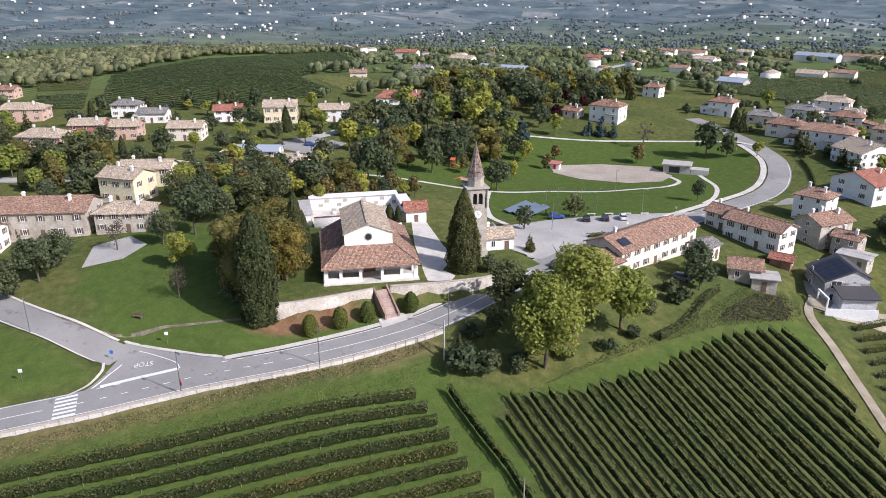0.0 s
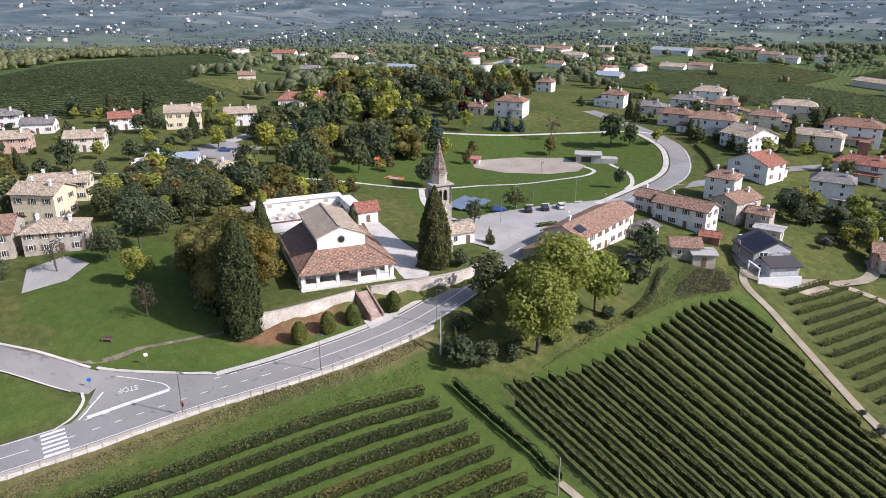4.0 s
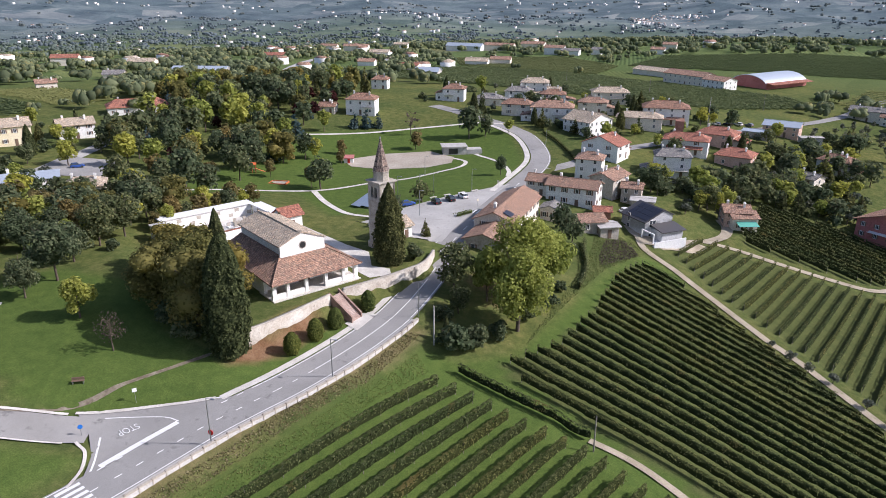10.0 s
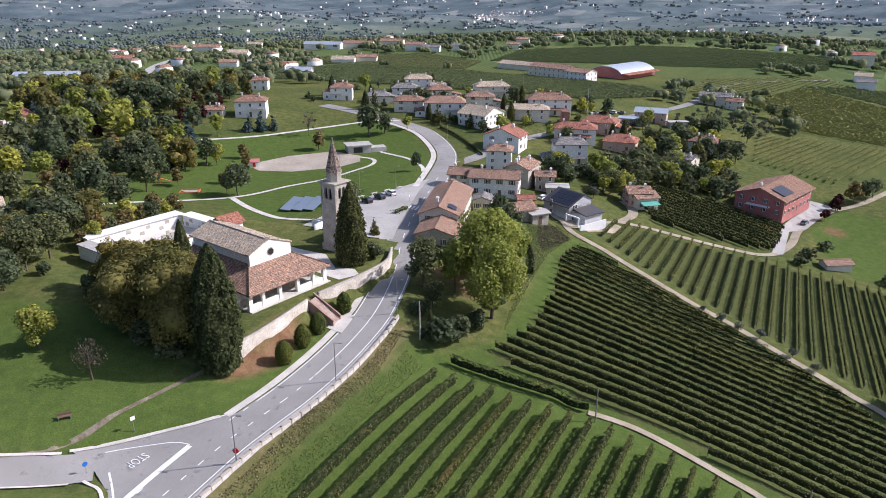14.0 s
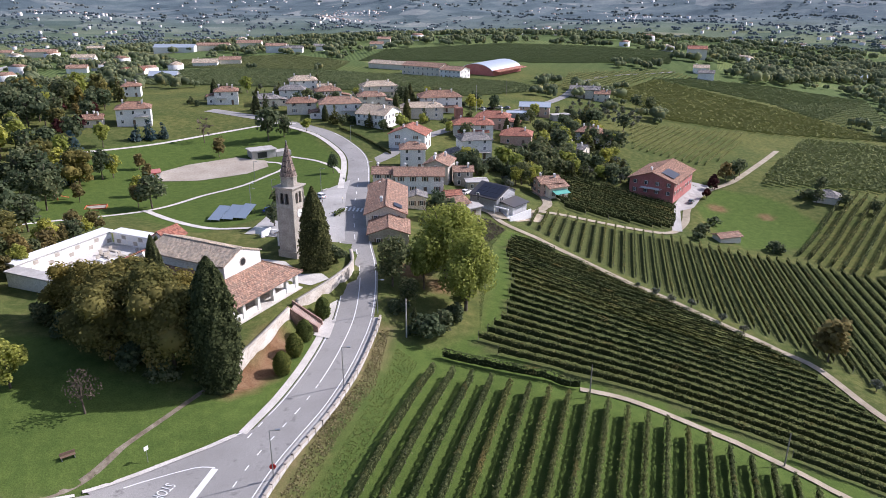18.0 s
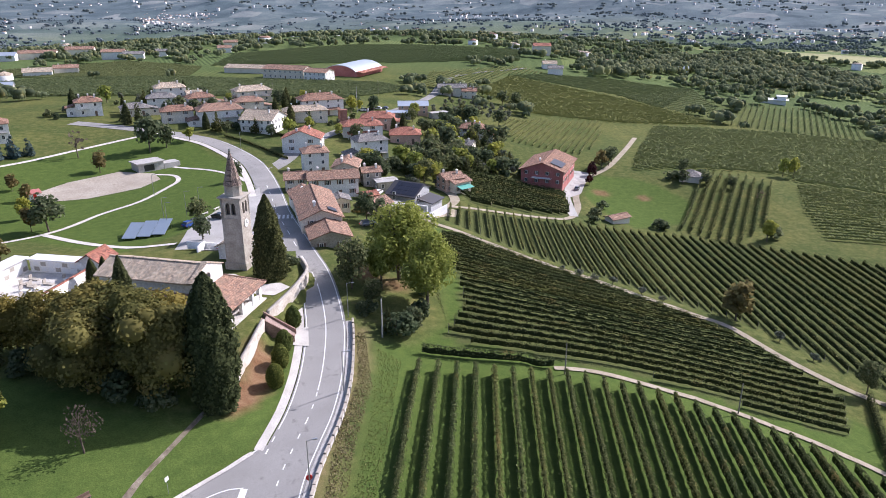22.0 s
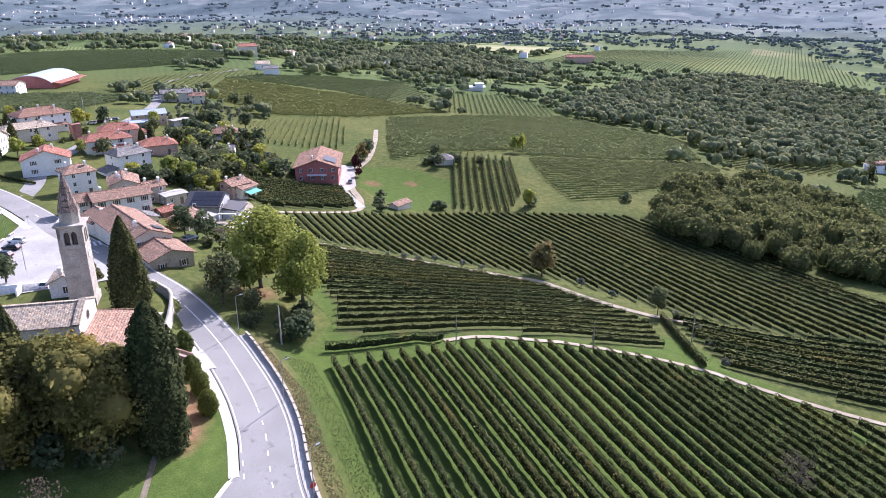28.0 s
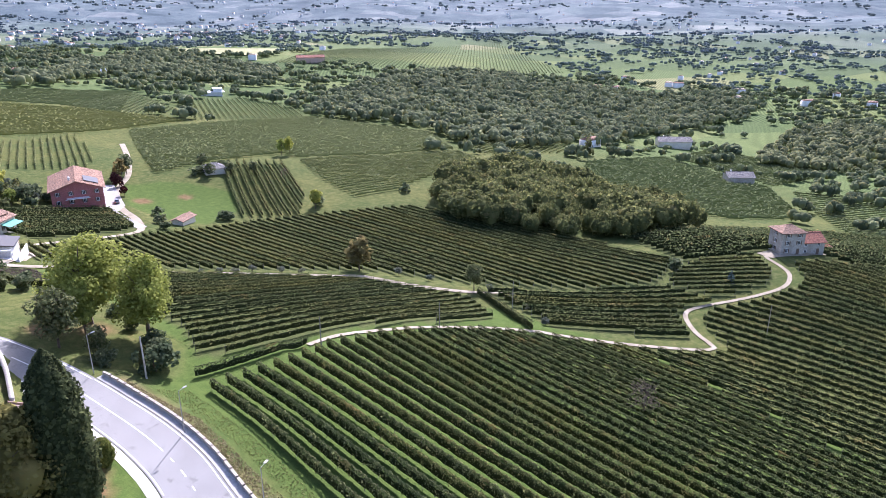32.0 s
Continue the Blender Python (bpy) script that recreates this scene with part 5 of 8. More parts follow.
def balcony(e, u, y, z, w, out, solid):
    """A slab on the front wall with a parapet or a railing of bars."""
    o = part("balcony", box(u - w / 2, u + w / 2, y - out, y, z - 0.18, z), M_CONCRETE, e)
    if solid:
        part("parapet", box(u - w / 2, u + w / 2, y - out, y - out + 0.12, z, z + 0.95), M_PLASTER, o)
    else:
        part("rail", box(u - w / 2, u + w / 2, y - out, y - out + 0.05, z + 0.95, z + 1.0), M_METAL, o)
        bm = bmesh.new()
        for k in range(int(w / 0.22) + 1):
            xx = u - w / 2 + 0.02 + k * 0.22
            add_box(bm, xx - 0.015, xx + 0.015, y - out + 0.01, y - out + 0.04, z, z + 0.95)
        part("railing_bars", bm, M_METAL, o)


def wing(e, w, d, side, ww, h, wall, roof):
    """A lower wing against an end wall, under a lean-to roof."""
    x0, x1 = (w / 2, w / 2 + ww) if side > 0 else (-w / 2 - ww, -w / 2)
    part("wing_wall", box(x0, x1, -d * 0.42, d * 0.3, -2, h - 0.15), wall, e)
    a, b = (w / 2 - 0.02, w / 2 + ww + 0.5) if side > 0 else (-w / 2 + 0.02, -w / 2 - ww - 0.5)
    part("wing_roof", prism([(b, -d * 0.42 - 0.4, h - 0.25), (b, d * 0.3 + 0.4, h - 0.25), (a, d * 0.3 + 0.4, h + 0.9), (a, -d * 0.42 - 0.4, h + 0.9)], 0.18), roof, e)
    window(e, (x0 + x1) / 2, -d * 0.42 - 0.02, 1.0, 0, 0.9, 1.1, 0)


for i, (x, y, w, d, h, turn, wl, rf, hip, st, n, lab) in enumerate(VILLAGE):
    ho = house(x, y, w, d, h, turn, wl, rf, None, hip, st, max(2, n - 1 - i % 2), (0, 1, 0, 0)[i % 4], 2 if i % 3 else 3, lab, porch=2.4 if i % 5 == 2 and w > 11 else 0.0)
    if st > 1 and w > 10 and i % 2 == 0:
        balcony(ho, w * (0.22 if i % 4 else -0.2), -d / 2, h / st, w * 0.42, 1.3, i % 4 == 0)
    if w > 9 and i % 3 != 2 and wl is not M_OLDWALL:
        wing(ho, w, d, 1 if i % 2 else -1, 3.6 + 0.4 * (i % 4), 2.7 if i % 4 else 4.0, M_CREAM if i % 3 else wl, rf)
# houses west of the churchyard
WEST = [(-70, -72, 20, 11, 6.5, 62, M_OLDWALL, M_TILE_OLD, 0, 2, 5, "old stained farmhouse with a broad clay tile roof"), (-66, -86, 7, 7, 5.5, 62, M_PLASTER, M_TILE_OLD, 0, 2, 2, "white house with a clay tile roof"),
        (-60, -57, 12, 8, 5.0, 60, M_OLDWALL, M_TILE_PALE, 4, 2, 4, "old house with a pale hipped tile roof"), (-85, -52, 11, 9, 7.0, 40, M_YELLOW, M_TILE_PALE, 0, 2, 3, "pale yellow house with a tan tile roof"),
        (-98, -44, 14, 8, 5.5, 60, M_YELLOW, M_TILE_PALE, 0, 2, 4, "pale yellow house wing with chimneys"), (-164, -64, 16, 10, 6.0, 50, M_PINK, M_TILE_PALE, 4, 2, 4, "pink house with a pale hipped roof"),
        (-180, -48, 12, 9, 5.0, 62, M_ROSE, M_TILE_PALE, 0, 2, 3, "red-pink house with a tan roof"), (-168, -37, 10, 9, 5.0, 62, M_PINK, M_TILE_PALE, 0, 2, 3, "orange-pink house with a tan roof"),
        (-216, -28, 11, 9, 5.0, 60, M_PLASTER, M_TILE_GREY, 3, 2, 3, GRY), (-193, -22, 11, 8, 4.0, 60, M_PLASTER, M_TILE_GREY, 0, 1, 3, GRY), (-153, -19, 12, 9, 4.8, 60, M_CREAM, M_TILE_PALE, 0, 2, 3, "cream house with a tan roof"),
        (-178, 4, 11, 9, 4.6, 70, M_PLASTER, M_TILE_RED, 0, 2, 3, "white house with a red tiled roof"), (-166, 22, 13, 10, 6.6, 64, M_YELLOW, M_TILE_PALE, 0, 2, 4, "bright yellow house with roof panels"),
        (-93, -3, 10, 8, 4.0, 50, M_CREAM, M_TILE_PALE, 3, 1, 3, "low cream house with a pale hipped roof"), (-236, -66, 19, 10, 5.5, 62, M_PINK, M_TILE_PALE, 4, 2, 4, "pink house with a pale roof"), (-318, -68, 11, 9, 5.0, 62, M_PINK, M_TILE_BROWN, 0, 2, 3, "pink house with a brown roof"),
        (-160, 43, 12, 9, 5.0, 62, M_PLASTER, M_TILE_PALE, 0, 2, 3, WHT), (-181, 88, 24, 12, 3.6, 55, M_PLASTER, M_TILE_RED, 4, 1, 5, "broad low house with bright red roofs"), (-287, 118, 10, 8, 4.0, 60, M_CREAM, M_TILE_OLD, 0, 1, 2, "small house with an orange roof beside vines")]
for x, y, w, d, h, turn, wl, rf, hip, st, n, lab in WEST:
    house(x, y, w, d, h, turn, wl, rf, None, hip, st, n, 1, 2, lab, group="western houses")
# scattered farther houses and farm sheds
OUTER = [(-289, 625, 42, 14, 6, 5, M_PLASTER, M_ZINC), (-253, 640, 34, 12, 6, 5, M_CREAM, M_TILE_OLD), (-217, 652, 26, 12, 7, 5, M_CREAM, M_TILE_OLD), (-170, 590, 20, 11, 7, 5, M_PLASTER, M_TILE_OLD), (-150, 580, 18, 10, 5, 5, M_PLASTER, M_TILE_GREY), (-129, 600, 10, 9, 5, 5, M_PLASTER, M_TILE_GREY),
         (-72, 613, 13, 10, 5, 5, M_PLASTER, M_TILE_OLD), (-72, 671, 14, 10, 6, 5, M_CREAM, M_TILE_OLD), (-187, 442, 19, 12, 4, 15, M_PLASTER, M_TILE_PALE), (-172, 458, 17, 10, 5, 15, M_CREAM, M_TILE_OLD), (-390, 267, 20, 11, 6, 30, M_CREAM, M_TILE_PALE),
         (-391, 421, 19, 11, 5, 25, M_CREAM, M_TILE_RED), (-305, 472, 18, 11, 7, 20, M_PLASTER, M_TILE_PALE), (-265, 390, 14, 10, 4, 20, M_PLASTER, M_TILE_OLD), (-398, 665, 17, 10, 6, 20, M_PLASTER, M_TILE_PALE), (-431, 615, 30, 11, 6, 20, M_CREAM, M_TILE_OLD),
         (-508, 664, 22, 11, 6, 20, M_CREAM, M_TILE_OLD), (-484, 268, 21, 12, 7, 40, M_CREAM, M_TILE_RED), (-312, 180, 12, 10, 4, 40, M_CREAM, M_TILE_GREY), (391, 565, 14, 9, 5, -20, M_PLASTER, M_ZINC), (218, 475, 12, 10, 5, -10, M_PLASTER, M_TILE_PALE),
         (213, 443, 12, 9, 6, -15, M_PLASTER, M_TILE_GREY), (238, 563, 17, 12, 9, -10, M_CREAM, M_TILE_RED), (640, 510, 34, 12, 7, -40, M_PINK, M_TILE_RED), (540, 30, 26, 13, 6, -60, M_CREAM, M_TILE_GREY), (430, -41, 16, 11, 5, -60, M_OLDWALL, M_TILE_GREY)]
for x, y, w, d, h, turn, wl, rf in OUTER:
    house(x, y, w, d, h, turn, wl, rf, None, 0, 1, 3, 1, 1, "distant plastered house with a tiled roof", group="outlying houses", win=False)

M_STEP = two_scale("worn_reddish_stone", (0.34, 0.24, 0.2), (0.42, 0.31, 0.26), (0.48, 0.38, 0.33), 0.6, 5.0, 0.9, 0.4, 0.02)
M_OLDBRICK = two_scale("weathered_brick", (0.2, 0.13, 0.1), (0.28, 0.19, 0.15), (0.36, 0.27, 0.22), 0.8, 5.0, 0.9, 0.4, 0.02, (0.12, 0.1, 0.08))
# ---------------- the church ----------------
church = tagged(new("church"), "white plastered church with stepped clay tile roofs and a front portico", "church")
church.matrix_world = pose(0.5, -23.8, 0, 0, 0, 67.4)
M_CHURCHFLOOR = M_PAVING
# nave and aisles
walls(church, 8.4, 17.6, 8.3, 0, M_PLASTER, False, "nave_wall", 0.5).location = (0, 14.0, 0)
for s in (-1, 1):
    part("aisle_wall", box(s * 8.7 - 0.25, s * 8.7 + 0.25, 5.2, 22.6, -0.6, 3.7), M_PLASTER, church)
    part("aisle_end_wall", box(min(s * 4.2, s * 8.9), max(s * 4.2, s * 8.9), 22.4, 22.8, -0.6, 4.2), M_PLASTER, church)
    part("aisle_roof", prism([(s * 4.25, 5.0, 6.1), (s * 4.25, 23.0, 6.1), (s * 9.5, 23.0, 3.5), (s * 9.5, 3.4, 3.5)], 0.2), M_TILE_OLD, church, "weathered reddish clay tiles")
    for k in range(4):
        window(church, s * 8.97, 7.5 + k * 4.2, 1.5, 90 if s > 0 else -90, 0.8, 1.3, 0)
bm = bmesh.new()
add_prism(bm, [(-4.9, 5.0, 8.1), (-4.9, 23.2, 8.1), (0, 23.2, 9.9), (0, 5.0, 9.9)], 0.2)
add_prism(bm, [(4.9, 5.0, 8.1), (0, 5.0, 9.9), (0, 23.2, 9.9), (4.9, 23.2, 8.1)], 0.2)
part("nave_roof", bm, M_TILE_PALE, church, "pale lichen-grey clay tiles")
part("ridge_cap", box(-0.18, 0.18, 5.0, 23.2, 9.85, 10.0), M_TILE_PALE, church)
# front gable with its sloping shoulders and round window
bm = bmesh.new()
prof = [(-4.75, 3.0), (-4.75, 8.35), (0, 10.15), (4.75, 8.35), (4.75, 3.0)]
fr = [bm.verts.new((x, 4.7, z)) for x, z in prof]
bk = [bm.verts.new((x, 5.25, z)) for x, z in prof]
bm.faces.new(fr)
bm.faces.new(bk[::-1])
for i in range(len(prof)):
    j = (i + 1) % len(prof)
    bm.faces.new([fr[j], fr[i], bk[i], bk[j]])
bmesh.ops.recalc_face_normals(bm, faces=bm.faces[:])
part("gable", bm, M_PLASTER, church, "white gable wall with tiled coping")
bm = bmesh.new()
for s in (-1, 1):
    add_prism(bm, [(s * 5.05, 4.5, 8.3), (s * 5.05, 5.5, 8.3), (0, 5.5, 10.3), (0, 4.5, 10.3)], 0.2)
part("gable_coping", bm, M_TILE_PALE, church)
bm = bmesh.new()
bmesh.ops.create_cone(bm, cap_ends=True, segments=24, radius1=0.6, radius2=0.6, depth=0.2, matrix=Matrix.Translation((0, 4.68, 7.6)) @ Matrix.Rotation(radians(90), 4, "X"))
oc = part("round_window", bm, M_DARK, church, "dark round window")
bm = bmesh.new()
for k in range(24):
    a0, a1 = k * math.pi / 12, (k + 1) * math.pi / 12
    q = [(math.cos(a) * r, 4.62, 7.6 + math.sin(a) * r) for a, r in ((a0, 0.6), (a1, 0.6), (a1, 0.78), (a0, 0.78))]
    bm.faces.new([bm.verts.new(p) for p in q])
    q2 = [(math.cos(a) * 0.78, y, 7.6 + math.sin(a) * 0.78) for a, y in ((a0, 4.62), (a1, 4.62), (a1, 4.72), (a0, 4.72))]
    bm.faces.new([bm.verts.new(p) for p in q2])
part("frame", bm, M_STONE, oc)
# portico roof with hipped ends
T0, T1, E0, E1 = (-5.0, 4.75, 5.95), (5.0, 4.75, 5.95), (-9.6, -1.0, 3.35), (9.6, -1.0, 3.35)
bm = bmesh.new()
add_prism(bm, [E0, E1, T1, T0], 0.2)
add_prism(bm, [E1, (9.6, 3.6, 3.45), (8.6, 4.75, 3.95), T1], 0.2)
add_prism(bm, [E0, T0, (-8.6, 4.75, 3.95), (-9.6, 3.6, 3.45)], 0.2)
part("portico_roof", bm, M_TILE_OLD, church, "weathered reddish clay tiles")
for a, b in ((E0, T0), (E1, T1)):
    bm = bmesh.new()
    v, f = cone_tube((a[0], a[1], a[2] + 0.05), (b[0], b[1], b[2] + 0.05), 0.14, 0.14, 6)
    vv = [bm.verts.new(p) for p in v]
    for q in f:
        bm.faces.new([vv[i] for i in q])
    part("hip_ridge", bm, M_TILE_OLD, church)
for x in (-8.7, -5.9, -2.1, 2.1, 5.9, 8.7):
    wpier = 0.6 if abs(x) < 7 else 0.8
    bm = box(x - wpier / 2, x + wpier / 2, -0.05, 0.6, 0, 3.3)
    add_box(bm, x - wpier / 2 - 0.08, x + wpier / 2 + 0.08, -0.13, 0.68, 0, 0.25)
    add_box(bm, x - wpier / 2 - 0.08, x + wpier / 2 + 0.08, -0.13, 0.68, 2.95, 3.15)
    part("pier", bm, M_PLASTER, church)
for x0, x1 in ((-8.3, -6.2), (-5.6, -2.4), (2.4, 5.6), (6.2, 8.3)):
    part("parapet", box(x0, x1, 0.1, 0.45, 0, 1.0), M_PLASTER, church)
part("lintel", box(-9.0, 9.0, 0.05, 0.5, 2.85, 3.3), M_PLASTER, church)
for s in (-1, 1):
    part("side_lintel", box(s * 8.7 - 0.25, s * 8.7 + 0.25, 0.5, 5.2, 2.85, 3.4), M_PLASTER, church)
    part("side_pier", box(s * 8.7 - 0.35, s * 8.7 + 0.35, 3.6, 5.3, 0, 3.0), M_PLASTER, church)
part("portico_floor", box(-9.3, 9.3, -0.9, 5.2, -0.5, 0.12), M_PAVING, church)
part("facade_wall", box(-8.9, 8.9, 5.0, 5.4, 0, 3.6), M_PLASTER, church)
part("church_door", box(-1.2, 1.2, 4.86, 5.02, 0.1, 2.7), M_SHUTTER, church)
# ---------------- bell tower ----------------
tower = tagged(new("bell_tower"), "square grey stone bell tower with a pointed tiled spire", "bell tower")
tower.matrix_world = pose(-1.2, 1.9, 0, 0, 0, 70)
H0 = 14.7
bm = box(-2.05, 2.05, -2.05, 2.05, -1, 10.6)
add_box(bm, -2.3, 2.3, -2.3, 2.3, -1, 1.4)
part("shaft", bm, M_STONE, tower, "weathered grey stone shaft")
for z in (5.3, 10.6):
    part("string_course", box(-2.15, 2.15, -2.15, 2.15, z, z + 0.18), M_STONE, tower)
# near-black block paints the darkness inside the belfry arches
part("belfry_shade_core", box(-1.5, 1.5, -1.5, 1.5, 10.7, H0), M_DARK, tower)
for f in range(4):
    bm = bmesh.new()
    for x0, x1, z0, z1 in ((-2.05, -1.05, 10.78, H0), (1.05, 2.05, 10.78, H0), (-1.05, 1.05, 10.78, 11.5), (-1.05, 1.05, 13.9, H0), (-0.13, 0.13, 11.5, 13.9)):
        add_box(bm, x0, x1, -2.05, -1.55, z0, z1)
    for s in (-1, 1):
        for k in range(5):
            a = math.pi * (k + 0.5) / 5
            xx, zz = s * 0.59 + math.cos(a) * 0.52, 13.3 + math.sin(a) * 0.62
            add_box(bm, xx - 0.14, xx + 0.14, -2.02, -1.6, zz, 13.95)
    o = part("belfry_wall", bm, M_STONE, tower)
    o.matrix_local = pose(0, 0, 0, 0, 0, 90 * f)
bm = box(-2.25, 2.25, -2.25, 2.25, H0, H0 + 0.2)
add_box(bm, -2.45, 2.45, -2.45, 2.45, H0 + 0.2, H0 + 0.42)
part("cornice", bm, M_STONE, tower)


def octagon(r0, r1, z0, z1, n=8):
    bm = bmesh.new()
    bmesh.ops.create_cone(bm, cap_ends=True, segments=n, radius1=r0, radius2=r1, depth=z1 - z0, matrix=Matrix.Translation((0, 0, (z0 + z1) / 2)) @ Matrix.Rotation(math.pi / 8, 4, "Z"))
    return bm


part("drum", octagon(1.72, 1.65, H0 + 0.42, 17.0), M_STONE, tower, "pale octagonal drum")
part("drum_cornice", octagon(1.85, 1.85, 17.0, 17.2), M_STONE, tower)
part("spire", octagon(1.8, 0.1, 17.2, 24.0), M_SPIRE, tower, "steep brown tiled spire")
part("spire_ball", octagon(0.18, 0.18, 23.9, 24.3), M_METAL, tower)
bm = bmesh.new()
bmesh.ops.create_cone(bm, cap_ends=True, segments=24, radius1=0.85, radius2=0.85, depth=0.1, matrix=Matrix.Translation((0, -2.1, 9.4)) @ Matrix.Rotation(radians(90), 4, "X"))
ck = part("clock_face", bm, M_WHITE, tower, "round white clock face")
bm = box(-0.04, 0.04, -2.19, -2.16, 9.35, 9.95)
add_box(bm, -0.04, 0.4, -2.19, -2.16, 9.36, 9.44)
part("clock_pointers", bm, M_DARK, ck)
# small house behind the tower
house(-2.6, 8.9, 6.2, 5.2, 3.3, 70, M_PLASTER, M_TILE_PALE, 1.3, 0, 1, 2, 0, 1, "small white house with a worn tile roof behind the bell tower", group="", z=-0.2)
# ---------------- terrace wall, stairs ----------------


def wall_run(name, pts, low, top, thick, mat, label, category="wall", cap=None, kind="structure"):
    """A wall along a line: z of foot and top at each point; built of joined segments with a coping."""
    p = np.array(pts, float)
    tan = np.gradient(p, axis=0)
    tan /= np.linalg.norm(tan, axis=1)[:, None]
    nor = np.stack([tan[:, 1], -tan[:, 0]], 1) * thick / 2
    lo, hi = np.broadcast_to(low, len(p)), np.broadcast_to(top, len(p))
    rows_ = [np.column_stack([p - nor, lo]), np.column_stack([p - nor, hi]), np.column_stack([p + nor, hi]), np.column_stack([p + nor, lo])]
    v = np.stack(rows_, 1).reshape(-1, 3)
    a = (np.arange(len(p) - 1)[:, None] * 4 + np.arange(3)[None]).ravel()
    f = np.stack([a, a + 1, a + 5, a + 4], 1)
    n = len(v)
    f = np.vstack([f, [[0, 3, 2, 1], [n - 4, n - 3, n - 2, n - 1]]])
    ob = tagged(new(name, mesh_np(name, v, f, [mat])), label, category, kind=kind)
    if cap:
        nor2 = nor * 1.35
        rows_ = [np.column_stack([p - nor2, hi]), np.column_stack([p - nor2, hi + 0.12]), np.column_stack([p + nor2, hi + 0.12]), np.column_stack([p + nor2, hi])]
        v = np.stack(rows_, 1).reshape(-1, 3)
        c = new("coping", mesh_np("coping", v, f, [cap]))
        c.parent = ob
    return ob


TW1 = spline([(-0.5, -45.5), (1.6, -42), (3.2, -35), (4.4, -28.2), (4.9, -25.9)], 1.5)
TW2 = spline([(5.5, -22.6), (6.2, -21), (9.6, -12.8), (12.0, -5), (11.8, -1), (10.6, 3.5)], 1.5)
wall_run("terrace_wall", TW1, -3.0, np.linspace(0.25, 0.55, len(TW1)), 0.5, M_OLDWALL, "weathered pale retaining wall below the church", cap=M_STONE)
wall_run("terrace_wall", TW2, -3.5, np.linspace(0.55, 0.7, len(TW2)), 0.5, M_OLDWALL, "weathered pale retaining wall beside the road", cap=M_STONE)
stairs = tagged(new("stairs"), "reddish brick steps with stone side walls climbing to the church", "stairs")
stairs.matrix_world = pose(5.1, -24.3, 0, 0, 0, 86)
NST = 19
for k in range(NST):
    z1 = -k * 0.19
    part("step", box(-1.15, 1.15, -0.25 * (k + 1) - 0.04, -0.25 * k, z1 - 0.5, z1), M_STEP, stairs)
for s in (-1, 1):
    x0, x1 = (1.15, 1.5) if s > 0 else (-1.5, -1.15)
    bm = bmesh.new()
    Lr, Hr = NST * 0.25 + 0.2, NST * 0.19
    pr = [(0.4, -2.5), (0.4, 0.75), (-Lr, 0.75 - Hr), (-Lr, -Hr - 1.0), (-2, -3.4)]
    a = [bm.verts.new((x0, y, z)) for y, z in pr]
    b = [bm.verts.new((x1, y, z)) for y, z in pr]
    bm.faces.new(a)
    bm.faces.new(b[::-1])
    for i in range(len(pr)):
        j = (i + 1) % len(pr)
        bm.faces.new([a[j], a[i], b[i], b[j]])
    bmesh.ops.recalc_face_normals(bm, faces=bm.faces[:])
    part("side_wall", bm, M_OLDBRICK, stairs)
surface("stair_landing", [(8.9, -27), (9.3, -22.2), (12.2, -21.2), (12.3, -28)], 0.16, M_PAVING, "pale paved landing at the foot of the steps", "pavement", 1.5)
surface("churchyard_paving", [(6.2, -14.5), (9.0, -11), (7, -8.5), (3, -9), (-2, -2.5), (-9, -1), (-26, 5), (-28, 2), (-13, -6), (3.5, -13.5)], 0.07, M_PAVING, "pale gravel churchyard path beside the church", "pavement", 3.0)
# ---------------- cemetery ----------------
CEM = [(-37, -19.5), (-29, 2), (-43.5, 7.2), (-52, -15)]
surface("cemetery_ground", CEM, 0.12, M_PAVING, "pale gravel ground inside the cemetery", "pavement", 3.0)


def slab_between(name, a, b, inner, h, mat, label, roofmat, z0=-0.3):
    """A long low block along a line, with a flat roof slab; burial niches on its face."""
    a, b = np.array(a, float), np.array(b, float)
    L = np.linalg.norm(b - a)
    e = tagged(new(name), label, "tomb block", "cemetery blocks")
    e.matrix_world = pose(a[0], a[1], z0, 0, 0, math.degrees(math.atan2(b[1] - a[1], b[0] - a[0])))
    part("body", box(0, L, 0, inner, -1, h), mat, e)
    part("flat_roof", box(-0.25, L + 0.25, -0.45 if inner > 0 else inner - 0.25, inner + 0.25 if inner > 0 else 0.45, h, h + 0.25), roofmat, e)
    n = int(L / 1.6)
    for k in range(n):
        for r in range(2):
            part("niche", box(k * 1.6 + 0.2, k * 1.6 + 1.35, -0.05, 0.02, 0.5 + r * 1.1, 1.35 + r * 1.1), M_WHITE if (k + r) % 3 else M_STONE, e)
    return e


slab_between("tomb_block", (-43.2, 6.6), (-51.6, -14.6), -2.6, 3.0, M_PLASTER, "long white burial block with a flat pale roof", M_WHITE)
slab_between("tomb_block", (-50.6, -15.4), (-38.6, -19.6), -2.4, 2.8, M_PLASTER, "white burial block with a flat roof", M_CONCRETE)
slab_between("tomb_block", (-31.5, 2.2), (-42.6, 6.2), -2.4, 2.8, M_PLASTER, "white burial block under a flat roof", M_WHITE)
wall_run("cemetery_wall", [(-37, -19.6), (-33, -9), (-29.2, 1.2)], -1, 2.2, 0.5, M_PLASTER, "white cemetery wall topped with clay tiles", cap=M_TILE_RED)
house(-29.0, 3.6, 5.0, 4.4, 3.6, 70, M_PLASTER, M_TILE_RED, 1.4, 0, 1, 1, 0, 0, "small white cemetery chapel with a red tiled roof", "chapel", "", z=-0.3)
rt = np.random.default_rng(3)
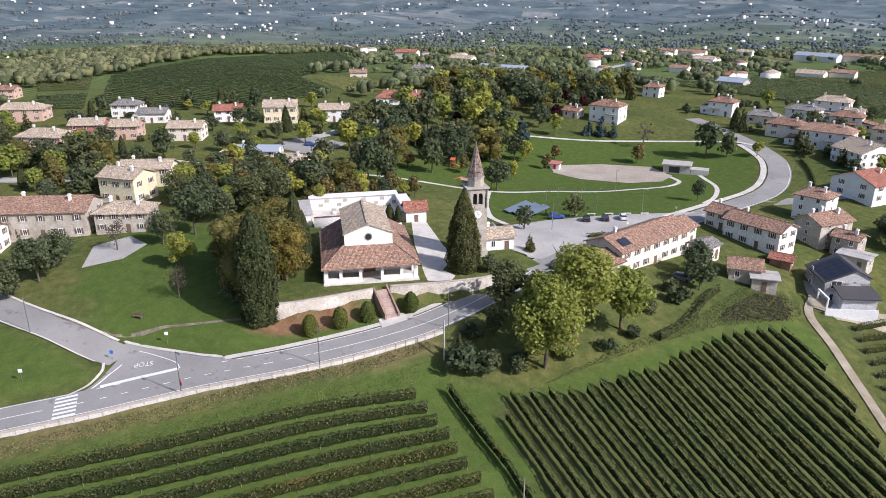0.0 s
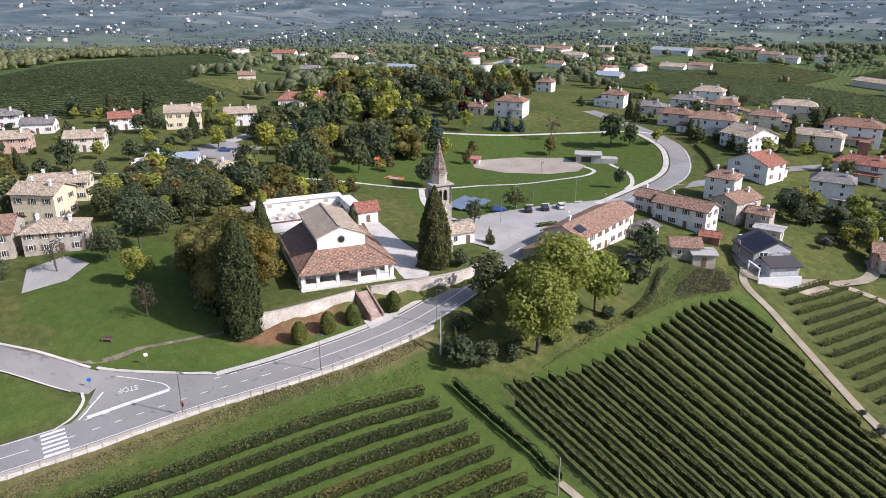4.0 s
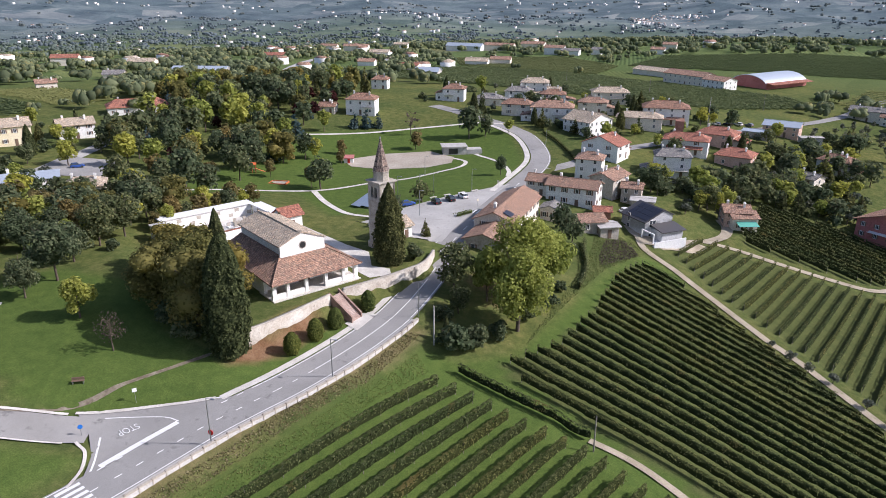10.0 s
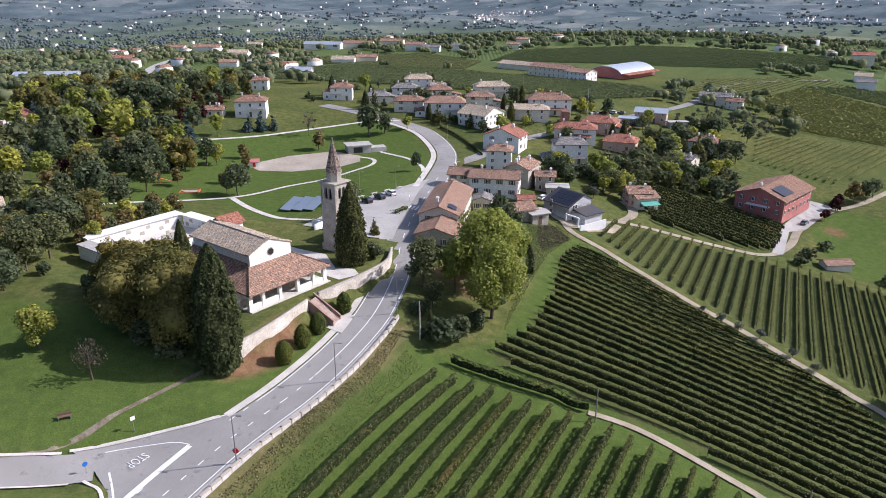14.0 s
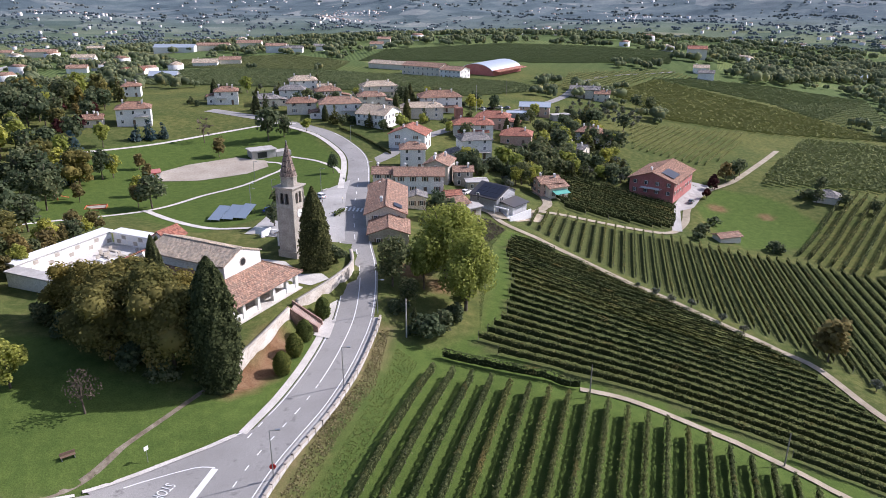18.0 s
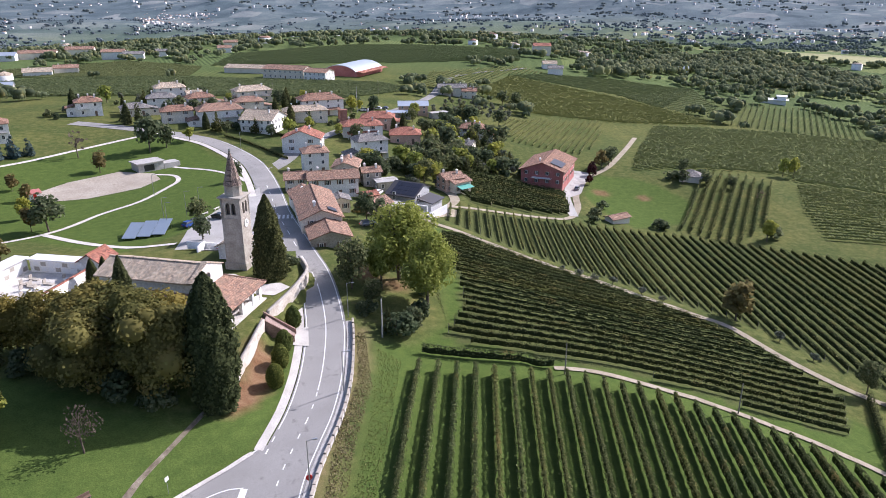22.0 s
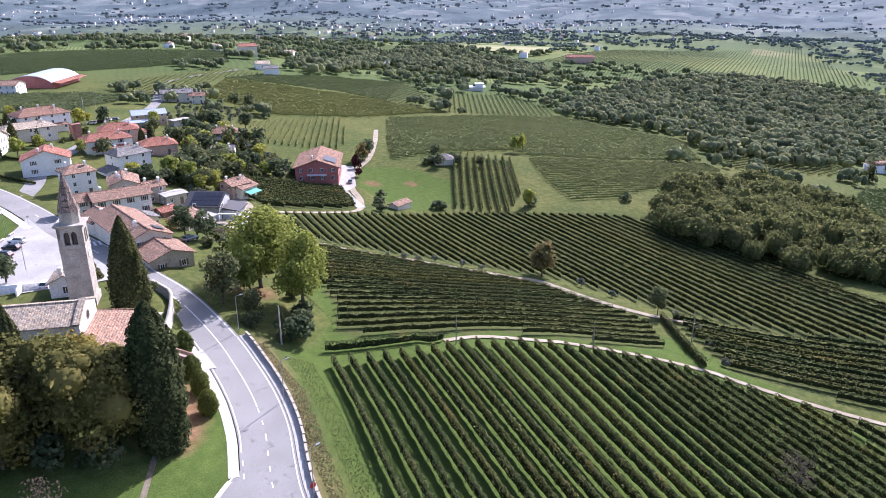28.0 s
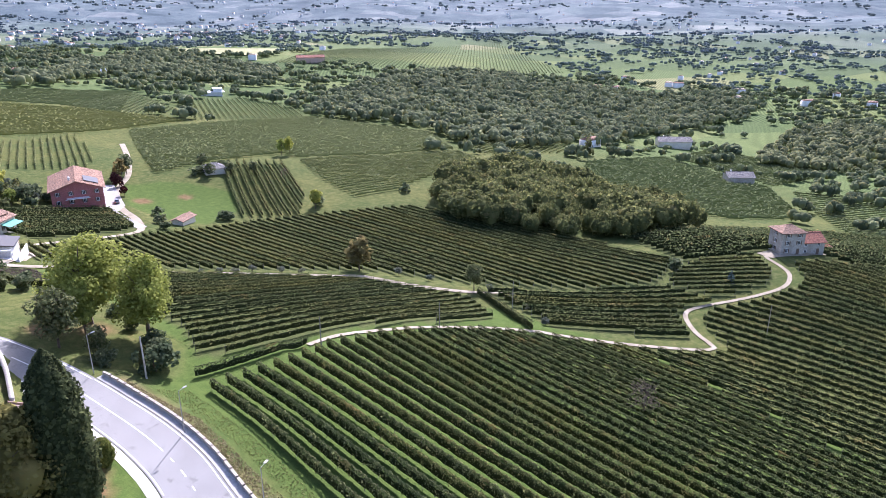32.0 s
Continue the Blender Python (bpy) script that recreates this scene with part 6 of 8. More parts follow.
for k in range(26):
    u, v = rt.uniform(0.14, 0.86), (k % 5 + 0.7) / 5.4
    x, y = -37 + 8 * u - 11 * v, -19.5 + 21.5 * u + 4.6 * v
    t = tagged(new("gravestone"), "low pale stone grave with an upright slab", "gravestone", "graves")
    t.matrix_world = pose(x, y, gz(x, y) + 0.1, 0, 0, 67)
    part("slab", box(-0.45, 0.45, -1.0, 1.0, -0.2, 0.3), M_WHITE if k % 2 else M_STONE, t)
    part("headstone", box(-0.4, 0.4, 0.85, 1.0, 0.3, 1.1), M_STONE, t)
# white boundary walls and monuments by the square
wall_run("yard_wall", [(-6, 13.5), (-10, 14.8), (-14, 16.2)], -2, 1.0, 0.3, M_PLASTER, "white yard wall beside the square")
wall_run("yard_wall", [(-10, 14.8), (-11.2, 11.5)], -2, 1.4, 0.3, M_PLASTER, "short white yard wall beside the square")

# ---------------- houses along the road ----------------
lh = house(14.3, 35.5, 24, 9.6, 5.8, 96, M_CREAM, M_TILE_OLD, 2.0, 0, 2, 7, 1, 1, "long pinkish house with a patched clay tile roof on the road", group="roadside houses", z=-3.2)
part("solar_panel", prism([(-10.5, -3.9, 6.45), (-7.7, -3.9, 6.45), (-7.7, -1.9, 7.3), (-10.5, -1.9, 7.3)], 0.08), M_PANEL, lh)
house(16.9, 18.7, 9.8, 9.0, 3.6, 96, M_OLDWALL, M_TILE_OLD, 1.5, 0, 1, 3, 1, 0, "lower stone annexe with a clay tile roof", group="roadside houses", z=-2.6)
house(11.2, 51.0, 8.0, 7.5, 4.4, 100, M_CREAM, M_TILE_OLD, 1.5, 0, 2, 2, 1, 1, "rear wing of a roadside house with clay tiles", group="roadside houses", z=-3.2)
house(20.5, 50.5, 5.0, 5.0, 3.4, 96, M_CREAM, M_TILE_GREY, 0.8, 0, 1, 2, 1, 0, "low annexe with a grey roof", group="roadside houses", z=-3.8)
house(19.3, 73.0, 14.6, 7.6, 5.8, 3, M_PLASTER, M_TILE_OLD, 1.6, 0, 2, 4, 1, 1, "white two-storey house with an orange clay tile roof", group="roadside houses", z=-5.6)
house(8.2, 74.0, 6.2, 6.4, 4.6, 3, M_CREAM, M_TILE_OLD, 1.4, 0, 2, 2, 1, 1, "small cream house with a clay tile roof", group="roadside houses", z=-4.4)
house(30.5, 51.5, 6.5, 6.0, 3.2, 40, M_OLDWALL, M_TILE_OLD, 1.2, 0, 1, 2, 0, 0, "ruined stone outbuilding with a broken tile roof", "outbuilding", "roadside houses", z=-5.6)
house(35.0, 52.0, 5.0, 4.5, 3.0, 40, M_OLDWALL, M_CONCRETE, 0.3, 0, 1, 1, 0, 0, "old outbuilding with a flat concrete roof", "outbuilding", "roadside houses", z=-6.6)
house(29.5, 67.5, 4.5, 4.0, 2.4, 20, M_BRICK, M_TILE_RED, 0.8, 0, 1, 1, 0, 0, "small shed with a dark red roof", "shed", "roadside houses", z=-6.9)
house(36.5, 86.5, 6.5, 5.0, 3.2, 10, M_OLDWALL, M_CONCRETE, 0.2, 0, 1, 2, 0, 0, "flat-roofed old store beside a house", "outbuilding", "roadside houses", z=-8.6)
# modern house
M_GREYWALL = two_scale("pale_grey_render", (0.5, 0.5, 0.5), (0.56, 0.56, 0.56), (0.6, 0.6, 0.6), 0.3, 3.0, 0.8, 0.1, 0.01)
M_SLATE = plain("dark_metal_roof", (0.07, 0.065, 0.065), 0.5)
mh = tagged(new("modern_house"), "modern grey house with a mono-pitch roof and roof panels", "house", "roadside houses")
mh.matrix_world = pose(41.6, 69.0, -9.6, 0, 0, -38)
part("wall", box(-5.0, 5.0, -4.5, 4.5, -1.5, 4.4), M_GREYWALL, mh)
part("gable_wall", prism([(-5.0, -4.5, 4.6), (5.0, -4.5, 4.6), (5.0, 1.5, 7.3), (-5.0, 1.5, 7.3)], 2.6), M_GREYWALL, mh)
part("rear_gable_wall", prism([(-5.0, 1.5, 7.3), (5.0, 1.5, 7.3), (5.0, 4.5, 5.8), (-5.0, 4.5, 5.8)], 2.6), M_GREYWALL, mh)
part("roof", prism([(-5.3, -4.9, 4.55), (5.3, -4.9, 4.55), (5.3, 1.5, 7.45), (-5.3, 1.5, 7.45)], 0.25), M_SLATE, mh, "dark metal roof")
part("rear_roof", prism([(-5.3, 1.5, 7.45), (5.3, 1.5, 7.45), (5.3, 4.9, 5.75), (-5.3, 4.9, 5.75)], 0.25), M_SLATE, mh, "dark metal roof")
for i in range(5):
    for j in range(3):
        x0, y0 = -3.6 + i * 1.7, -4.2 + j * 1.75
        z0, z1 = 4.55 + (y0 + 4.9) * 0.453 + 0.08, 4.55 + (y0 + 1.65 + 4.9) * 0.453 + 0.08
        part("roof_panel", prism([(x0, y0, z0), (x0 + 1.6, y0, z0), (x0 + 1.6, y0 + 1.65, z1), (x0, y0 + 1.65, z1)], 0.06), M_PANEL, mh)
for z in (0.2, 3.2):
    window(mh, -2, -4.52, z, 0, 0.8, 2.2, 0)
    window(mh, 5.02, -2.2, z, 90, 2.0, 1.6, 0)
part("wing", box(5.0, 9.5, -2.5, 4.5, -1.5, 2.9), M_GREYWALL, mh)
part("wing_roof", prism([(5.06, -3.0, 3.9), (10.2, -3.0, 3.0), (10.2, 5.0, 3.0), (5.06, 5.0, 3.9)], 0.25), M_SLATE, mh)
for x, y in ((5.2, -5.6), (9.9, -5.6)):
    part("terrace_post", box(x - 0.15, x + 0.15, y - 0.15, y + 0.15, -1.5, 2.7), M_WHITE, mh)
part("terrace_beam", box(5.0, 10.1, -5.8, -5.4, 2.7, 3.0), M_WHITE, mh)
part("terrace_floor", box(4.5, 11.5, -6.5, -2.5, -1.5, 0.1), M_WHITE, mh)
part("garden_wall", box(11.3, 11.6, -6.5, 4, -1.5, 1.2), M_WHITE, mh)
# small house with a green awning at the bend of the lane
vh = house(63.0, 101.5, 7.5, 7.0, 4.0, 30, M_CREAM, M_TILE_OLD, 1.3, 0, 1, 2, 1, 0, "small cream house with a green awning", group="roadside houses")
part("awning", prism([(-3, -6.5, 2.2), (3, -6.5, 2.2), (3, -3.4, 2.9), (-3, -3.4, 2.9)], 0.06), M_GREENTARP, vh, "pale green awning")
# large pink house
ph = house(108.5, 136.0, 25, 17, 6.2, 60, M_ROSE, M_TILE_BROWN, 3.0, 0, 2, 7, 1, 1, "large rose-red house with a broad gable roof and roof panels", group="lane houses", z=-20.6, over=1.0)
part("solar_panel", prism([(-10, -7.4, 6.95), (-2, -7.4, 6.95), (-2, -2.6, 8.65), (-10, -2.6, 8.65)], 0.1), M_PANEL, ph)
part("balcony", box(-14.6, -12.5, -4, 4, 2.9, 3.1), M_WHITE, ph)
for k in (-3.8, 3.8):
    part("balcony_post", box(-14.5, -14.2, k - 0.15, k + 0.15, -1.5, 5.8), M_ROSE, ph)
surface("yard", [(112, 118), (118, 122), (127, 140), (132, 150), (124, 152), (118, 138), (108, 117), (103, 93), (106, 92)], 0.1, M_PLAZA, "pale asphalt yard beside a pink house", "yard", 3)
house(121, 92.5, 8, 4.5, 2.2, 20, M_CREAM, M_TILE_OLD, 0.8, 0, 1, 1, 0, 0, "low shed with a pinkish roof beside the lawn", "shed", "lane houses", win=False)
house(173.5, 138, 9, 8, 2.6, -25, M_CREAM, M_TILE_GREY, 1.8, 4, 1, 2, 1, 0, "low hut with a grey hipped roof among trees", "hut", "lane houses", win=False)
# old stone house by the track
kh = house(215, -94.5, 8.0, 7.5, 7.8, -50, M_OLDWALL, M_TILE_OLD, 1.6, 3.5, 3, 2, 1, 0, "tall old stone house with a tile roof among vines", group="lane houses")
house(221.5, -99.5, 9, 8, 4.6, -50, M_OLDWALL, M_TILE_RED, 2.0, 0, 2, 2, 0, 0, "lower stone wing with a dark red tile roof", group="lane houses")
house(231, -103, 9, 3, 0.8, -40, M_BRICK, M_TILE_RED, 0.5, 0, 1, 1, 0, 0, "low store with a red tile roof", "shed", "lane houses", win=False)
surface("yard", [(205, -92), (214, -101), (226, -108), (230, -104), (214, -91), (207, -87)], 0.12, M_GRAVEL, "pale gravel yard by an old stone house", "yard", 2)
# houses with metal roofs and concrete walls up the street
r1 = house(65, 232, 15, 10, 4.8, -6, M_PINK, M_ZINC, 1.6, 0, 2, 4, 0, 0, "modern house with a pale blue metal roof", group="village houses")
house(56, 216, 11, 7, 3.0, -6, M_CONCRETE, M_ZINC, 0.5, 0, 1, 3, 0, 0, "low building with a pale metal roof")
house(77, 225, 9, 4, 3.4, 24, M_CONCRETE, M_CONCRETE, 0.15, 0, 1, 2, 0, 0, "pale concrete outbuilding with a flat top", win=False)
house(27, 191, 3.4, 3.4, 6.5, 14, M_BRICK, M_BRICK, 0.2, 0, 1, 1, 0, 0, "narrow square brick tower in the village", "brick_tower", "", win=False, over=0.1)
bh = house(-110, -8, 15, 9, 4.2, 55, M_PLASTER, M_ZINC, 1.0, 0, 2, 4, 1, 1, "white house with a pale blue metal roof", group="western houses")
part("garage", box(-12, -7.5, -4, 4, -1, 3), M_CREAM, bh)
surface("car_park", [(-128, 2), (-138, 22), (-122, 30), (-108, 12)], 0.15, M_ASPHALT, "dark asphalt car park behind a white house", "car park", 4)
strip("lane", spline([(-152, 60), (-140, 34), (-124, 2), (-108, -28), (-116, -60), (-140, -90)]), -2.5, 2.5, 0.12, M_PLAZA, "pale lane between the western houses", "road")
surface("farm_yard", [(-52, -66), (-41, -70), (-40, -62), (-45, -56), (-53, -58)], 0.12, M_PLAZA, "worn concrete yard by an old farmhouse", "yard", 2)
# greenhouse and farm halls
gh = house(-309, 248, 38, 14, 3.5, 25, M_CONCRETE, M_ZINC, 2.0, 0, 1, 1, 0, 0, "long greenhouse with a grey metal roof", "greenhouse", "outlying houses", win=False)
house(-215, 370, 22, 12, 3.6, 12, M_CREAM, M_TILE_RED, 1.6, 0, 1, 3, 0, 0, "low building with an orange tile roof", group="outlying houses", win=False)
house(-170, 325, 17, 11, 3.2, 12, M_CONCRETE, M_ZINC, 2.2, 0, 1, 1, 0, 0, "grey shed with a curved metal roof", "shed", "outlying houses", win=False)
house(-35, 437, 34, 14, 4.0, -26, M_CREAM, M_TILE_PALE, 2.0, 0, 1, 1, 0, 0, "long low winery hall with a pale pink roof", "hall", "winery", win=False)
house(-4, 394, 33, 14, 6.5, -30, M_CREAM, M_TILE_OLD, 2.4, 0, 2, 8, 0, 0, "two-storey cream winery building with a pink tile roof", group="winery")
house(18, 375, 17, 13, 6.0, -30, M_PLASTER, M_TILE_OLD, 2.0, 0, 2, 5, 0, 0, "white winery building with a pink tile roof", group="winery")
hall = tagged(new("hall"), "large dark red hall with a pale grey arched roof", "hall", "winery")
hall.matrix_world = pose(44, 418, gz(44, 418), 0, 0, 60)
part("wall", box(-22, 22, -14, 14, -2, 3.8), M_ROSE, hall)
bm = bmesh.new()
NA = 14
prv = None
for k in range(NA + 1):
    a = math.pi * (0.16 + 0.68 * k / NA)
    y, z = -math.cos(a) * 15.6, 3.5 + (math.sin(a) - math.sin(0.16 * math.pi)) * 9
    cur = [bm.verts.new((x, y, zz)) for x, zz in ((-22.5, z), (22.5, z), (22.5, z - 0.4), (-22.5, z - 0.4))]
    if prv:
        for i in range(4):
            bm.faces.new([prv[i], prv[(i + 1) % 4], cur[(i + 1) % 4], cur[i]])
    prv = cur
part("arched_roof", bm, M_ZINC, hall, "pale grey arched metal roof")
for s in (-1, 1):
    bm = bmesh.new()
    vv = []
    for k in range(NA + 1):
        a = math.pi * (0.16 + 0.68 * k / NA)
        vv.append(bm.verts.new((s * 21.9, -math.cos(a) * 15.3, 3.3 + (math.sin(a) - math.sin(0.16 * math.pi)) * 9)))
    bm.faces.new(vv)
    part("end_wall", bm, M_ROSE, hall)
    part("side_awning", prism([(-22, s * 14, 3.9), (22, s * 14, 3.9), (22, s * 19, 3.1), (-22, s * 19, 3.1)], 0.2), M_TILE_RED, hall)
# villa and far farm buildings on the opposite slope
vl = tagged(new("white_villa"), "white flat-roofed modern villa on the far slope", "house", "outlying houses")
vl.matrix_world = pose(375, 381, gz(375, 381), 0, 0, -35)
for b in ((-9, 3, -5, 5, -1, 3.2), (3, 10, -4, 4, -1, 5.8), (-9, 12, -6, 6, 3.0, 3.3), (2.5, 10.5, -4.5, 4.5, 5.8, 6.1)):
    part("block", box(*b), M_WHITE, vl)
# park pavilion, kiosk
pv = tagged(new("pavilion"), "low grey concrete pavilion with a flat roof", "pavilion")
pv.matrix_world = pose(-43, 121, gz(-43, 121), 0, 0, 35)
part("wall", box(-6, 3, -3, 3, -1, 2.8), M_CONCRETE, pv)
part("flat_roof", box(-6.6, 3.4, -3.6, 3.6, 2.8, 3.15), M_CONCRETE, pv)
part("ramp_wall", box(3.2, 9, -3, 1.5, -1, 1.8), M_CONCRETE, pv)
# flat near-black plate: an opening's inner shade given as colour
part("opening", box(-4, -0.5, -3.06, -2.9, 0.2, 2.3), M_DARK, pv)
ks = tagged(new("kiosk"), "small white kiosk with a dark red roof", "kiosk")
ks.matrix_world = pose(-70.2, 86.6, gz(-70.2, 86.6), 0, 0, 30)
part("wall", box(-1.6, 1.6, -1.2, 1.2, -0.5, 2.0), M_WHITE, ks)
part("roof", prism([(-2, -1.6, 2.0), (2, -1.6, 2.0), (2, 1.6, 2.6), (-2, 1.6, 2.6)], 0.2), M_ROSE, ks)
part("door", box(-0.4, 0.5, -1.26, -1.18, -0.3, 1.8), M_RED, ks)
# playground pieces on the park lawn
M_PLAY = plain("orange_play_paint", (0.55, 0.14, 0.05), 0.5)
sl = tagged(new("slide"), "orange playground slide with a small tower on the park lawn", "slide")
sl.matrix_world = pose(-83.5, 51.5, gz(-83.5, 51.5), 0, 0, 40)
for x in (-0.6, 0.6):
    for y in (-0.6, 0.6):
        part("post", box(x - 0.07, x + 0.07, y - 0.07, y + 0.07, -0.3, 3.0), M_PLAY, sl)
part("platform", box(-0.7, 0.7, -0.7, 0.7, 1.35, 1.45), M_SHUTTER, sl)
part("roof", prism([(-0.9, -0.9, 2.9), (0.9, -0.9, 2.9), (0.9, 0.9, 3.4), (-0.9, 0.9, 3.4)], 0.1), M_PLAY, sl)
part("chute", prism([(0.7, -0.35, 1.45), (3.6, -0.35, 0.25), (3.6, 0.35, 0.25), (0.7, 0.35, 1.45)], 0.08), M_PLAY, sl)
sp = tagged(new("sandpit"), "low orange-edged playground sandpit on the lawn", "sandpit")
sp.matrix_world = pose(-68.9, 46.5, gz(-68.9, 46.5), 0, 0, 20)
part("sand", box(-2.6, 2.6, -1.8, 1.8, -0.3, 0.12), M_SAND, sp)
for a, b, c, d in ((-2.8, 2.8, -2.0, -1.8), (-2.8, 2.8, 1.8, 2.0), (-2.8, -2.6, -1.8, 1.8), (2.6, 2.8, -1.8, 1.8)):
    part("edging", box(a, b, c, d, -0.3, 0.35), M_PLAY, sp)
# tilted panel rows beside the park path
for k in range(3):
    pn = tagged(new("panel_canopy"), "tilted blue-grey panel canopy on posts beside the lawn", "canopy", "panel canopies")
    pn.matrix_world = pose(-30.5 + k * 3.4, 37.5 + k * 0.3, gz(-30 + k * 3, 38), 0, 0, -8)
    part("panel", prism([(-1.6, -3.5, 0.7), (1.6, -3.5, 0.7), (1.6, 3.5, 2.5), (-1.6, 3.5, 2.5)], 0.08), M_BLUETARP, pn)
    for x in (-1.3, 1.3):
        part("post", box(x - 0.05, x + 0.05, 2.6, 2.7, -0.4, 2.2), M_METAL, pn)
        part("short_post", box(x - 0.05, x + 0.05, -2.7, -2.6, -0.4, 0.85), M_METAL, pn)
# ---------------- road furniture ----------------
WALLR = cut(MAIN, -128, -19.5)
tan = np.gradient(WALLR, axis=0)
tan /= np.linalg.norm(tan, axis=1)[:, None]
nrm = np.stack([tan[:, 1], -tan[:, 0]], 1)
WL = WALLR + nrm * 5.0
wz = zof(WALLR, MAIN, PROF_MAIN)
rw = wall_run("road_wall", WL, wz - 2.2, wz + 0.62, 0.3, M_CONCRETE, "low pale concrete parapet wall along the road")
strip("walkway", WALLR, 3.75, 4.8, 0.1, M_CONCRETE, "narrow raised concrete walkway beside the parapet", "pavement", zline=wz)
Lw = np.concatenate([[0], np.cumsum(np.hypot(*np.diff(WL, axis=0).T))])
bm = box(-0.93, 0.93, -0.19, 0.19, 0.5, 0.74)
add_box(bm, -0.93, -0.78, -0.21, 0.21, -1.2, 0.74)
PANEL = bpy.data.meshes.new("coping_stone")
bm.to_mesh(PANEL)
bm.free()
PANEL.materials.append(M_OLDWALL)
k = 1.0
while k < Lw[-1] - 1:
    x, y, z = np.interp(k, Lw, WL[:, 0]), np.interp(k, Lw, WL[:, 1]), np.interp(k, Lw, wz)
    i = min(len(tan) - 1, int(np.searchsorted(Lw, k)))
    o = new("coping_stone", PANEL)
    o.parent = rw
    o.matrix_local = pose(x, y, z, 0, 0, math.degrees(math.atan2(tan[i, 1], tan[i, 0])))
    k += 1.92


def paint(line, o0, o1, prof, name="road_line", lift=0.045, label="white painted road line"):
    z = zof(line, MAIN, prof) if prof is PROF_MAIN else zof(line, SIDE, prof)
    return strip(name, line, o0, o1, lift, M_PAINT, label, "road marking", "", zline=z)


fine = spline(MAIN[::3], 0.5)
fz = np.interp(np.linspace(0, 1, len(fine)), np.linspace(0, 1, len(MAIN)), PROF_MAIN)


def fine_cut(y0, y1):
    return fine[(fine[:, 1] >= y0) & (fine[:, 1] <= y1)]


def mark(y0, y1, off, half=0.09, lift=0.05):
    ln_ = fine_cut(y0, y1)
    if len(ln_) > 2:
        strip("road_line", ln_, off - half, off + half, lift, M_PAINT, "white painted road line", "road marking", "", zline=zof(ln_, MAIN, PROF_MAIN))


mark(-130, -20, 3.35)
mark(-20, 150, 3.25)
mark(-52, 66, -3.3)
mark(-130, -78.5, -3.3)
mark(-42, -5, 0.1)
for k in range(12):
    mark(-78 + k * 3.1, -76.4 + k * 3.1, 0.1)
for k in range(9):
    mark(-75 + k * 2.6, -73.7 + k * 2.6, -3.2, 0.1, 0.06)
for k in range(10):
    mark(-4 + k * 9, 0 + k * 9, 0.0)
mark(-130, -82, 0.0)


def quad_mark(pts, lift, label):
    v = []
    for x, y in pts:
        v.append((x, y, gz(x, y) + lift))
    me = mesh_np("road_marking", np.array(v), np.arange(len(pts))[None], [M_PAINT])
    tagged(new("road_marking", me), label, "road marking")


# zebra crossing stripes, stop line and lettering
for k in range(6):
    i = int(np.argmin(np.abs(fine[:, 1] + 79)))
    c = fine[i]
    t = fine[i + 2] - fine[i - 2]
    t /= np.linalg.norm(t)
    n_ = np.array([t[1], -t[0]])
    o = -2.9 + k * 1.12
    a = c + n_ * o
    q = np.array([a - t * 1.6, a + t * 1.6, a + t * 1.6 + n_ * 0.6, a - t * 1.6 + n_ * 0.6])
    zc = zof(q, MAIN, PROF_MAIN) + 0.05
    me = mesh_np("zebra_stripe", np.column_stack([q, zc]), [[0, 3, 2, 1]], [M_PAINT])
    tagged(new("zebra_stripe", me), "white painted zebra crossing stripe", "road marking", "zebra crossing")
for k in range(6):
    c = np.array([5.2, 41.0])
    a = c + np.array([-3 + k * 1.1, -0.2 * k])
    zc = gz(*a) + 0.2
    me = mesh_np("zebra_stripe", [(a[0], a[1] - 1.6, zc), (a[0] + 0.55, a[1] - 1.6, zc), (a[0] + 0.55, a[1] + 1.6, zc), (a[0], a[1] + 1.6, zc)], [[0, 1, 2, 3]], [M_PAINT])
    tagged(new("zebra_stripe", me), "white painted zebra crossing stripe by the square", "road marking", "upper zebra crossing")


def flat_band(pts, half, z, name="stop_line", label="broad white painted stop line"):
    p = np.array(pts, float)
    tn = np.gradient(p, axis=0)
    tn /= np.linalg.norm(tn, axis=1)[:, None]
    nn = np.stack([tn[:, 1], -tn[:, 0]], 1) * half
    zz = ground_z(p[:, 0], p[:, 1]) + z
    v = np.vstack([np.column_stack([p - nn, zz]), np.column_stack([p + nn, zz])])
    m = len(p)
    i = np.arange(m - 1)
    tagged(new(name, mesh_np(name, v, np.stack([i, i + m, i + m + 1, i + 1], 1), [M_PAINT])), label, "road marking")


flat_band(spline([(2.6, -73.8), (3.3, -68), (4.3, -62)], 0.7), 0.45, 0.075)
flat_band(spline([(4.2, -61.8), (1.5, -62.0), (-3.5, -64.5), (-6, -66.2)], 0.7), 0.1, 0.075, "road_line", "thin white painted edge line")
flat_band(spline([(2.4, -75), (0.4, -72.6), (-2.6, -69.6)], 0.7), 0.14, 0.075, "road_line", "white painted kerb line")
flat_band(spline([(-8.6, -66.0), (-3.5, -61.9), (1.5, -58), (5.6, -54.4)], 0.7), 0.12, 0.075, "road_line", "thin white painted edge line")
tx = bpy.data.curves.new("stop_lettering", "FONT")
tx.body = "STOP"
tx.size = 2.0
tx.extrude = 0.005
tx.materials.append(M_PAINT)
to = tagged(new("stop_lettering", tx), "white painted lettering on the asphalt", "road marking")
ztx = max(gz(-0.6, -66.5), gz(-1.5, -68), gz(0.5, -65)) + 0.08
to.matrix_world = Matrix.Translation((-0.9, -64.9, ztx)) @ Matrix.Rotation(radians(-106), 4, "Z") @ Matrix.Diagonal((0.62, 1.1, 1, 1))


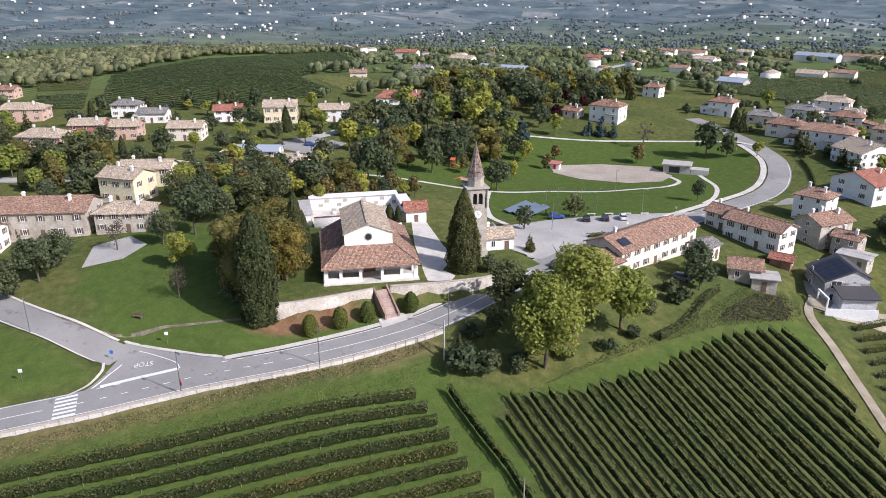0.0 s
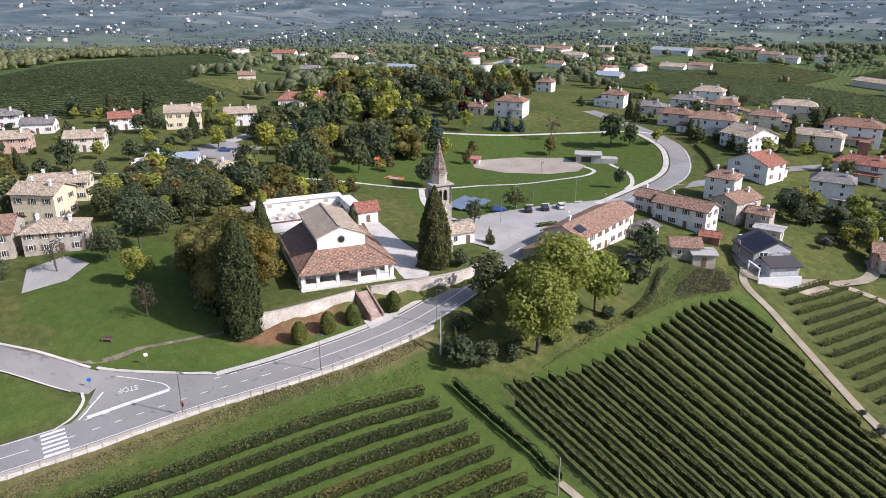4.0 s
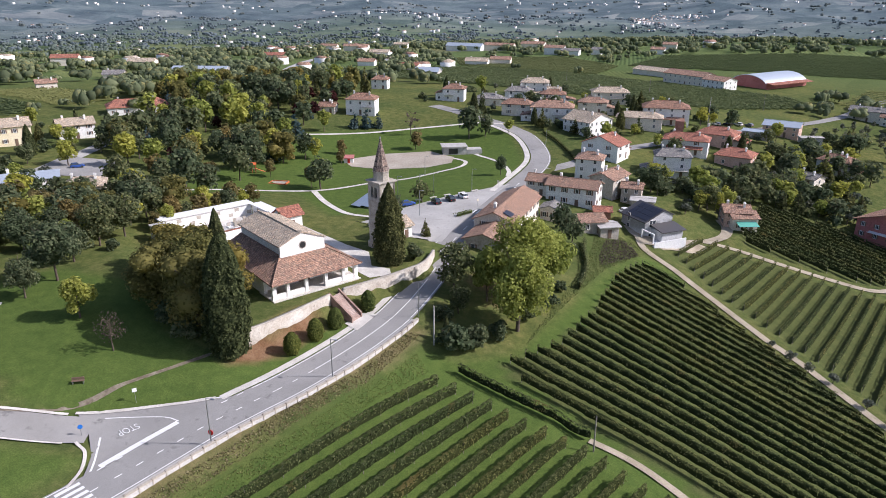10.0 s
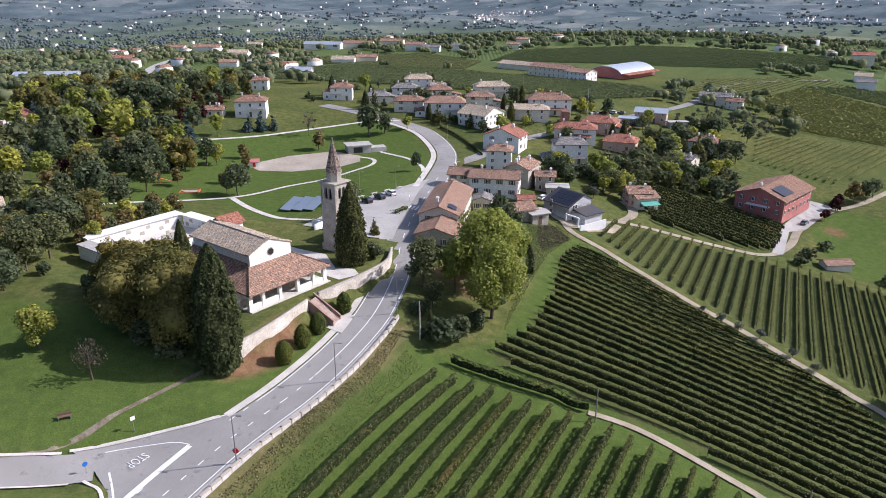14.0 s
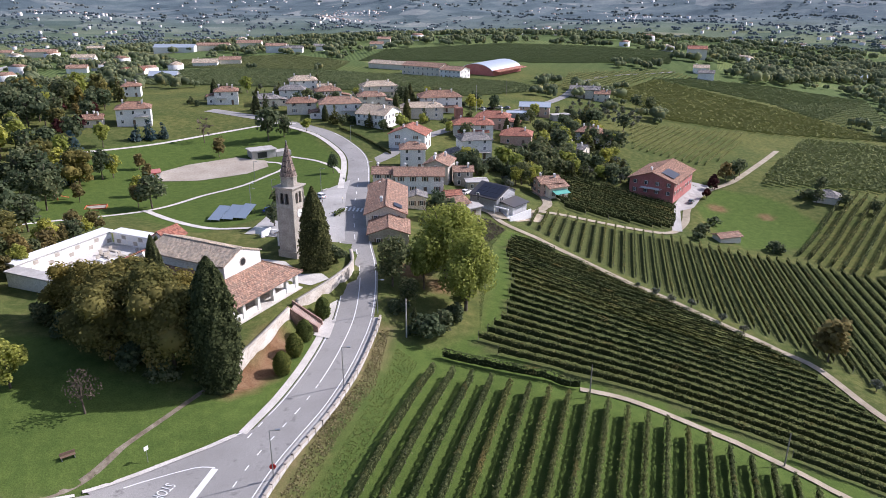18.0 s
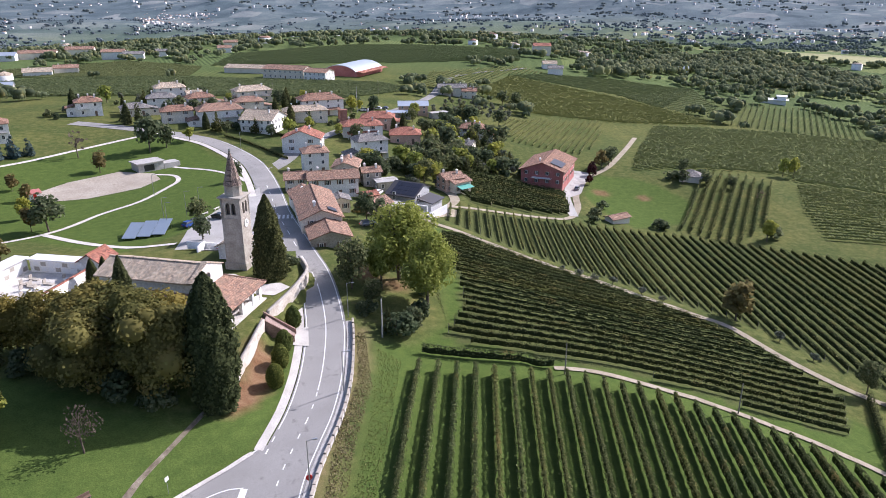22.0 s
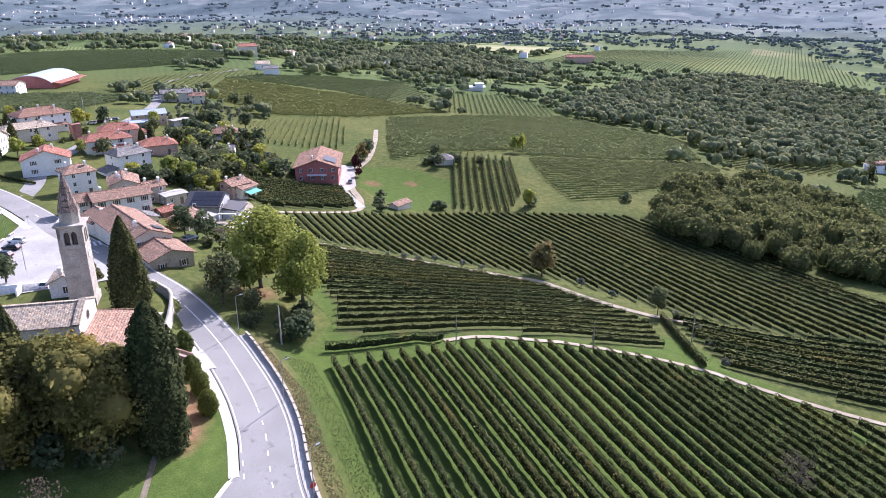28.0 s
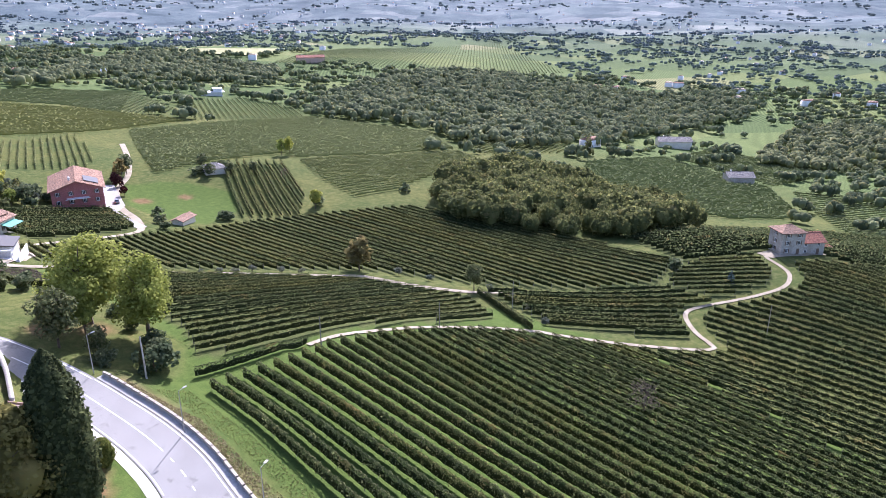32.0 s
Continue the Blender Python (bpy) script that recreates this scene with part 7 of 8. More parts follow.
def street_lamp(x, y, h=7.2, turn=0.0, z=None, group="street lamps"):
    e = tagged(new("street_lamp"), "slender grey steel street lamp with a small flat head", "street lamp", group)
    e.matrix_world = pose(x, y, gz(x, y) if z is None else z, 0, 0, turn)
    for nm, a, b, r0, r1 in (("pole", (0, 0, -0.5), (0, 0, h), 0.09, 0.05), ("arm", (0, 0, h - 0.05), (0, -0.9, h + 0.05), 0.04, 0.03)):
        v, f = cone_tube(a, b, r0, r1, 8)
        o = new(nm, mesh_np(nm, v, f, [M_METAL], shade=True))
        o.parent = e
    part("lamp_head", box(-0.14, 0.14, -1.35, -0.75, h, h + 0.1), M_METAL, e)
    return e


l1 = street_lamp(12.5, -63.6, 7.4, 100, PROF_MAIN[np.argmin(np.hypot(*(MAIN - (8, -63)).T))])
bm = bmesh.new()
bmesh.ops.create_cone(bm, cap_ends=True, segments=20, radius1=0.42, radius2=0.42, depth=0.06, matrix=Matrix.Translation((0.12, 0, 1.9)) @ Matrix.Rotation(radians(90), 4, "Y"))
part("round_sign", bm, M_RED, l1, "round red road sign on the pole")
for x, y in ((17.6, -42.6), (7.2, -88), (-19, -81.5), (19.5, -18.5), (-23, 41), (-17, 54), (-9, 63), (-34, 79), (-25, 47), (-20, 51), (14.2, 104), (-8, 30), (-14, 140)):
    street_lamp(x, y, 6.8, 90)


def pole(x, y, h, mat, label, r=0.13):
    e = tagged(new("utility_pole", mesh_np("utility_pole", *cone_tube((0, 0, -0.6), (0, 0, h), r, r * 0.7, 8), [mat], shade=True)), label, "utility pole")
    e.location = (x, y, gz(x, y))


pole(25.3, -23.2, 7.6, M_CONCRETE, "pale concrete utility pole on the grass", 0.16)
pole(57.3, -31.7, 6.3, M_WOODPOST, "thin wooden utility pole between vineyards")
pole(87.8, -39.4, 6.3, M_WOODPOST, "thin wooden utility pole between vineyards")
pole(35, 216, 13, M_METAL, "tall grey steel mast in the village", 0.2)
for x, y in ((119, -42), (150, -100), (52, 292), (-10, 300), (-70, 330), (-250, 130)):
    pole(x, y, 9, M_WOODPOST, "tall wooden utility pole among fields")


def sign(x, y, h, shape, mat, label, turn=0, z=None):
    e = tagged(new("road_sign"), label, "road sign")
    e.matrix_world = pose(x, y, gz(x, y) if z is None else z, 0, 0, turn)
    v, f = cone_tube((0, 0, -0.3), (0, 0, h), 0.035, 0.035, 6)
    o = new("sign_post", mesh_np("sign_post", v, f, [M_METAL]))
    o.parent = e
    bm = box(-0.32, 0.32, -0.06, -0.03, h - 0.6, h) if shape == "square" else octagon_plate(h)
    part("sign_plate", bm, mat, e)
    return e


def octagon_plate(h):
    bm = bmesh.new()
    bmesh.ops.create_cone(bm, cap_ends=True, segments=16, radius1=0.34, radius2=0.34, depth=0.04, matrix=Matrix.Translation((0, -0.05, h - 0.35)) @ Matrix.Rotation(radians(90), 4, "X"))
    return bm


sign(-4.8, -61.6, 2.6, "square", M_WHITE, "white road sign on a thin post on the lawn", 60)
sign(-5.2, -70.6, 1.8, "round", M_BLUE, "round blue road sign at the junction", 60)
sign(-4.5, -84, 2.4, "square", M_WHITE, "white information board on a post", 60)
sign(-3.5, 70, 2.6, "square", M_CREAM, "pale sign board at the edge of the park", 0)
sign(0.5, 47, 2.2, "square", M_YELLOW, "yellow sign on a traffic island", 90)
# bench on the lawn
be = tagged(new("bench"), "dark wooden bench on the lawn verge", "bench")
be.matrix_world = pose(-13.5, -64.5, gz(-13.5, -64.5), 0, 0, 40)
part("seat", box(-0.9, 0.9, -0.25, 0.25, 0.4, 0.46), M_SHUTTER, be)
part("backrest", box(-0.9, 0.9, 0.22, 0.28, 0.5, 0.9), M_SHUTTER, be)
for x in (-0.75, 0.75):
    part("leg", box(x - 0.05, x + 0.05, -0.22, 0.25, -0.1, 0.4), M_METAL, be)
for k in range(5):
    b = tagged(new("bench"), "pale stone bench beside the parking bays", "bench", "stone benches")
    b.matrix_world = pose(-17.5 + k * 2.4, 46 + k * 4.2, gz(-17.5 + k * 2.4, 46 + k * 4.2) + 0.05, 0, 0, 60)
    part("seat", box(-1.1, 1.1, -0.25, 0.25, 0.35, 0.5), M_PAVING, b)
    for x in (-0.8, 0.8):
        part("leg", box(x - 0.12, x + 0.12, -0.2, 0.2, -0.2, 0.35), M_PAVING, b)


def car(x, y, turn, mat, label, z=None):
    """A parked car: shaped body, glasshouse, lights and four wheels; the nose points to +x."""
    e = tagged(new("car"), label, "car", "parked cars")
    e.matrix_world = pose(x, y, (gz(x, y) + 0.14) if z is None else z, 0, 0, turn)
    sec = [(-2.05, 0.45, 0.85, 0.76), (-1.9, 0.3, 0.98, 0.84), (-1.0, 0.25, 0.98, 0.88), (0.6, 0.25, 0.96, 0.88), (1.7, 0.28, 0.85, 0.84), (2.1, 0.4, 0.7, 0.7)]
    bm = bmesh.new()
    prev = None
    for sx, z0, z1, w in sec:
        cur = [bm.verts.new((sx, -w, z0)), bm.verts.new((sx, -w, (z0 + z1) / 2 + 0.1)), bm.verts.new((sx, -w * 0.92, z1)), bm.verts.new((sx, w * 0.92, z1)), bm.verts.new((sx, w, (z0 + z1) / 2 + 0.1)), bm.verts.new((sx, w, z0))]
        if prev:
            for i in range(6):
                bm.faces.new([prev[i], prev[(i + 1) % 6], cur[(i + 1) % 6], cur[i]])
        else:
            bm.faces.new(cur)
        prev = cur
    bm.faces.new(prev[::-1])
    bmesh.ops.recalc_face_normals(bm, faces=bm.faces[:])
    part("body", bm, mat, e)
    bm = bmesh.new()
    lo = [bm.verts.new(p) for p in ((-1.85, -0.8, 0.97), (0.95, -0.8, 0.95), (0.95, 0.8, 0.95), (-1.85, 0.8, 0.97))]
    hi = [bm.verts.new(p) for p in ((-1.45, -0.62, 1.45), (0.2, -0.62, 1.46), (0.2, 0.62, 1.46), (-1.45, 0.62, 1.45))]
    for i in range(4):
        bm.faces.new([lo[i], lo[(i + 1) % 4], hi[(i + 1) % 4], hi[i]])
    part("glazing", bm, M_GLASS, e)
    part("car_roof", box(-1.47, 0.22, -0.64, 0.64, 1.44, 1.49), mat, e)
    for wx in (-1.3, 1.3):
        for wy in (-0.78, 0.78):
            bm = bmesh.new()
            bmesh.ops.create_cone(bm, cap_ends=True, segments=16, radius1=0.32, radius2=0.32, depth=0.22, matrix=Matrix.Rotation(radians(90), 4, "X"))
            w = part("wheel", bm, M_RUBBER, e)
            w.location = (wx, wy, 0.3)
    for s in (-1, 1):
        part("headlight", box(2.0, 2.1, s * 0.5 - 0.15, s * 0.5 + 0.15, 0.55, 0.68), M_WHITE, e)
        part("tail_light", box(-2.07, -2.0, s * 0.55 - 0.14, s * 0.55 + 0.14, 0.6, 0.78), M_RED, e)


car(-17.5, 40, 55, M_CAR_BLUE, "blue car parked beside the lawn")
car(-11.0, 44.5, 140, M_CAR_DARK, "dark car parked in a bay on the square")
car(-9.0, 49.2, 140, M_CAR_DARK, "black car parked in a bay on the square")
car(-7.4, 54.0, 140, M_CAR_WHITE, "white car parked in a bay on the square")
car(27.0, 35.5, 20, M_CAR_GREY, "grey car parked in a yard")
car(33.5, 78.5, 60, M_CAR_WHITE, "white van parked between houses")
car(118.5, 128, 60, M_CAR_GREY, "grey car parked by a pink house")
car(-123, 16, 60, M_CAR_BLUE, "blue car in a car park")
car(-6.0, 14.0, 70, M_CAR_WHITE, "white car parked behind a small house")
for k in range(4):
    car(38 + k * 4.2, 222 + k * 5, 150, (M_CAR_WHITE, M_CAR_DARK, M_CAR_WHITE, M_CAR_GREY)[k], "car parked along the village street")

# ---------------- trees of the place ----------------
tree("cypress", 5.2, -5.4, 17.8, 0.98, "tall dark cypress beside the bell tower")
tree("column", -0.3, -46.2, 20.0, 1.0, "massive dark cypress at the end of the terrace wall")
tree("cypress", -14.5, -33.0, 17.0, 0.75, "dark cypress beside the church wall")
tree("cypress", -16.5, -30.5, 11.0, 0.8, "dark cypress beside the church wall")
tree("cypress", -28.0, -4.0, 6.0, 1.1, "small dark cypress at the cemetery wall")
tree("cypress", -26.2, -2.6, 5.4, 1.1, "small dark cypress at the cemetery wall")
tree("conifer", 2.8, 14.0, 4.5, 1.0, "small dark conifer at the edge of the square")
tree("bush", 8.4, -1.0, 3.4, 1.2, "grey-green bush beside the terrace wall")
for i, (x, y, h, w) in enumerate(((-7, -46, 13.5, 1.0), (-11, -42, 14.5, 1.05), (-15, -38.5, 14, 1.1), (-20, -35.5, 13, 1.1), (-26, -33, 11.5, 1.1), (-9, -37.5, 13, 1.0), (-18, -44, 12.5, 1.05), (-32, -30, 10, 1.1))):
    tree("chestnut", x, y, h, w, group="chestnut grove")
for bx, by, bh in ((-4, -43.5, 4.5), (-8.5, -48, 4.0), (-13.5, -46, 4.5), (-23, -39, 4.5), (-28, -36.5, 4.2), (-35, -33, 4.0)):
    tree("bush", bx, by, bh, 1.2, "dense dark bush under the chestnut trees", "bushes under the chestnuts")
tree("poplar", 31.2, 1.0, 18.0, 1.15, "tall yellow-green poplar on the grass by the road")
tree("maple", 27.0, -4.5, 12.0, 0.9, "light green tree beside the poplars")
tree("maple", 34.5, 9.5, 12.5, 1.1, "light green tree behind the poplars")
tree("poplar", 35.6, -9.5, 16.5, 1.05, "tall yellow-green poplar at the vineyard corner")
for sx, sy in ((7.3, -39.8), (7.9, -34.2), (8.3, -28.9), (9.6, -20.4)):
    tree("shrub", sx, sy, 4.0, 1.0, group="shrubs below the terrace wall")
for k, x, y, h, w in (("broad", 20.8, -6.8, 10.5, 1.0), ("broad", 24.5, -12, 6.0, 1.0), ("bush", 28.3, -21.8, 5.0, 1.2), ("bush", 31.5, -18, 4.0, 1.2), ("bush", 33.8, -14, 3.6, 1.1), ("bush", 23.2, -15.5, 3.2, 1.1), ("cypress", 26.6, -21.0, 5.5, 0.7),
                     ("bush", 35.5, -5.0, 2.6, 1.2), ("bush", 37.5, 3, 2.4, 1.3), ("bush", 37, 10, 2.4, 1.2), ("broad", 27, 40, 8.5, 1.0), ("broad", 31, 36, 8.0, 1.0), ("bush", 29.5, 29, 3.0, 1.2), ("bush", 33, 27, 4.0, 1.2), ("bush", 33, 19, 2.6, 1.2), ("autumn", 25, 44, 4.0, 1.0),
                     ("broad", 127.3, -25.5, 8.0, 0.9), ("autumn", 116.5, 7.4, 11.0, 1.15), ("bare", 80.4, -88.7, 8.0, 1.0), ("bare", -15.4, -56.5, 7.5, 0.8), ("round", -15.9, 45.1, 6.4, 1.0), ("round", -12.0, 24.5, 6.0, 1.0),
                     ("broad", -10.5, 88, 7.0, 0.75), ("maple", -34.4, 151, 6.0, 1.1), ("broad", -44.5, -45.5, 12.0, 1.05), ("maple", -28, -53, 7.5, 1.1), ("broad", -43, -53, 8.0, 1.0), ("broad", -50, -38, 9.0, 1.1), ("broad", -40, -78, 9.5, 1.2), ("broad", -37, -84, 8.0, 1.2),
                     ("broad", -46, -74, 8.0, 1.2), ("conifer", -50, -80, 8.0, 1.0), ("bare", -46, -62, 7.0, 1.1), ("broad", -109, -56, 10, 1.2), ("maple", -119, -66, 9, 1.2), ("broad", -92, -62, 9, 1.2), ("broad", -126, -34, 10, 1.1), ("broad", -76, -34, 10, 1.2), ("broad", -90, -26, 9, 1.2), ("broad", -70, -20, 9, 1.2),
                     ("broad", -74, 14, 13.5, 1.0), ("broad", -70, 18, 10.0, 1.0), ("broad", -53.5, 48, 10.5, 1.15), ("autumn", -58, 49, 6.5, 1.0), ("broad", -84, 79, 10.0, 1.0), ("maple", -101, 113, 9, 1.0), ("autumn", -71, 83, 5.5, 1.0), ("autumn", -59, 116, 8.0, 1.0), ("broad", -47, 139, 13.5, 1.0), ("broad", -42, 144, 10, 1.0),
                     ("broad", -79, 40, 12, 1.0), ("autumn", -76, 51, 6, 1.0), ("maple", -64, 62, 6.5, 0.9), ("bare", -70, 131, 11, 0.9), ("conifer", -58, 175, 12, 0.6), ("maple", -82, 82, 8, 1.0), ("autumn", -79, 94, 6, 1.0), ("spruce", -90, 128, 9, 1.0), ("spruce", -94, 125, 8, 1.0), ("spruce", -86, 131, 7, 1.0), ("conifer", -132, 190, 14, 0.8),
                     ("bush", 110, 88, 3.0, 1.3), ("bush", 121, 107, 3.2, 1.3), ("bush", 136, 86, 3.4, 1.3), ("bush", 114, 96, 3.6, 1.3), ("purple", 132, 146, 5.5, 1.0), ("purple", 126, 134, 4.0, 1.0), ("purple", 134, 152, 5.0, 1.0), ("poplar", 56, 106, 8.5, 0.6), ("broad", 73, 143, 9, 1.0), ("conifer", 84, 172, 12, 1.1), ("broad", 100, 182, 10, 1.1),
                     ("broad", 109, 222, 9, 1.1), ("broad", 137, 292, 10, 1.2), ("broad", 130, 297, 9, 1.2), ("maple", 228, 144, 10, 0.8), ("maple", 224, 146, 9, 0.8), ("bush", 211, 58, 4, 1.2), ("maple", 168, 72, 8, 1.1), ("bush", 172, 74, 5, 1.2), ("bush", 135, 88, 4, 1.2), ("autumn", 140, 156, 9, 0.8), ("broad", 145, 160, 9, 0.9), ("broad", 149, 166, 8, 1.0),
                     ("broad", 168, 134, 6, 1.3), ("broad", 178, 132, 6, 1.3), ("bush", 166, 140, 4, 1.4), ("bush", 180, 140, 4, 1.4), ("broad", 174, 146, 7, 1.2), ("broad", 186, 126, 6, 1.1), ("bush", 180, -68, 4.5, 1.1), ("spruce", 178, -85, 5, 0.9), ("conifer", 424, 57, 16, 0.9), ("bare", 190, 110, 6, 1.0)):
    tree(k, x, y, h, w)
for x, y, h in ((78, 29.5, 1.8), (82, 26.8, 2.4), (85.5, 25, 2.2), (90, 23.5, 2.4), (96, 18.5, 2.2), (100, 14.5, 2.0), (122, -3, 2.6), (124.5, -12, 2.2), (130, -29, 2.4), (128.5, -37, 2.2), (124, -44, 2.0), (118, -52, 2.2), (216, 40, 3), (205, 8, 3), (200, 20, 3)):
    tree("olive", x, y, h, 1.3, group="olive trees by the path")
for i, (x, y) in enumerate(random_in([(74, 240), (118, 236), (134, 285), (100, 300)], 46, 21, 5.0)):
    tree("olive", x, y, 3.4, 1.0, group="olive grove")
# garden hedges and the autumn-coloured row behind the cemetery
for i in range(11):
    tree(("autumn", "maple", "autumn", "broad")[i % 4], -54 + 1.2 * math.sin(i * 2.1), -14 + i * 3.2, 5.2 + (i % 3), 1.0, group="row of trees behind the cemetery")
for i in range(9):
    tree(("maple", "broad", "autumn")[i % 3], -60 - i * 4, -26 + 3 * math.sin(i * 1.7), 6.5 + (i % 3), 1.1, group="garden trees")
kinds = ["broad", "maple", "chestnut", "broad", "conifer", "broad", "autumn", "broad", "maple", "spruce", "purple", "broad", "chestnut"]
PARK = [(-92, 4), (-78, 34), (-86, 70), (-108, 108), (-112, 128), (-125, 165), (-150, 205), (-205, 205), (-215, 150), (-195, 110), (-155, 70), (-140, 40), (-118, 30), (-100, 12)]
for i, (x, y) in enumerate(random_in(PARK, 175, 11, 4.4)):
    if min(abs(x + 104) + abs(y - 146), abs(x + 181) + abs(y - 88)) > 14:
        k = kinds[i % len(kinds)]
        tree(k, x, y, {"autumn": 7, "spruce": 9, "purple": 6}.get(k, 11) * (0.75 + 0.5 * ((i * 37) % 10) / 10), 1.05, group="park trees")
G1 = [(-48, -30), (-56, -14), (-66, 4), (-80, 4), (-92, -14), (-98, -30), (-76, -44), (-58, -42)]
G2 = [(-100, -70), (-150, -84), (-150, -50), (-125, -40), (-104, -48)]
for i, (x, y) in enumerate(random_in(G1, 46, 91, 4.5) + random_in(G2, 26, 92, 5.0)):
    if min(math.hypot(x - a, y - b) for a, b in ((-85, -52), (-98, -44), (-93, -3), (-110, -8))) > 9:
        k = ("broad", "maple", "autumn", "broad", "chestnut", "broad", "bush")[i % 7]
        tree(k, x, y, {"bush": 3.2, "autumn": 6}.get(k, 8.5) * (0.8 + 0.05 * (i % 9)), 1.15, group="garden trees")
GARDENS = [[(44, 95), (54, 98), (60, 118), (66, 130), (98, 132), (98, 160), (78, 158), (70, 176), (56, 150), (44, 120)], [(30, 112), (40, 104), (44, 124), (32, 126)], [(96, 165), (102, 205), (84, 205), (70, 195), (62, 180)], [(70, 178), (92, 196), (100, 240), (84, 250)]]
for gi, (poly, n) in enumerate(zip(GARDENS, (95, 12, 34, 26))):
    for i, (x, y) in enumerate(random_in(poly, n, 30 + gi, 3.0)):
        k = ("broad", "bush", "broad", "maple", "bush", "olive", "conifer")[i % 7]
        tree(k, x, y, {"bush": 3.4, "olive": 3.6}.get(k, 7.5) * (0.8 + 0.06 * (i % 8)), 1.2, group="village garden trees")
TOWN = [(-100, 185), (-40, 160), (20, 150), (60, 180), (75, 210), (30, 240), (-60, 260), (-100, 230)]
house_xy = [(h[0], h[1]) for h in VILLAGE + WEST]
for i, (x, y) in enumerate(random_in(TOWN, 190, 41, 3.0) + random_in([(-60, -90), (-130, -75), (-240, -80), (-230, -10), (-185, 55), (-145, 55), (-115, 0), (-80, -15)], 130, 42, 5.0)):
    if min(math.hypot(x - a, y - b) for a, b in house_xy) > 8.5 and np.min(np.hypot(*(MAIN - (x, y)).T)) > 6 and np.min(np.hypot(*(STREET - (x, y)).T)) > 5:
        k = ("broad", "bush", "conifer", "maple", "bush", "broad", "olive", "cypress")[i % 8]
        tree(k, x, y, {"bush": 2.8, "olive": 3.4, "cypress": 8}.get(k, 7) * (0.75 + 0.06 * (i % 9)), 1.1, group="garden trees")


def hedge(pts, h, w, per_m, mat, label, low=0.1):
    tagged(new("hedge", row_mesh("hedge", spline(pts, 2.0), per_m, 0.3, np.random.default_rng(len(pts) + int(h * 10)), h, w, low, mat)), label, "hedge")


hedge([(126, -27.5), (118, -40), (110.5, -52)], 2.0, 1.0, 60, L_CYPRESS, "clipped dark green hedge beside the track")
hedge([(32, -26.6), (44, -28), (56, -29.2)], 1.9, 0.6, 45, L_VINE, "single overgrown vine row along the field edge", 0.3)
hedge([(40, 14), (38.5, 24), (35, 33), (33, 40)], 1.6, 0.9, 40, L_BROAD, "ragged green hedge along the field edge")
hedge([(-4, 164), (6, 156), (12, 152)], 1.2, 0.7, 30, L_CYPRESS, "low dark hedge along a garden")
hedge([(4, 124), (-2, 134), (-12, 148), (-22, 158)], 1.1, 0.7, 30, L_CYPRESS, "low dark hedge beside the curving road")
hedge([(1.0, 33.5), (2.2, 39.5)], 0.9, 1.2, 60, L_SHRUB, "low green hedge on a traffic island")
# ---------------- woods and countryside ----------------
# the blue-green cast is haze, mixed into these leaves' base colour
L_FAR_HAZE = leaf_material("hazed_distant_foliage", (0.150, 0.188, 0.165), (0.206, 0.250, 0.216), (0.275, 0.312, 0.266), thin=0.55)
L_WOOD = leaf_material("mixed_wood_leaves", (0.075, 0.095, 0.044), (0.130, 0.155, 0.064), (0.205, 0.220, 0.092), autumn=(0.240, 0.210, 0.086), share=0.06, thin=0.5)
W1 = [(214, 46), (250, 62), (290, 60), (318, 36), (300, -10), (268, -56), (240, -54), (198, -38), (186, 14)]
scatter_wood("woodland", grid_in(W1, 7.5, 5), 8, 15, "dense wood of mixed green trees between vineyards", L_WOOD, 6, variants=MID_VARS)
WOODS = [[(383, 282), (563, 367), (650, 385), (740, 380), (800, 350), (795, 265), (840, 178), (907, 64), (780, 14), (626, 49), (486, 72), (390, 92), (368, 132), (392, 180), (372, 230)],
         [(250, 469), (426, 660), (550, 700), (552, 563), (564, 491), (503, 430), (456, 437), (435, 500), (400, 560), (257, 445)], [(-350, -45), (-600, 115), (-630, 275), (-720, 280), (-700, 60), (-420, -130)],
         [(520, -40), (600, -30), (720, -40), (780, -90), (677, -150), (560, -130)]]
KEEP = [V11, V12, V13, V14, [(-440, -65), (-425, -5), (-200, -5), (-220, -75)], V1, V1B, V2, V3, V4, V5, V6, V8, V9, V10, PARK, [(584, 702), (643, 770), (803, 703), (644, 592)], [(-140, -140), (-260, -20), (-200, 60), (-110, 110), (-120, 260), (60, 300), (130, 260), (130, 90), (240, 60), (340, -60), (250, -170)],
        [(117, 247), (183, 264), (167, 219), (122, 168), (106, 189)], [(122, 343), (167, 421), (236, 348), (274, 277), (199, 264), (142, 270)], [(276, 277), (341, 364), (390, 348), (380, 280), (348, 247)], [(237, 360), (325, 411), (292, 311), (254, 313)], [(600, 533), (942, 710), (1300, 600), (945, 300), (739, 396)], [(322, 25), (400, 50), (480, 20), (430, -60), (340, -90), (306, -60)],
        [(-70, 380), (70, 350), (90, 470), (-70, 480)], V7, [(702, 64), (732, -32), (675, -68), (650, 0)]]


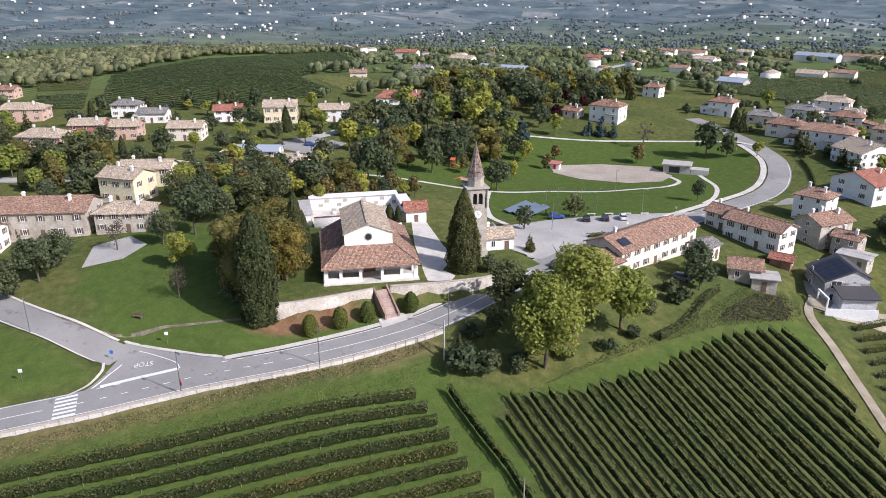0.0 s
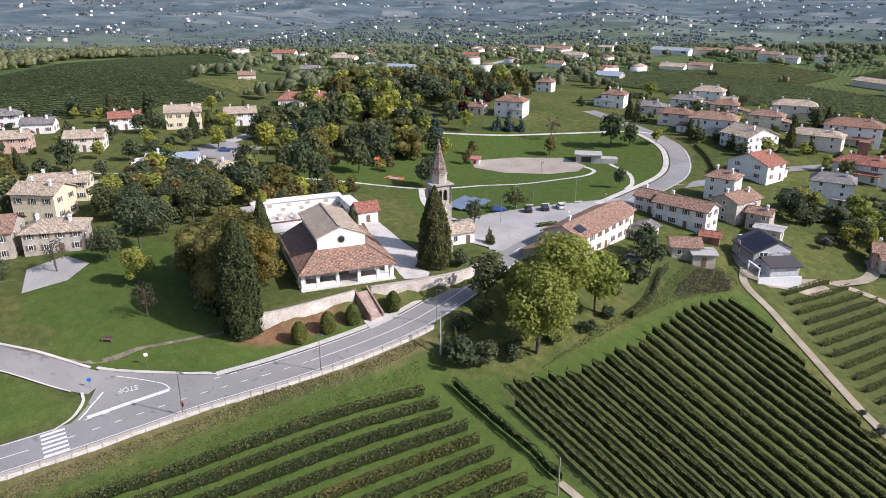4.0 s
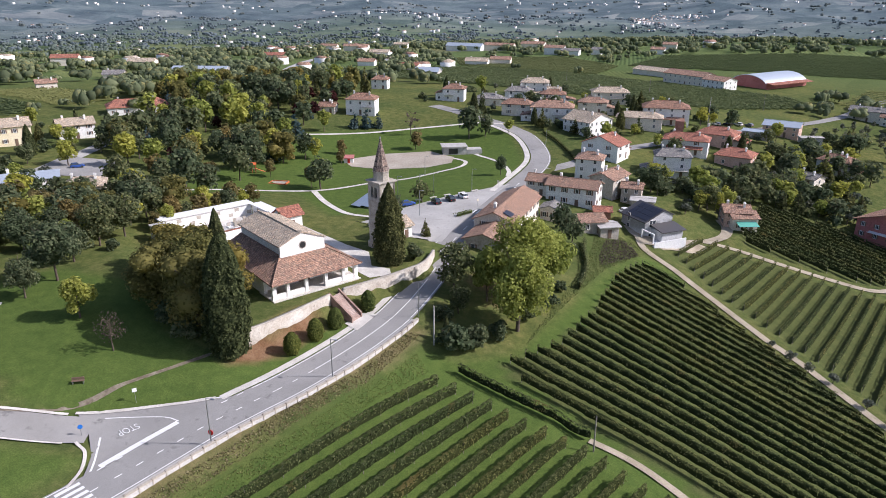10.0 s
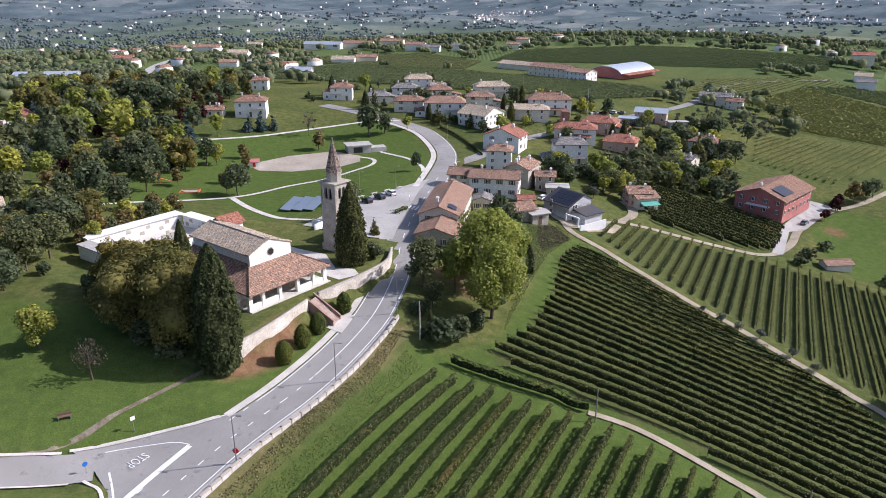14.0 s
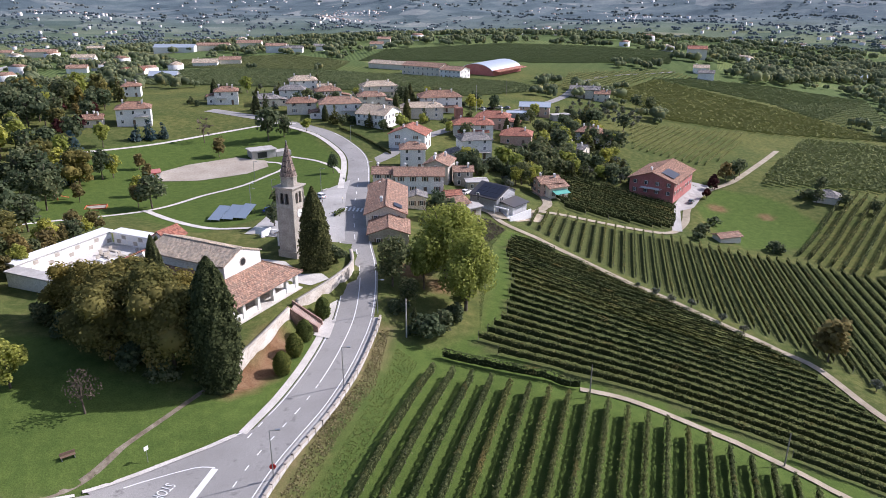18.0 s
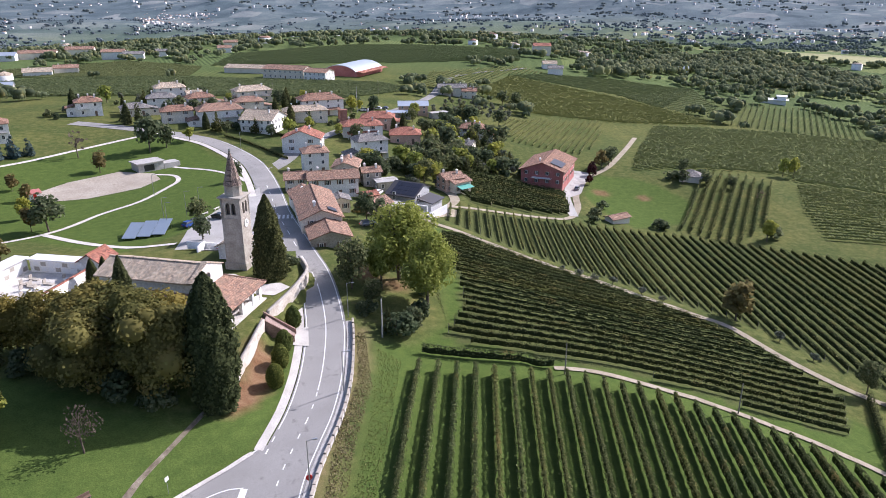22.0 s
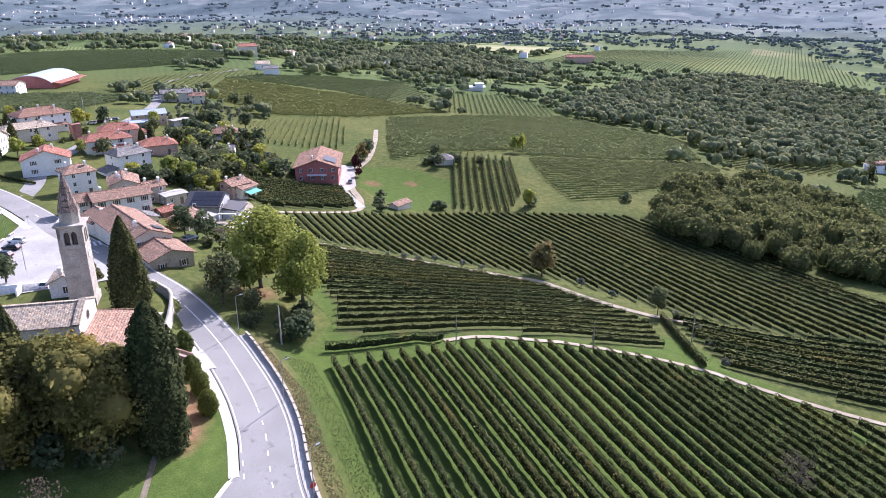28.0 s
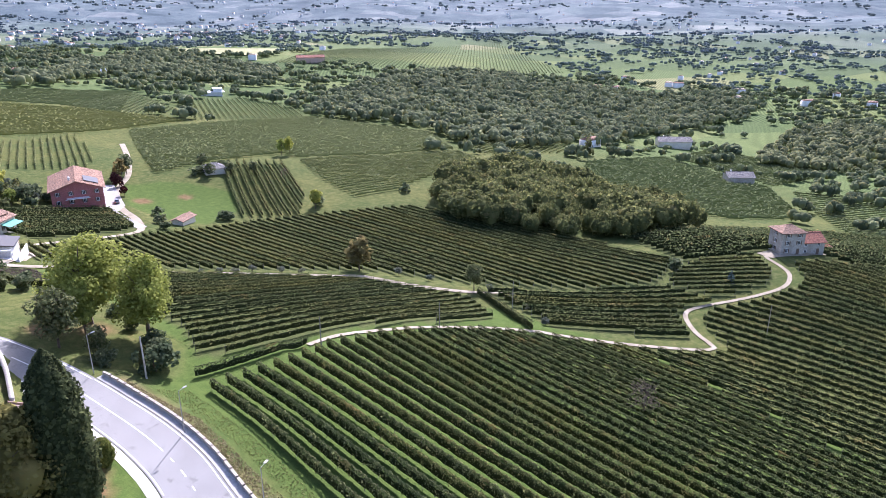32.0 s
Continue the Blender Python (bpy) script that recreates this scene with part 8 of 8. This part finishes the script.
def wild(n, r0, r1, cover, seed):
    """Random places between two distances, clumped by the lie of the land, clear of the fields."""
    r = np.random.default_rng(seed)
    rad = np.sqrt(r.uniform(r0 * r0, r1 * r1, n))
    a = r.uniform(-2.0, 2.0, n)
    x, y = 40 + rad * np.sin(a), rad * np.cos(a)
    f = np.array([noise.noise((p / 130, q / 130, 3.1)) + 0.6 * noise.noise((p / 45, q / 45, 7.7)) for p, q in zip(x, y)])
    keep = f > cover
    for poly in KEEP:
        keep &= ~inside(x, y, poly)
    d1 = np.min(np.hypot(x[:, None] - FARROAD[None, :, 0], y[:, None] - FARROAD[None, :, 1]), axis=1)
    keep &= d1 > 9
    for o in OUTER:
        keep &= np.hypot(x - o[0], y - o[1]) > 16
    return np.column_stack([x, y])[keep]


wood_a, wood_b, wood_c, wood_d = (grid_in(p, g, 60 + i) for i, (p, g) in enumerate(zip(WOODS, (10.5, 9.5, 10.0, 9.5))))
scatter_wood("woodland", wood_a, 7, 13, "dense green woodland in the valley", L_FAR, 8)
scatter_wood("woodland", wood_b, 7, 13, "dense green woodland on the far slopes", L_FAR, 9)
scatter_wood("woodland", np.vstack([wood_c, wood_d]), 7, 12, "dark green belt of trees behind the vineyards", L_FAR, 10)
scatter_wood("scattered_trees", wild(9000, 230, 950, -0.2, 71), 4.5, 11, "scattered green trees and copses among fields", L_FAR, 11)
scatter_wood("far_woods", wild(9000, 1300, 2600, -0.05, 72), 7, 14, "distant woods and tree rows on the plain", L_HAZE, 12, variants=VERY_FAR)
scatter_wood("far_woods", wild(10000, 900, 1700, -0.15, 74), 6, 11, "tree belts and copses between distant fields", L_FAR_HAZE, 14, variants=VERY_FAR)
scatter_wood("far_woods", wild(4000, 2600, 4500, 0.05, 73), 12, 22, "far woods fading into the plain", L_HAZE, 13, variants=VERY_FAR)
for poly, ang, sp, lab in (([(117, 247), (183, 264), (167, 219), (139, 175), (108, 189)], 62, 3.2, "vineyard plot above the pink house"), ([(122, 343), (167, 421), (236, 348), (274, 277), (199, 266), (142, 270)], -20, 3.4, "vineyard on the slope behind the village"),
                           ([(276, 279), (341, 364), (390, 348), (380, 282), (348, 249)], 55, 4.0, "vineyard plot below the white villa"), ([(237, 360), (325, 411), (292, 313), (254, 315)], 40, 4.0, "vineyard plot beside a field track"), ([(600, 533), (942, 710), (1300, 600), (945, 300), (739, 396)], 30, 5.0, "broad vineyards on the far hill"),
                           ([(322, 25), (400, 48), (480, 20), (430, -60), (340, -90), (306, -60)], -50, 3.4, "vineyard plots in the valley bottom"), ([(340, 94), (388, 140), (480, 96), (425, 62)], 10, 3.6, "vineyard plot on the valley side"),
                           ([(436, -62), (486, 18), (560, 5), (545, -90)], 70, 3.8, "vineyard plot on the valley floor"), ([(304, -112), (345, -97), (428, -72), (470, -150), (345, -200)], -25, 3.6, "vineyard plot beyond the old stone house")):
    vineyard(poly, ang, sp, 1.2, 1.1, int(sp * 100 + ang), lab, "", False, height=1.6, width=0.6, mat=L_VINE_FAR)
surface("meadow", [(584, 702), (643, 770), (803, 703), (644, 592)], 1.2, two_scale("dry_meadow", (0.2, 0.2, 0.07), (0.25, 0.25, 0.09), (0.3, 0.29, 0.12), 0.02, 0.5), "pale yellow-green mown meadow", "field", 20)


def far_houses(n, r0, r1, seed, label, big=1.0, cover=0.12, poly=None):
    """Many small distant houses as one mesh: white walls under tiled gable roofs."""
    r = np.random.default_rng(seed)
    p = random_in(poly, n, seed, 16.0) if poly else []
    while len(p) < n:
        rad, a = math.sqrt(r.uniform(r0 * r0, r1 * r1)), r.uniform(-1.9, 1.9)
        x, y = 40 + rad * math.sin(a), rad * math.cos(a)
        if noise.noise((x / 260, y / 260, 1.7)) + 0.3 * r.normal() > cover and not any(inside([x], [y], k)[0] for k in KEEP + WOODS):
            p.append((x, y))
    p = np.array(p)
    z = ground_z(p[:, 0], p[:, 1])
    vs, fs, ms = [], [], []
    for i, ((x, y), zz) in enumerate(zip(p, z)):
        w, d, h = r.uniform(5, 9) * big, r.uniform(4, 6) * big, r.uniform(4, 6.5)
        a = r.uniform(0, 3.14)
        c, s = math.cos(a), math.sin(a)
        q = np.array([(-w, -d, -3), (w, -d, -3), (w, d, -3), (-w, d, -3), (-w, -d, h), (w, -d, h), (w, d, h), (-w, d, h), (-w * 0.8, 0, h + d * 0.4), (w * 0.8, 0, h + d * 0.4), (w * 0.8, 0, h + d * 0.4), (-w * 0.8, 0, h + d * 0.4)])
        q = np.stack([q[:, 0] * c - q[:, 1] * s + x, q[:, 0] * s + q[:, 1] * c + y, q[:, 2] + zz], 1)
        fs.append(np.array([(0, 1, 5, 4), (1, 2, 6, 5), (2, 3, 7, 6), (3, 0, 4, 7), (4, 5, 9, 8), (6, 7, 8, 9), (5, 6, 10, 9), (7, 4, 8, 11)]) + len(vs) * 12)
        ms += [0] * 4 + [1 + i % 3] * 4
        vs.append(q)
    tagged(new("far_houses", mesh_np("far_houses", np.vstack(vs), np.vstack(fs), [M_PLASTER, M_TILE_OLD, M_TILE_PALE, M_TILE_BROWN], ms)), label, "houses", kind="stuff")


far_houses(70, 420, 950, 81, "scattered distant white houses with tiled roofs", 0.85, 0.2)
far_houses(380, 950, 2400, 82, "scattered distant villages with pale houses", 0.55, 0.18)
far_houses(900, 2400, 4500, 83, "far towns on the plain", 0.75, 0.16)
far_houses(120, 0, 0, 84, "village of pale houses on the northern ridge", 0.7, 0, [(-60, 1500), (170, 2300), (310, 1830), (330, 1300), (120, 1000), (20, 1100)])
far_houses(110, 0, 0, 85, "village of pale houses on the eastern ridge", 0.75, 0, [(1030, 2026), (1500, 2000), (1720, 1480), (1048, 902), (914, 1236), (717, 1410)])
far_houses(160, 0, 0, 86, "pale town on the plain", 0.7, 0, [(-715, 3060), (-355, 2840), (-333, 2660), (-513, 2337)])


# rough grass, weeds and scrub on the banks
def tufts(name, poly, n, size, mat, label, seed, z=0.15):
    p = np.array(random_in(poly, n, seed))
    r = np.random.default_rng(seed)
    zz = ground_z(p[:, 0], p[:, 1])
    c = np.column_stack([p, zz + z * 0.4 * r.uniform(0.5, 1.6, len(p))])
    nn = np.column_stack([r.normal(0, 1, (len(p), 2)), r.uniform(0.6, 1.6, len(p))])
    v, f = leaf_cards(c, nn, size, 0.3, 1.2, r)
    tagged(new(name, mesh_np(name, v, f, [mat])), label, "grass", kind="stuff")


L_GRASS = leaf_material("long_grass", (0.136, 0.164, 0.059), (0.178, 0.203, 0.074), (0.238, 0.242, 0.107))
L_STRAW = leaf_material("dry_grass", (0.19, 0.16, 0.08), (0.27, 0.225, 0.115), (0.37, 0.31, 0.18))
tufts("dry_grass", [(9.6, -92), (12.8, -72), (16.5, -52), (19.9, -40), (20.7, -24), (22.2, -23), (22.2, -40), (18.8, -54), (15.2, -73), (12, -92)], 4200, 0.26, L_STRAW, "dry straw-coloured grass bank below the road wall", 101)
tufts("long_grass", [(13, -95), (16.5, -70), (21.5, -46), (24, -27), (28, -30), (24, -50), (19.5, -68), (15, -90)], 2600, 0.2, L_GRASS, "rough green grass between bank and vines", 102)
tufts("long_grass", [(38.5, -16), (40, 8), (41.5, 30), (46, 50), (40, 58), (33, 48), (37, 30), (38, 10)], 6000, 0.24, L_GRASS, "rough green grass on the slope above the vines", 103)
tufts("dry_weeds", [(40, 30), (45, 46), (41, 56), (36, 48), (38, 36)], 1200, 0.4, L_DRY, "brown weeds on the slope below houses", 104, 0.3)
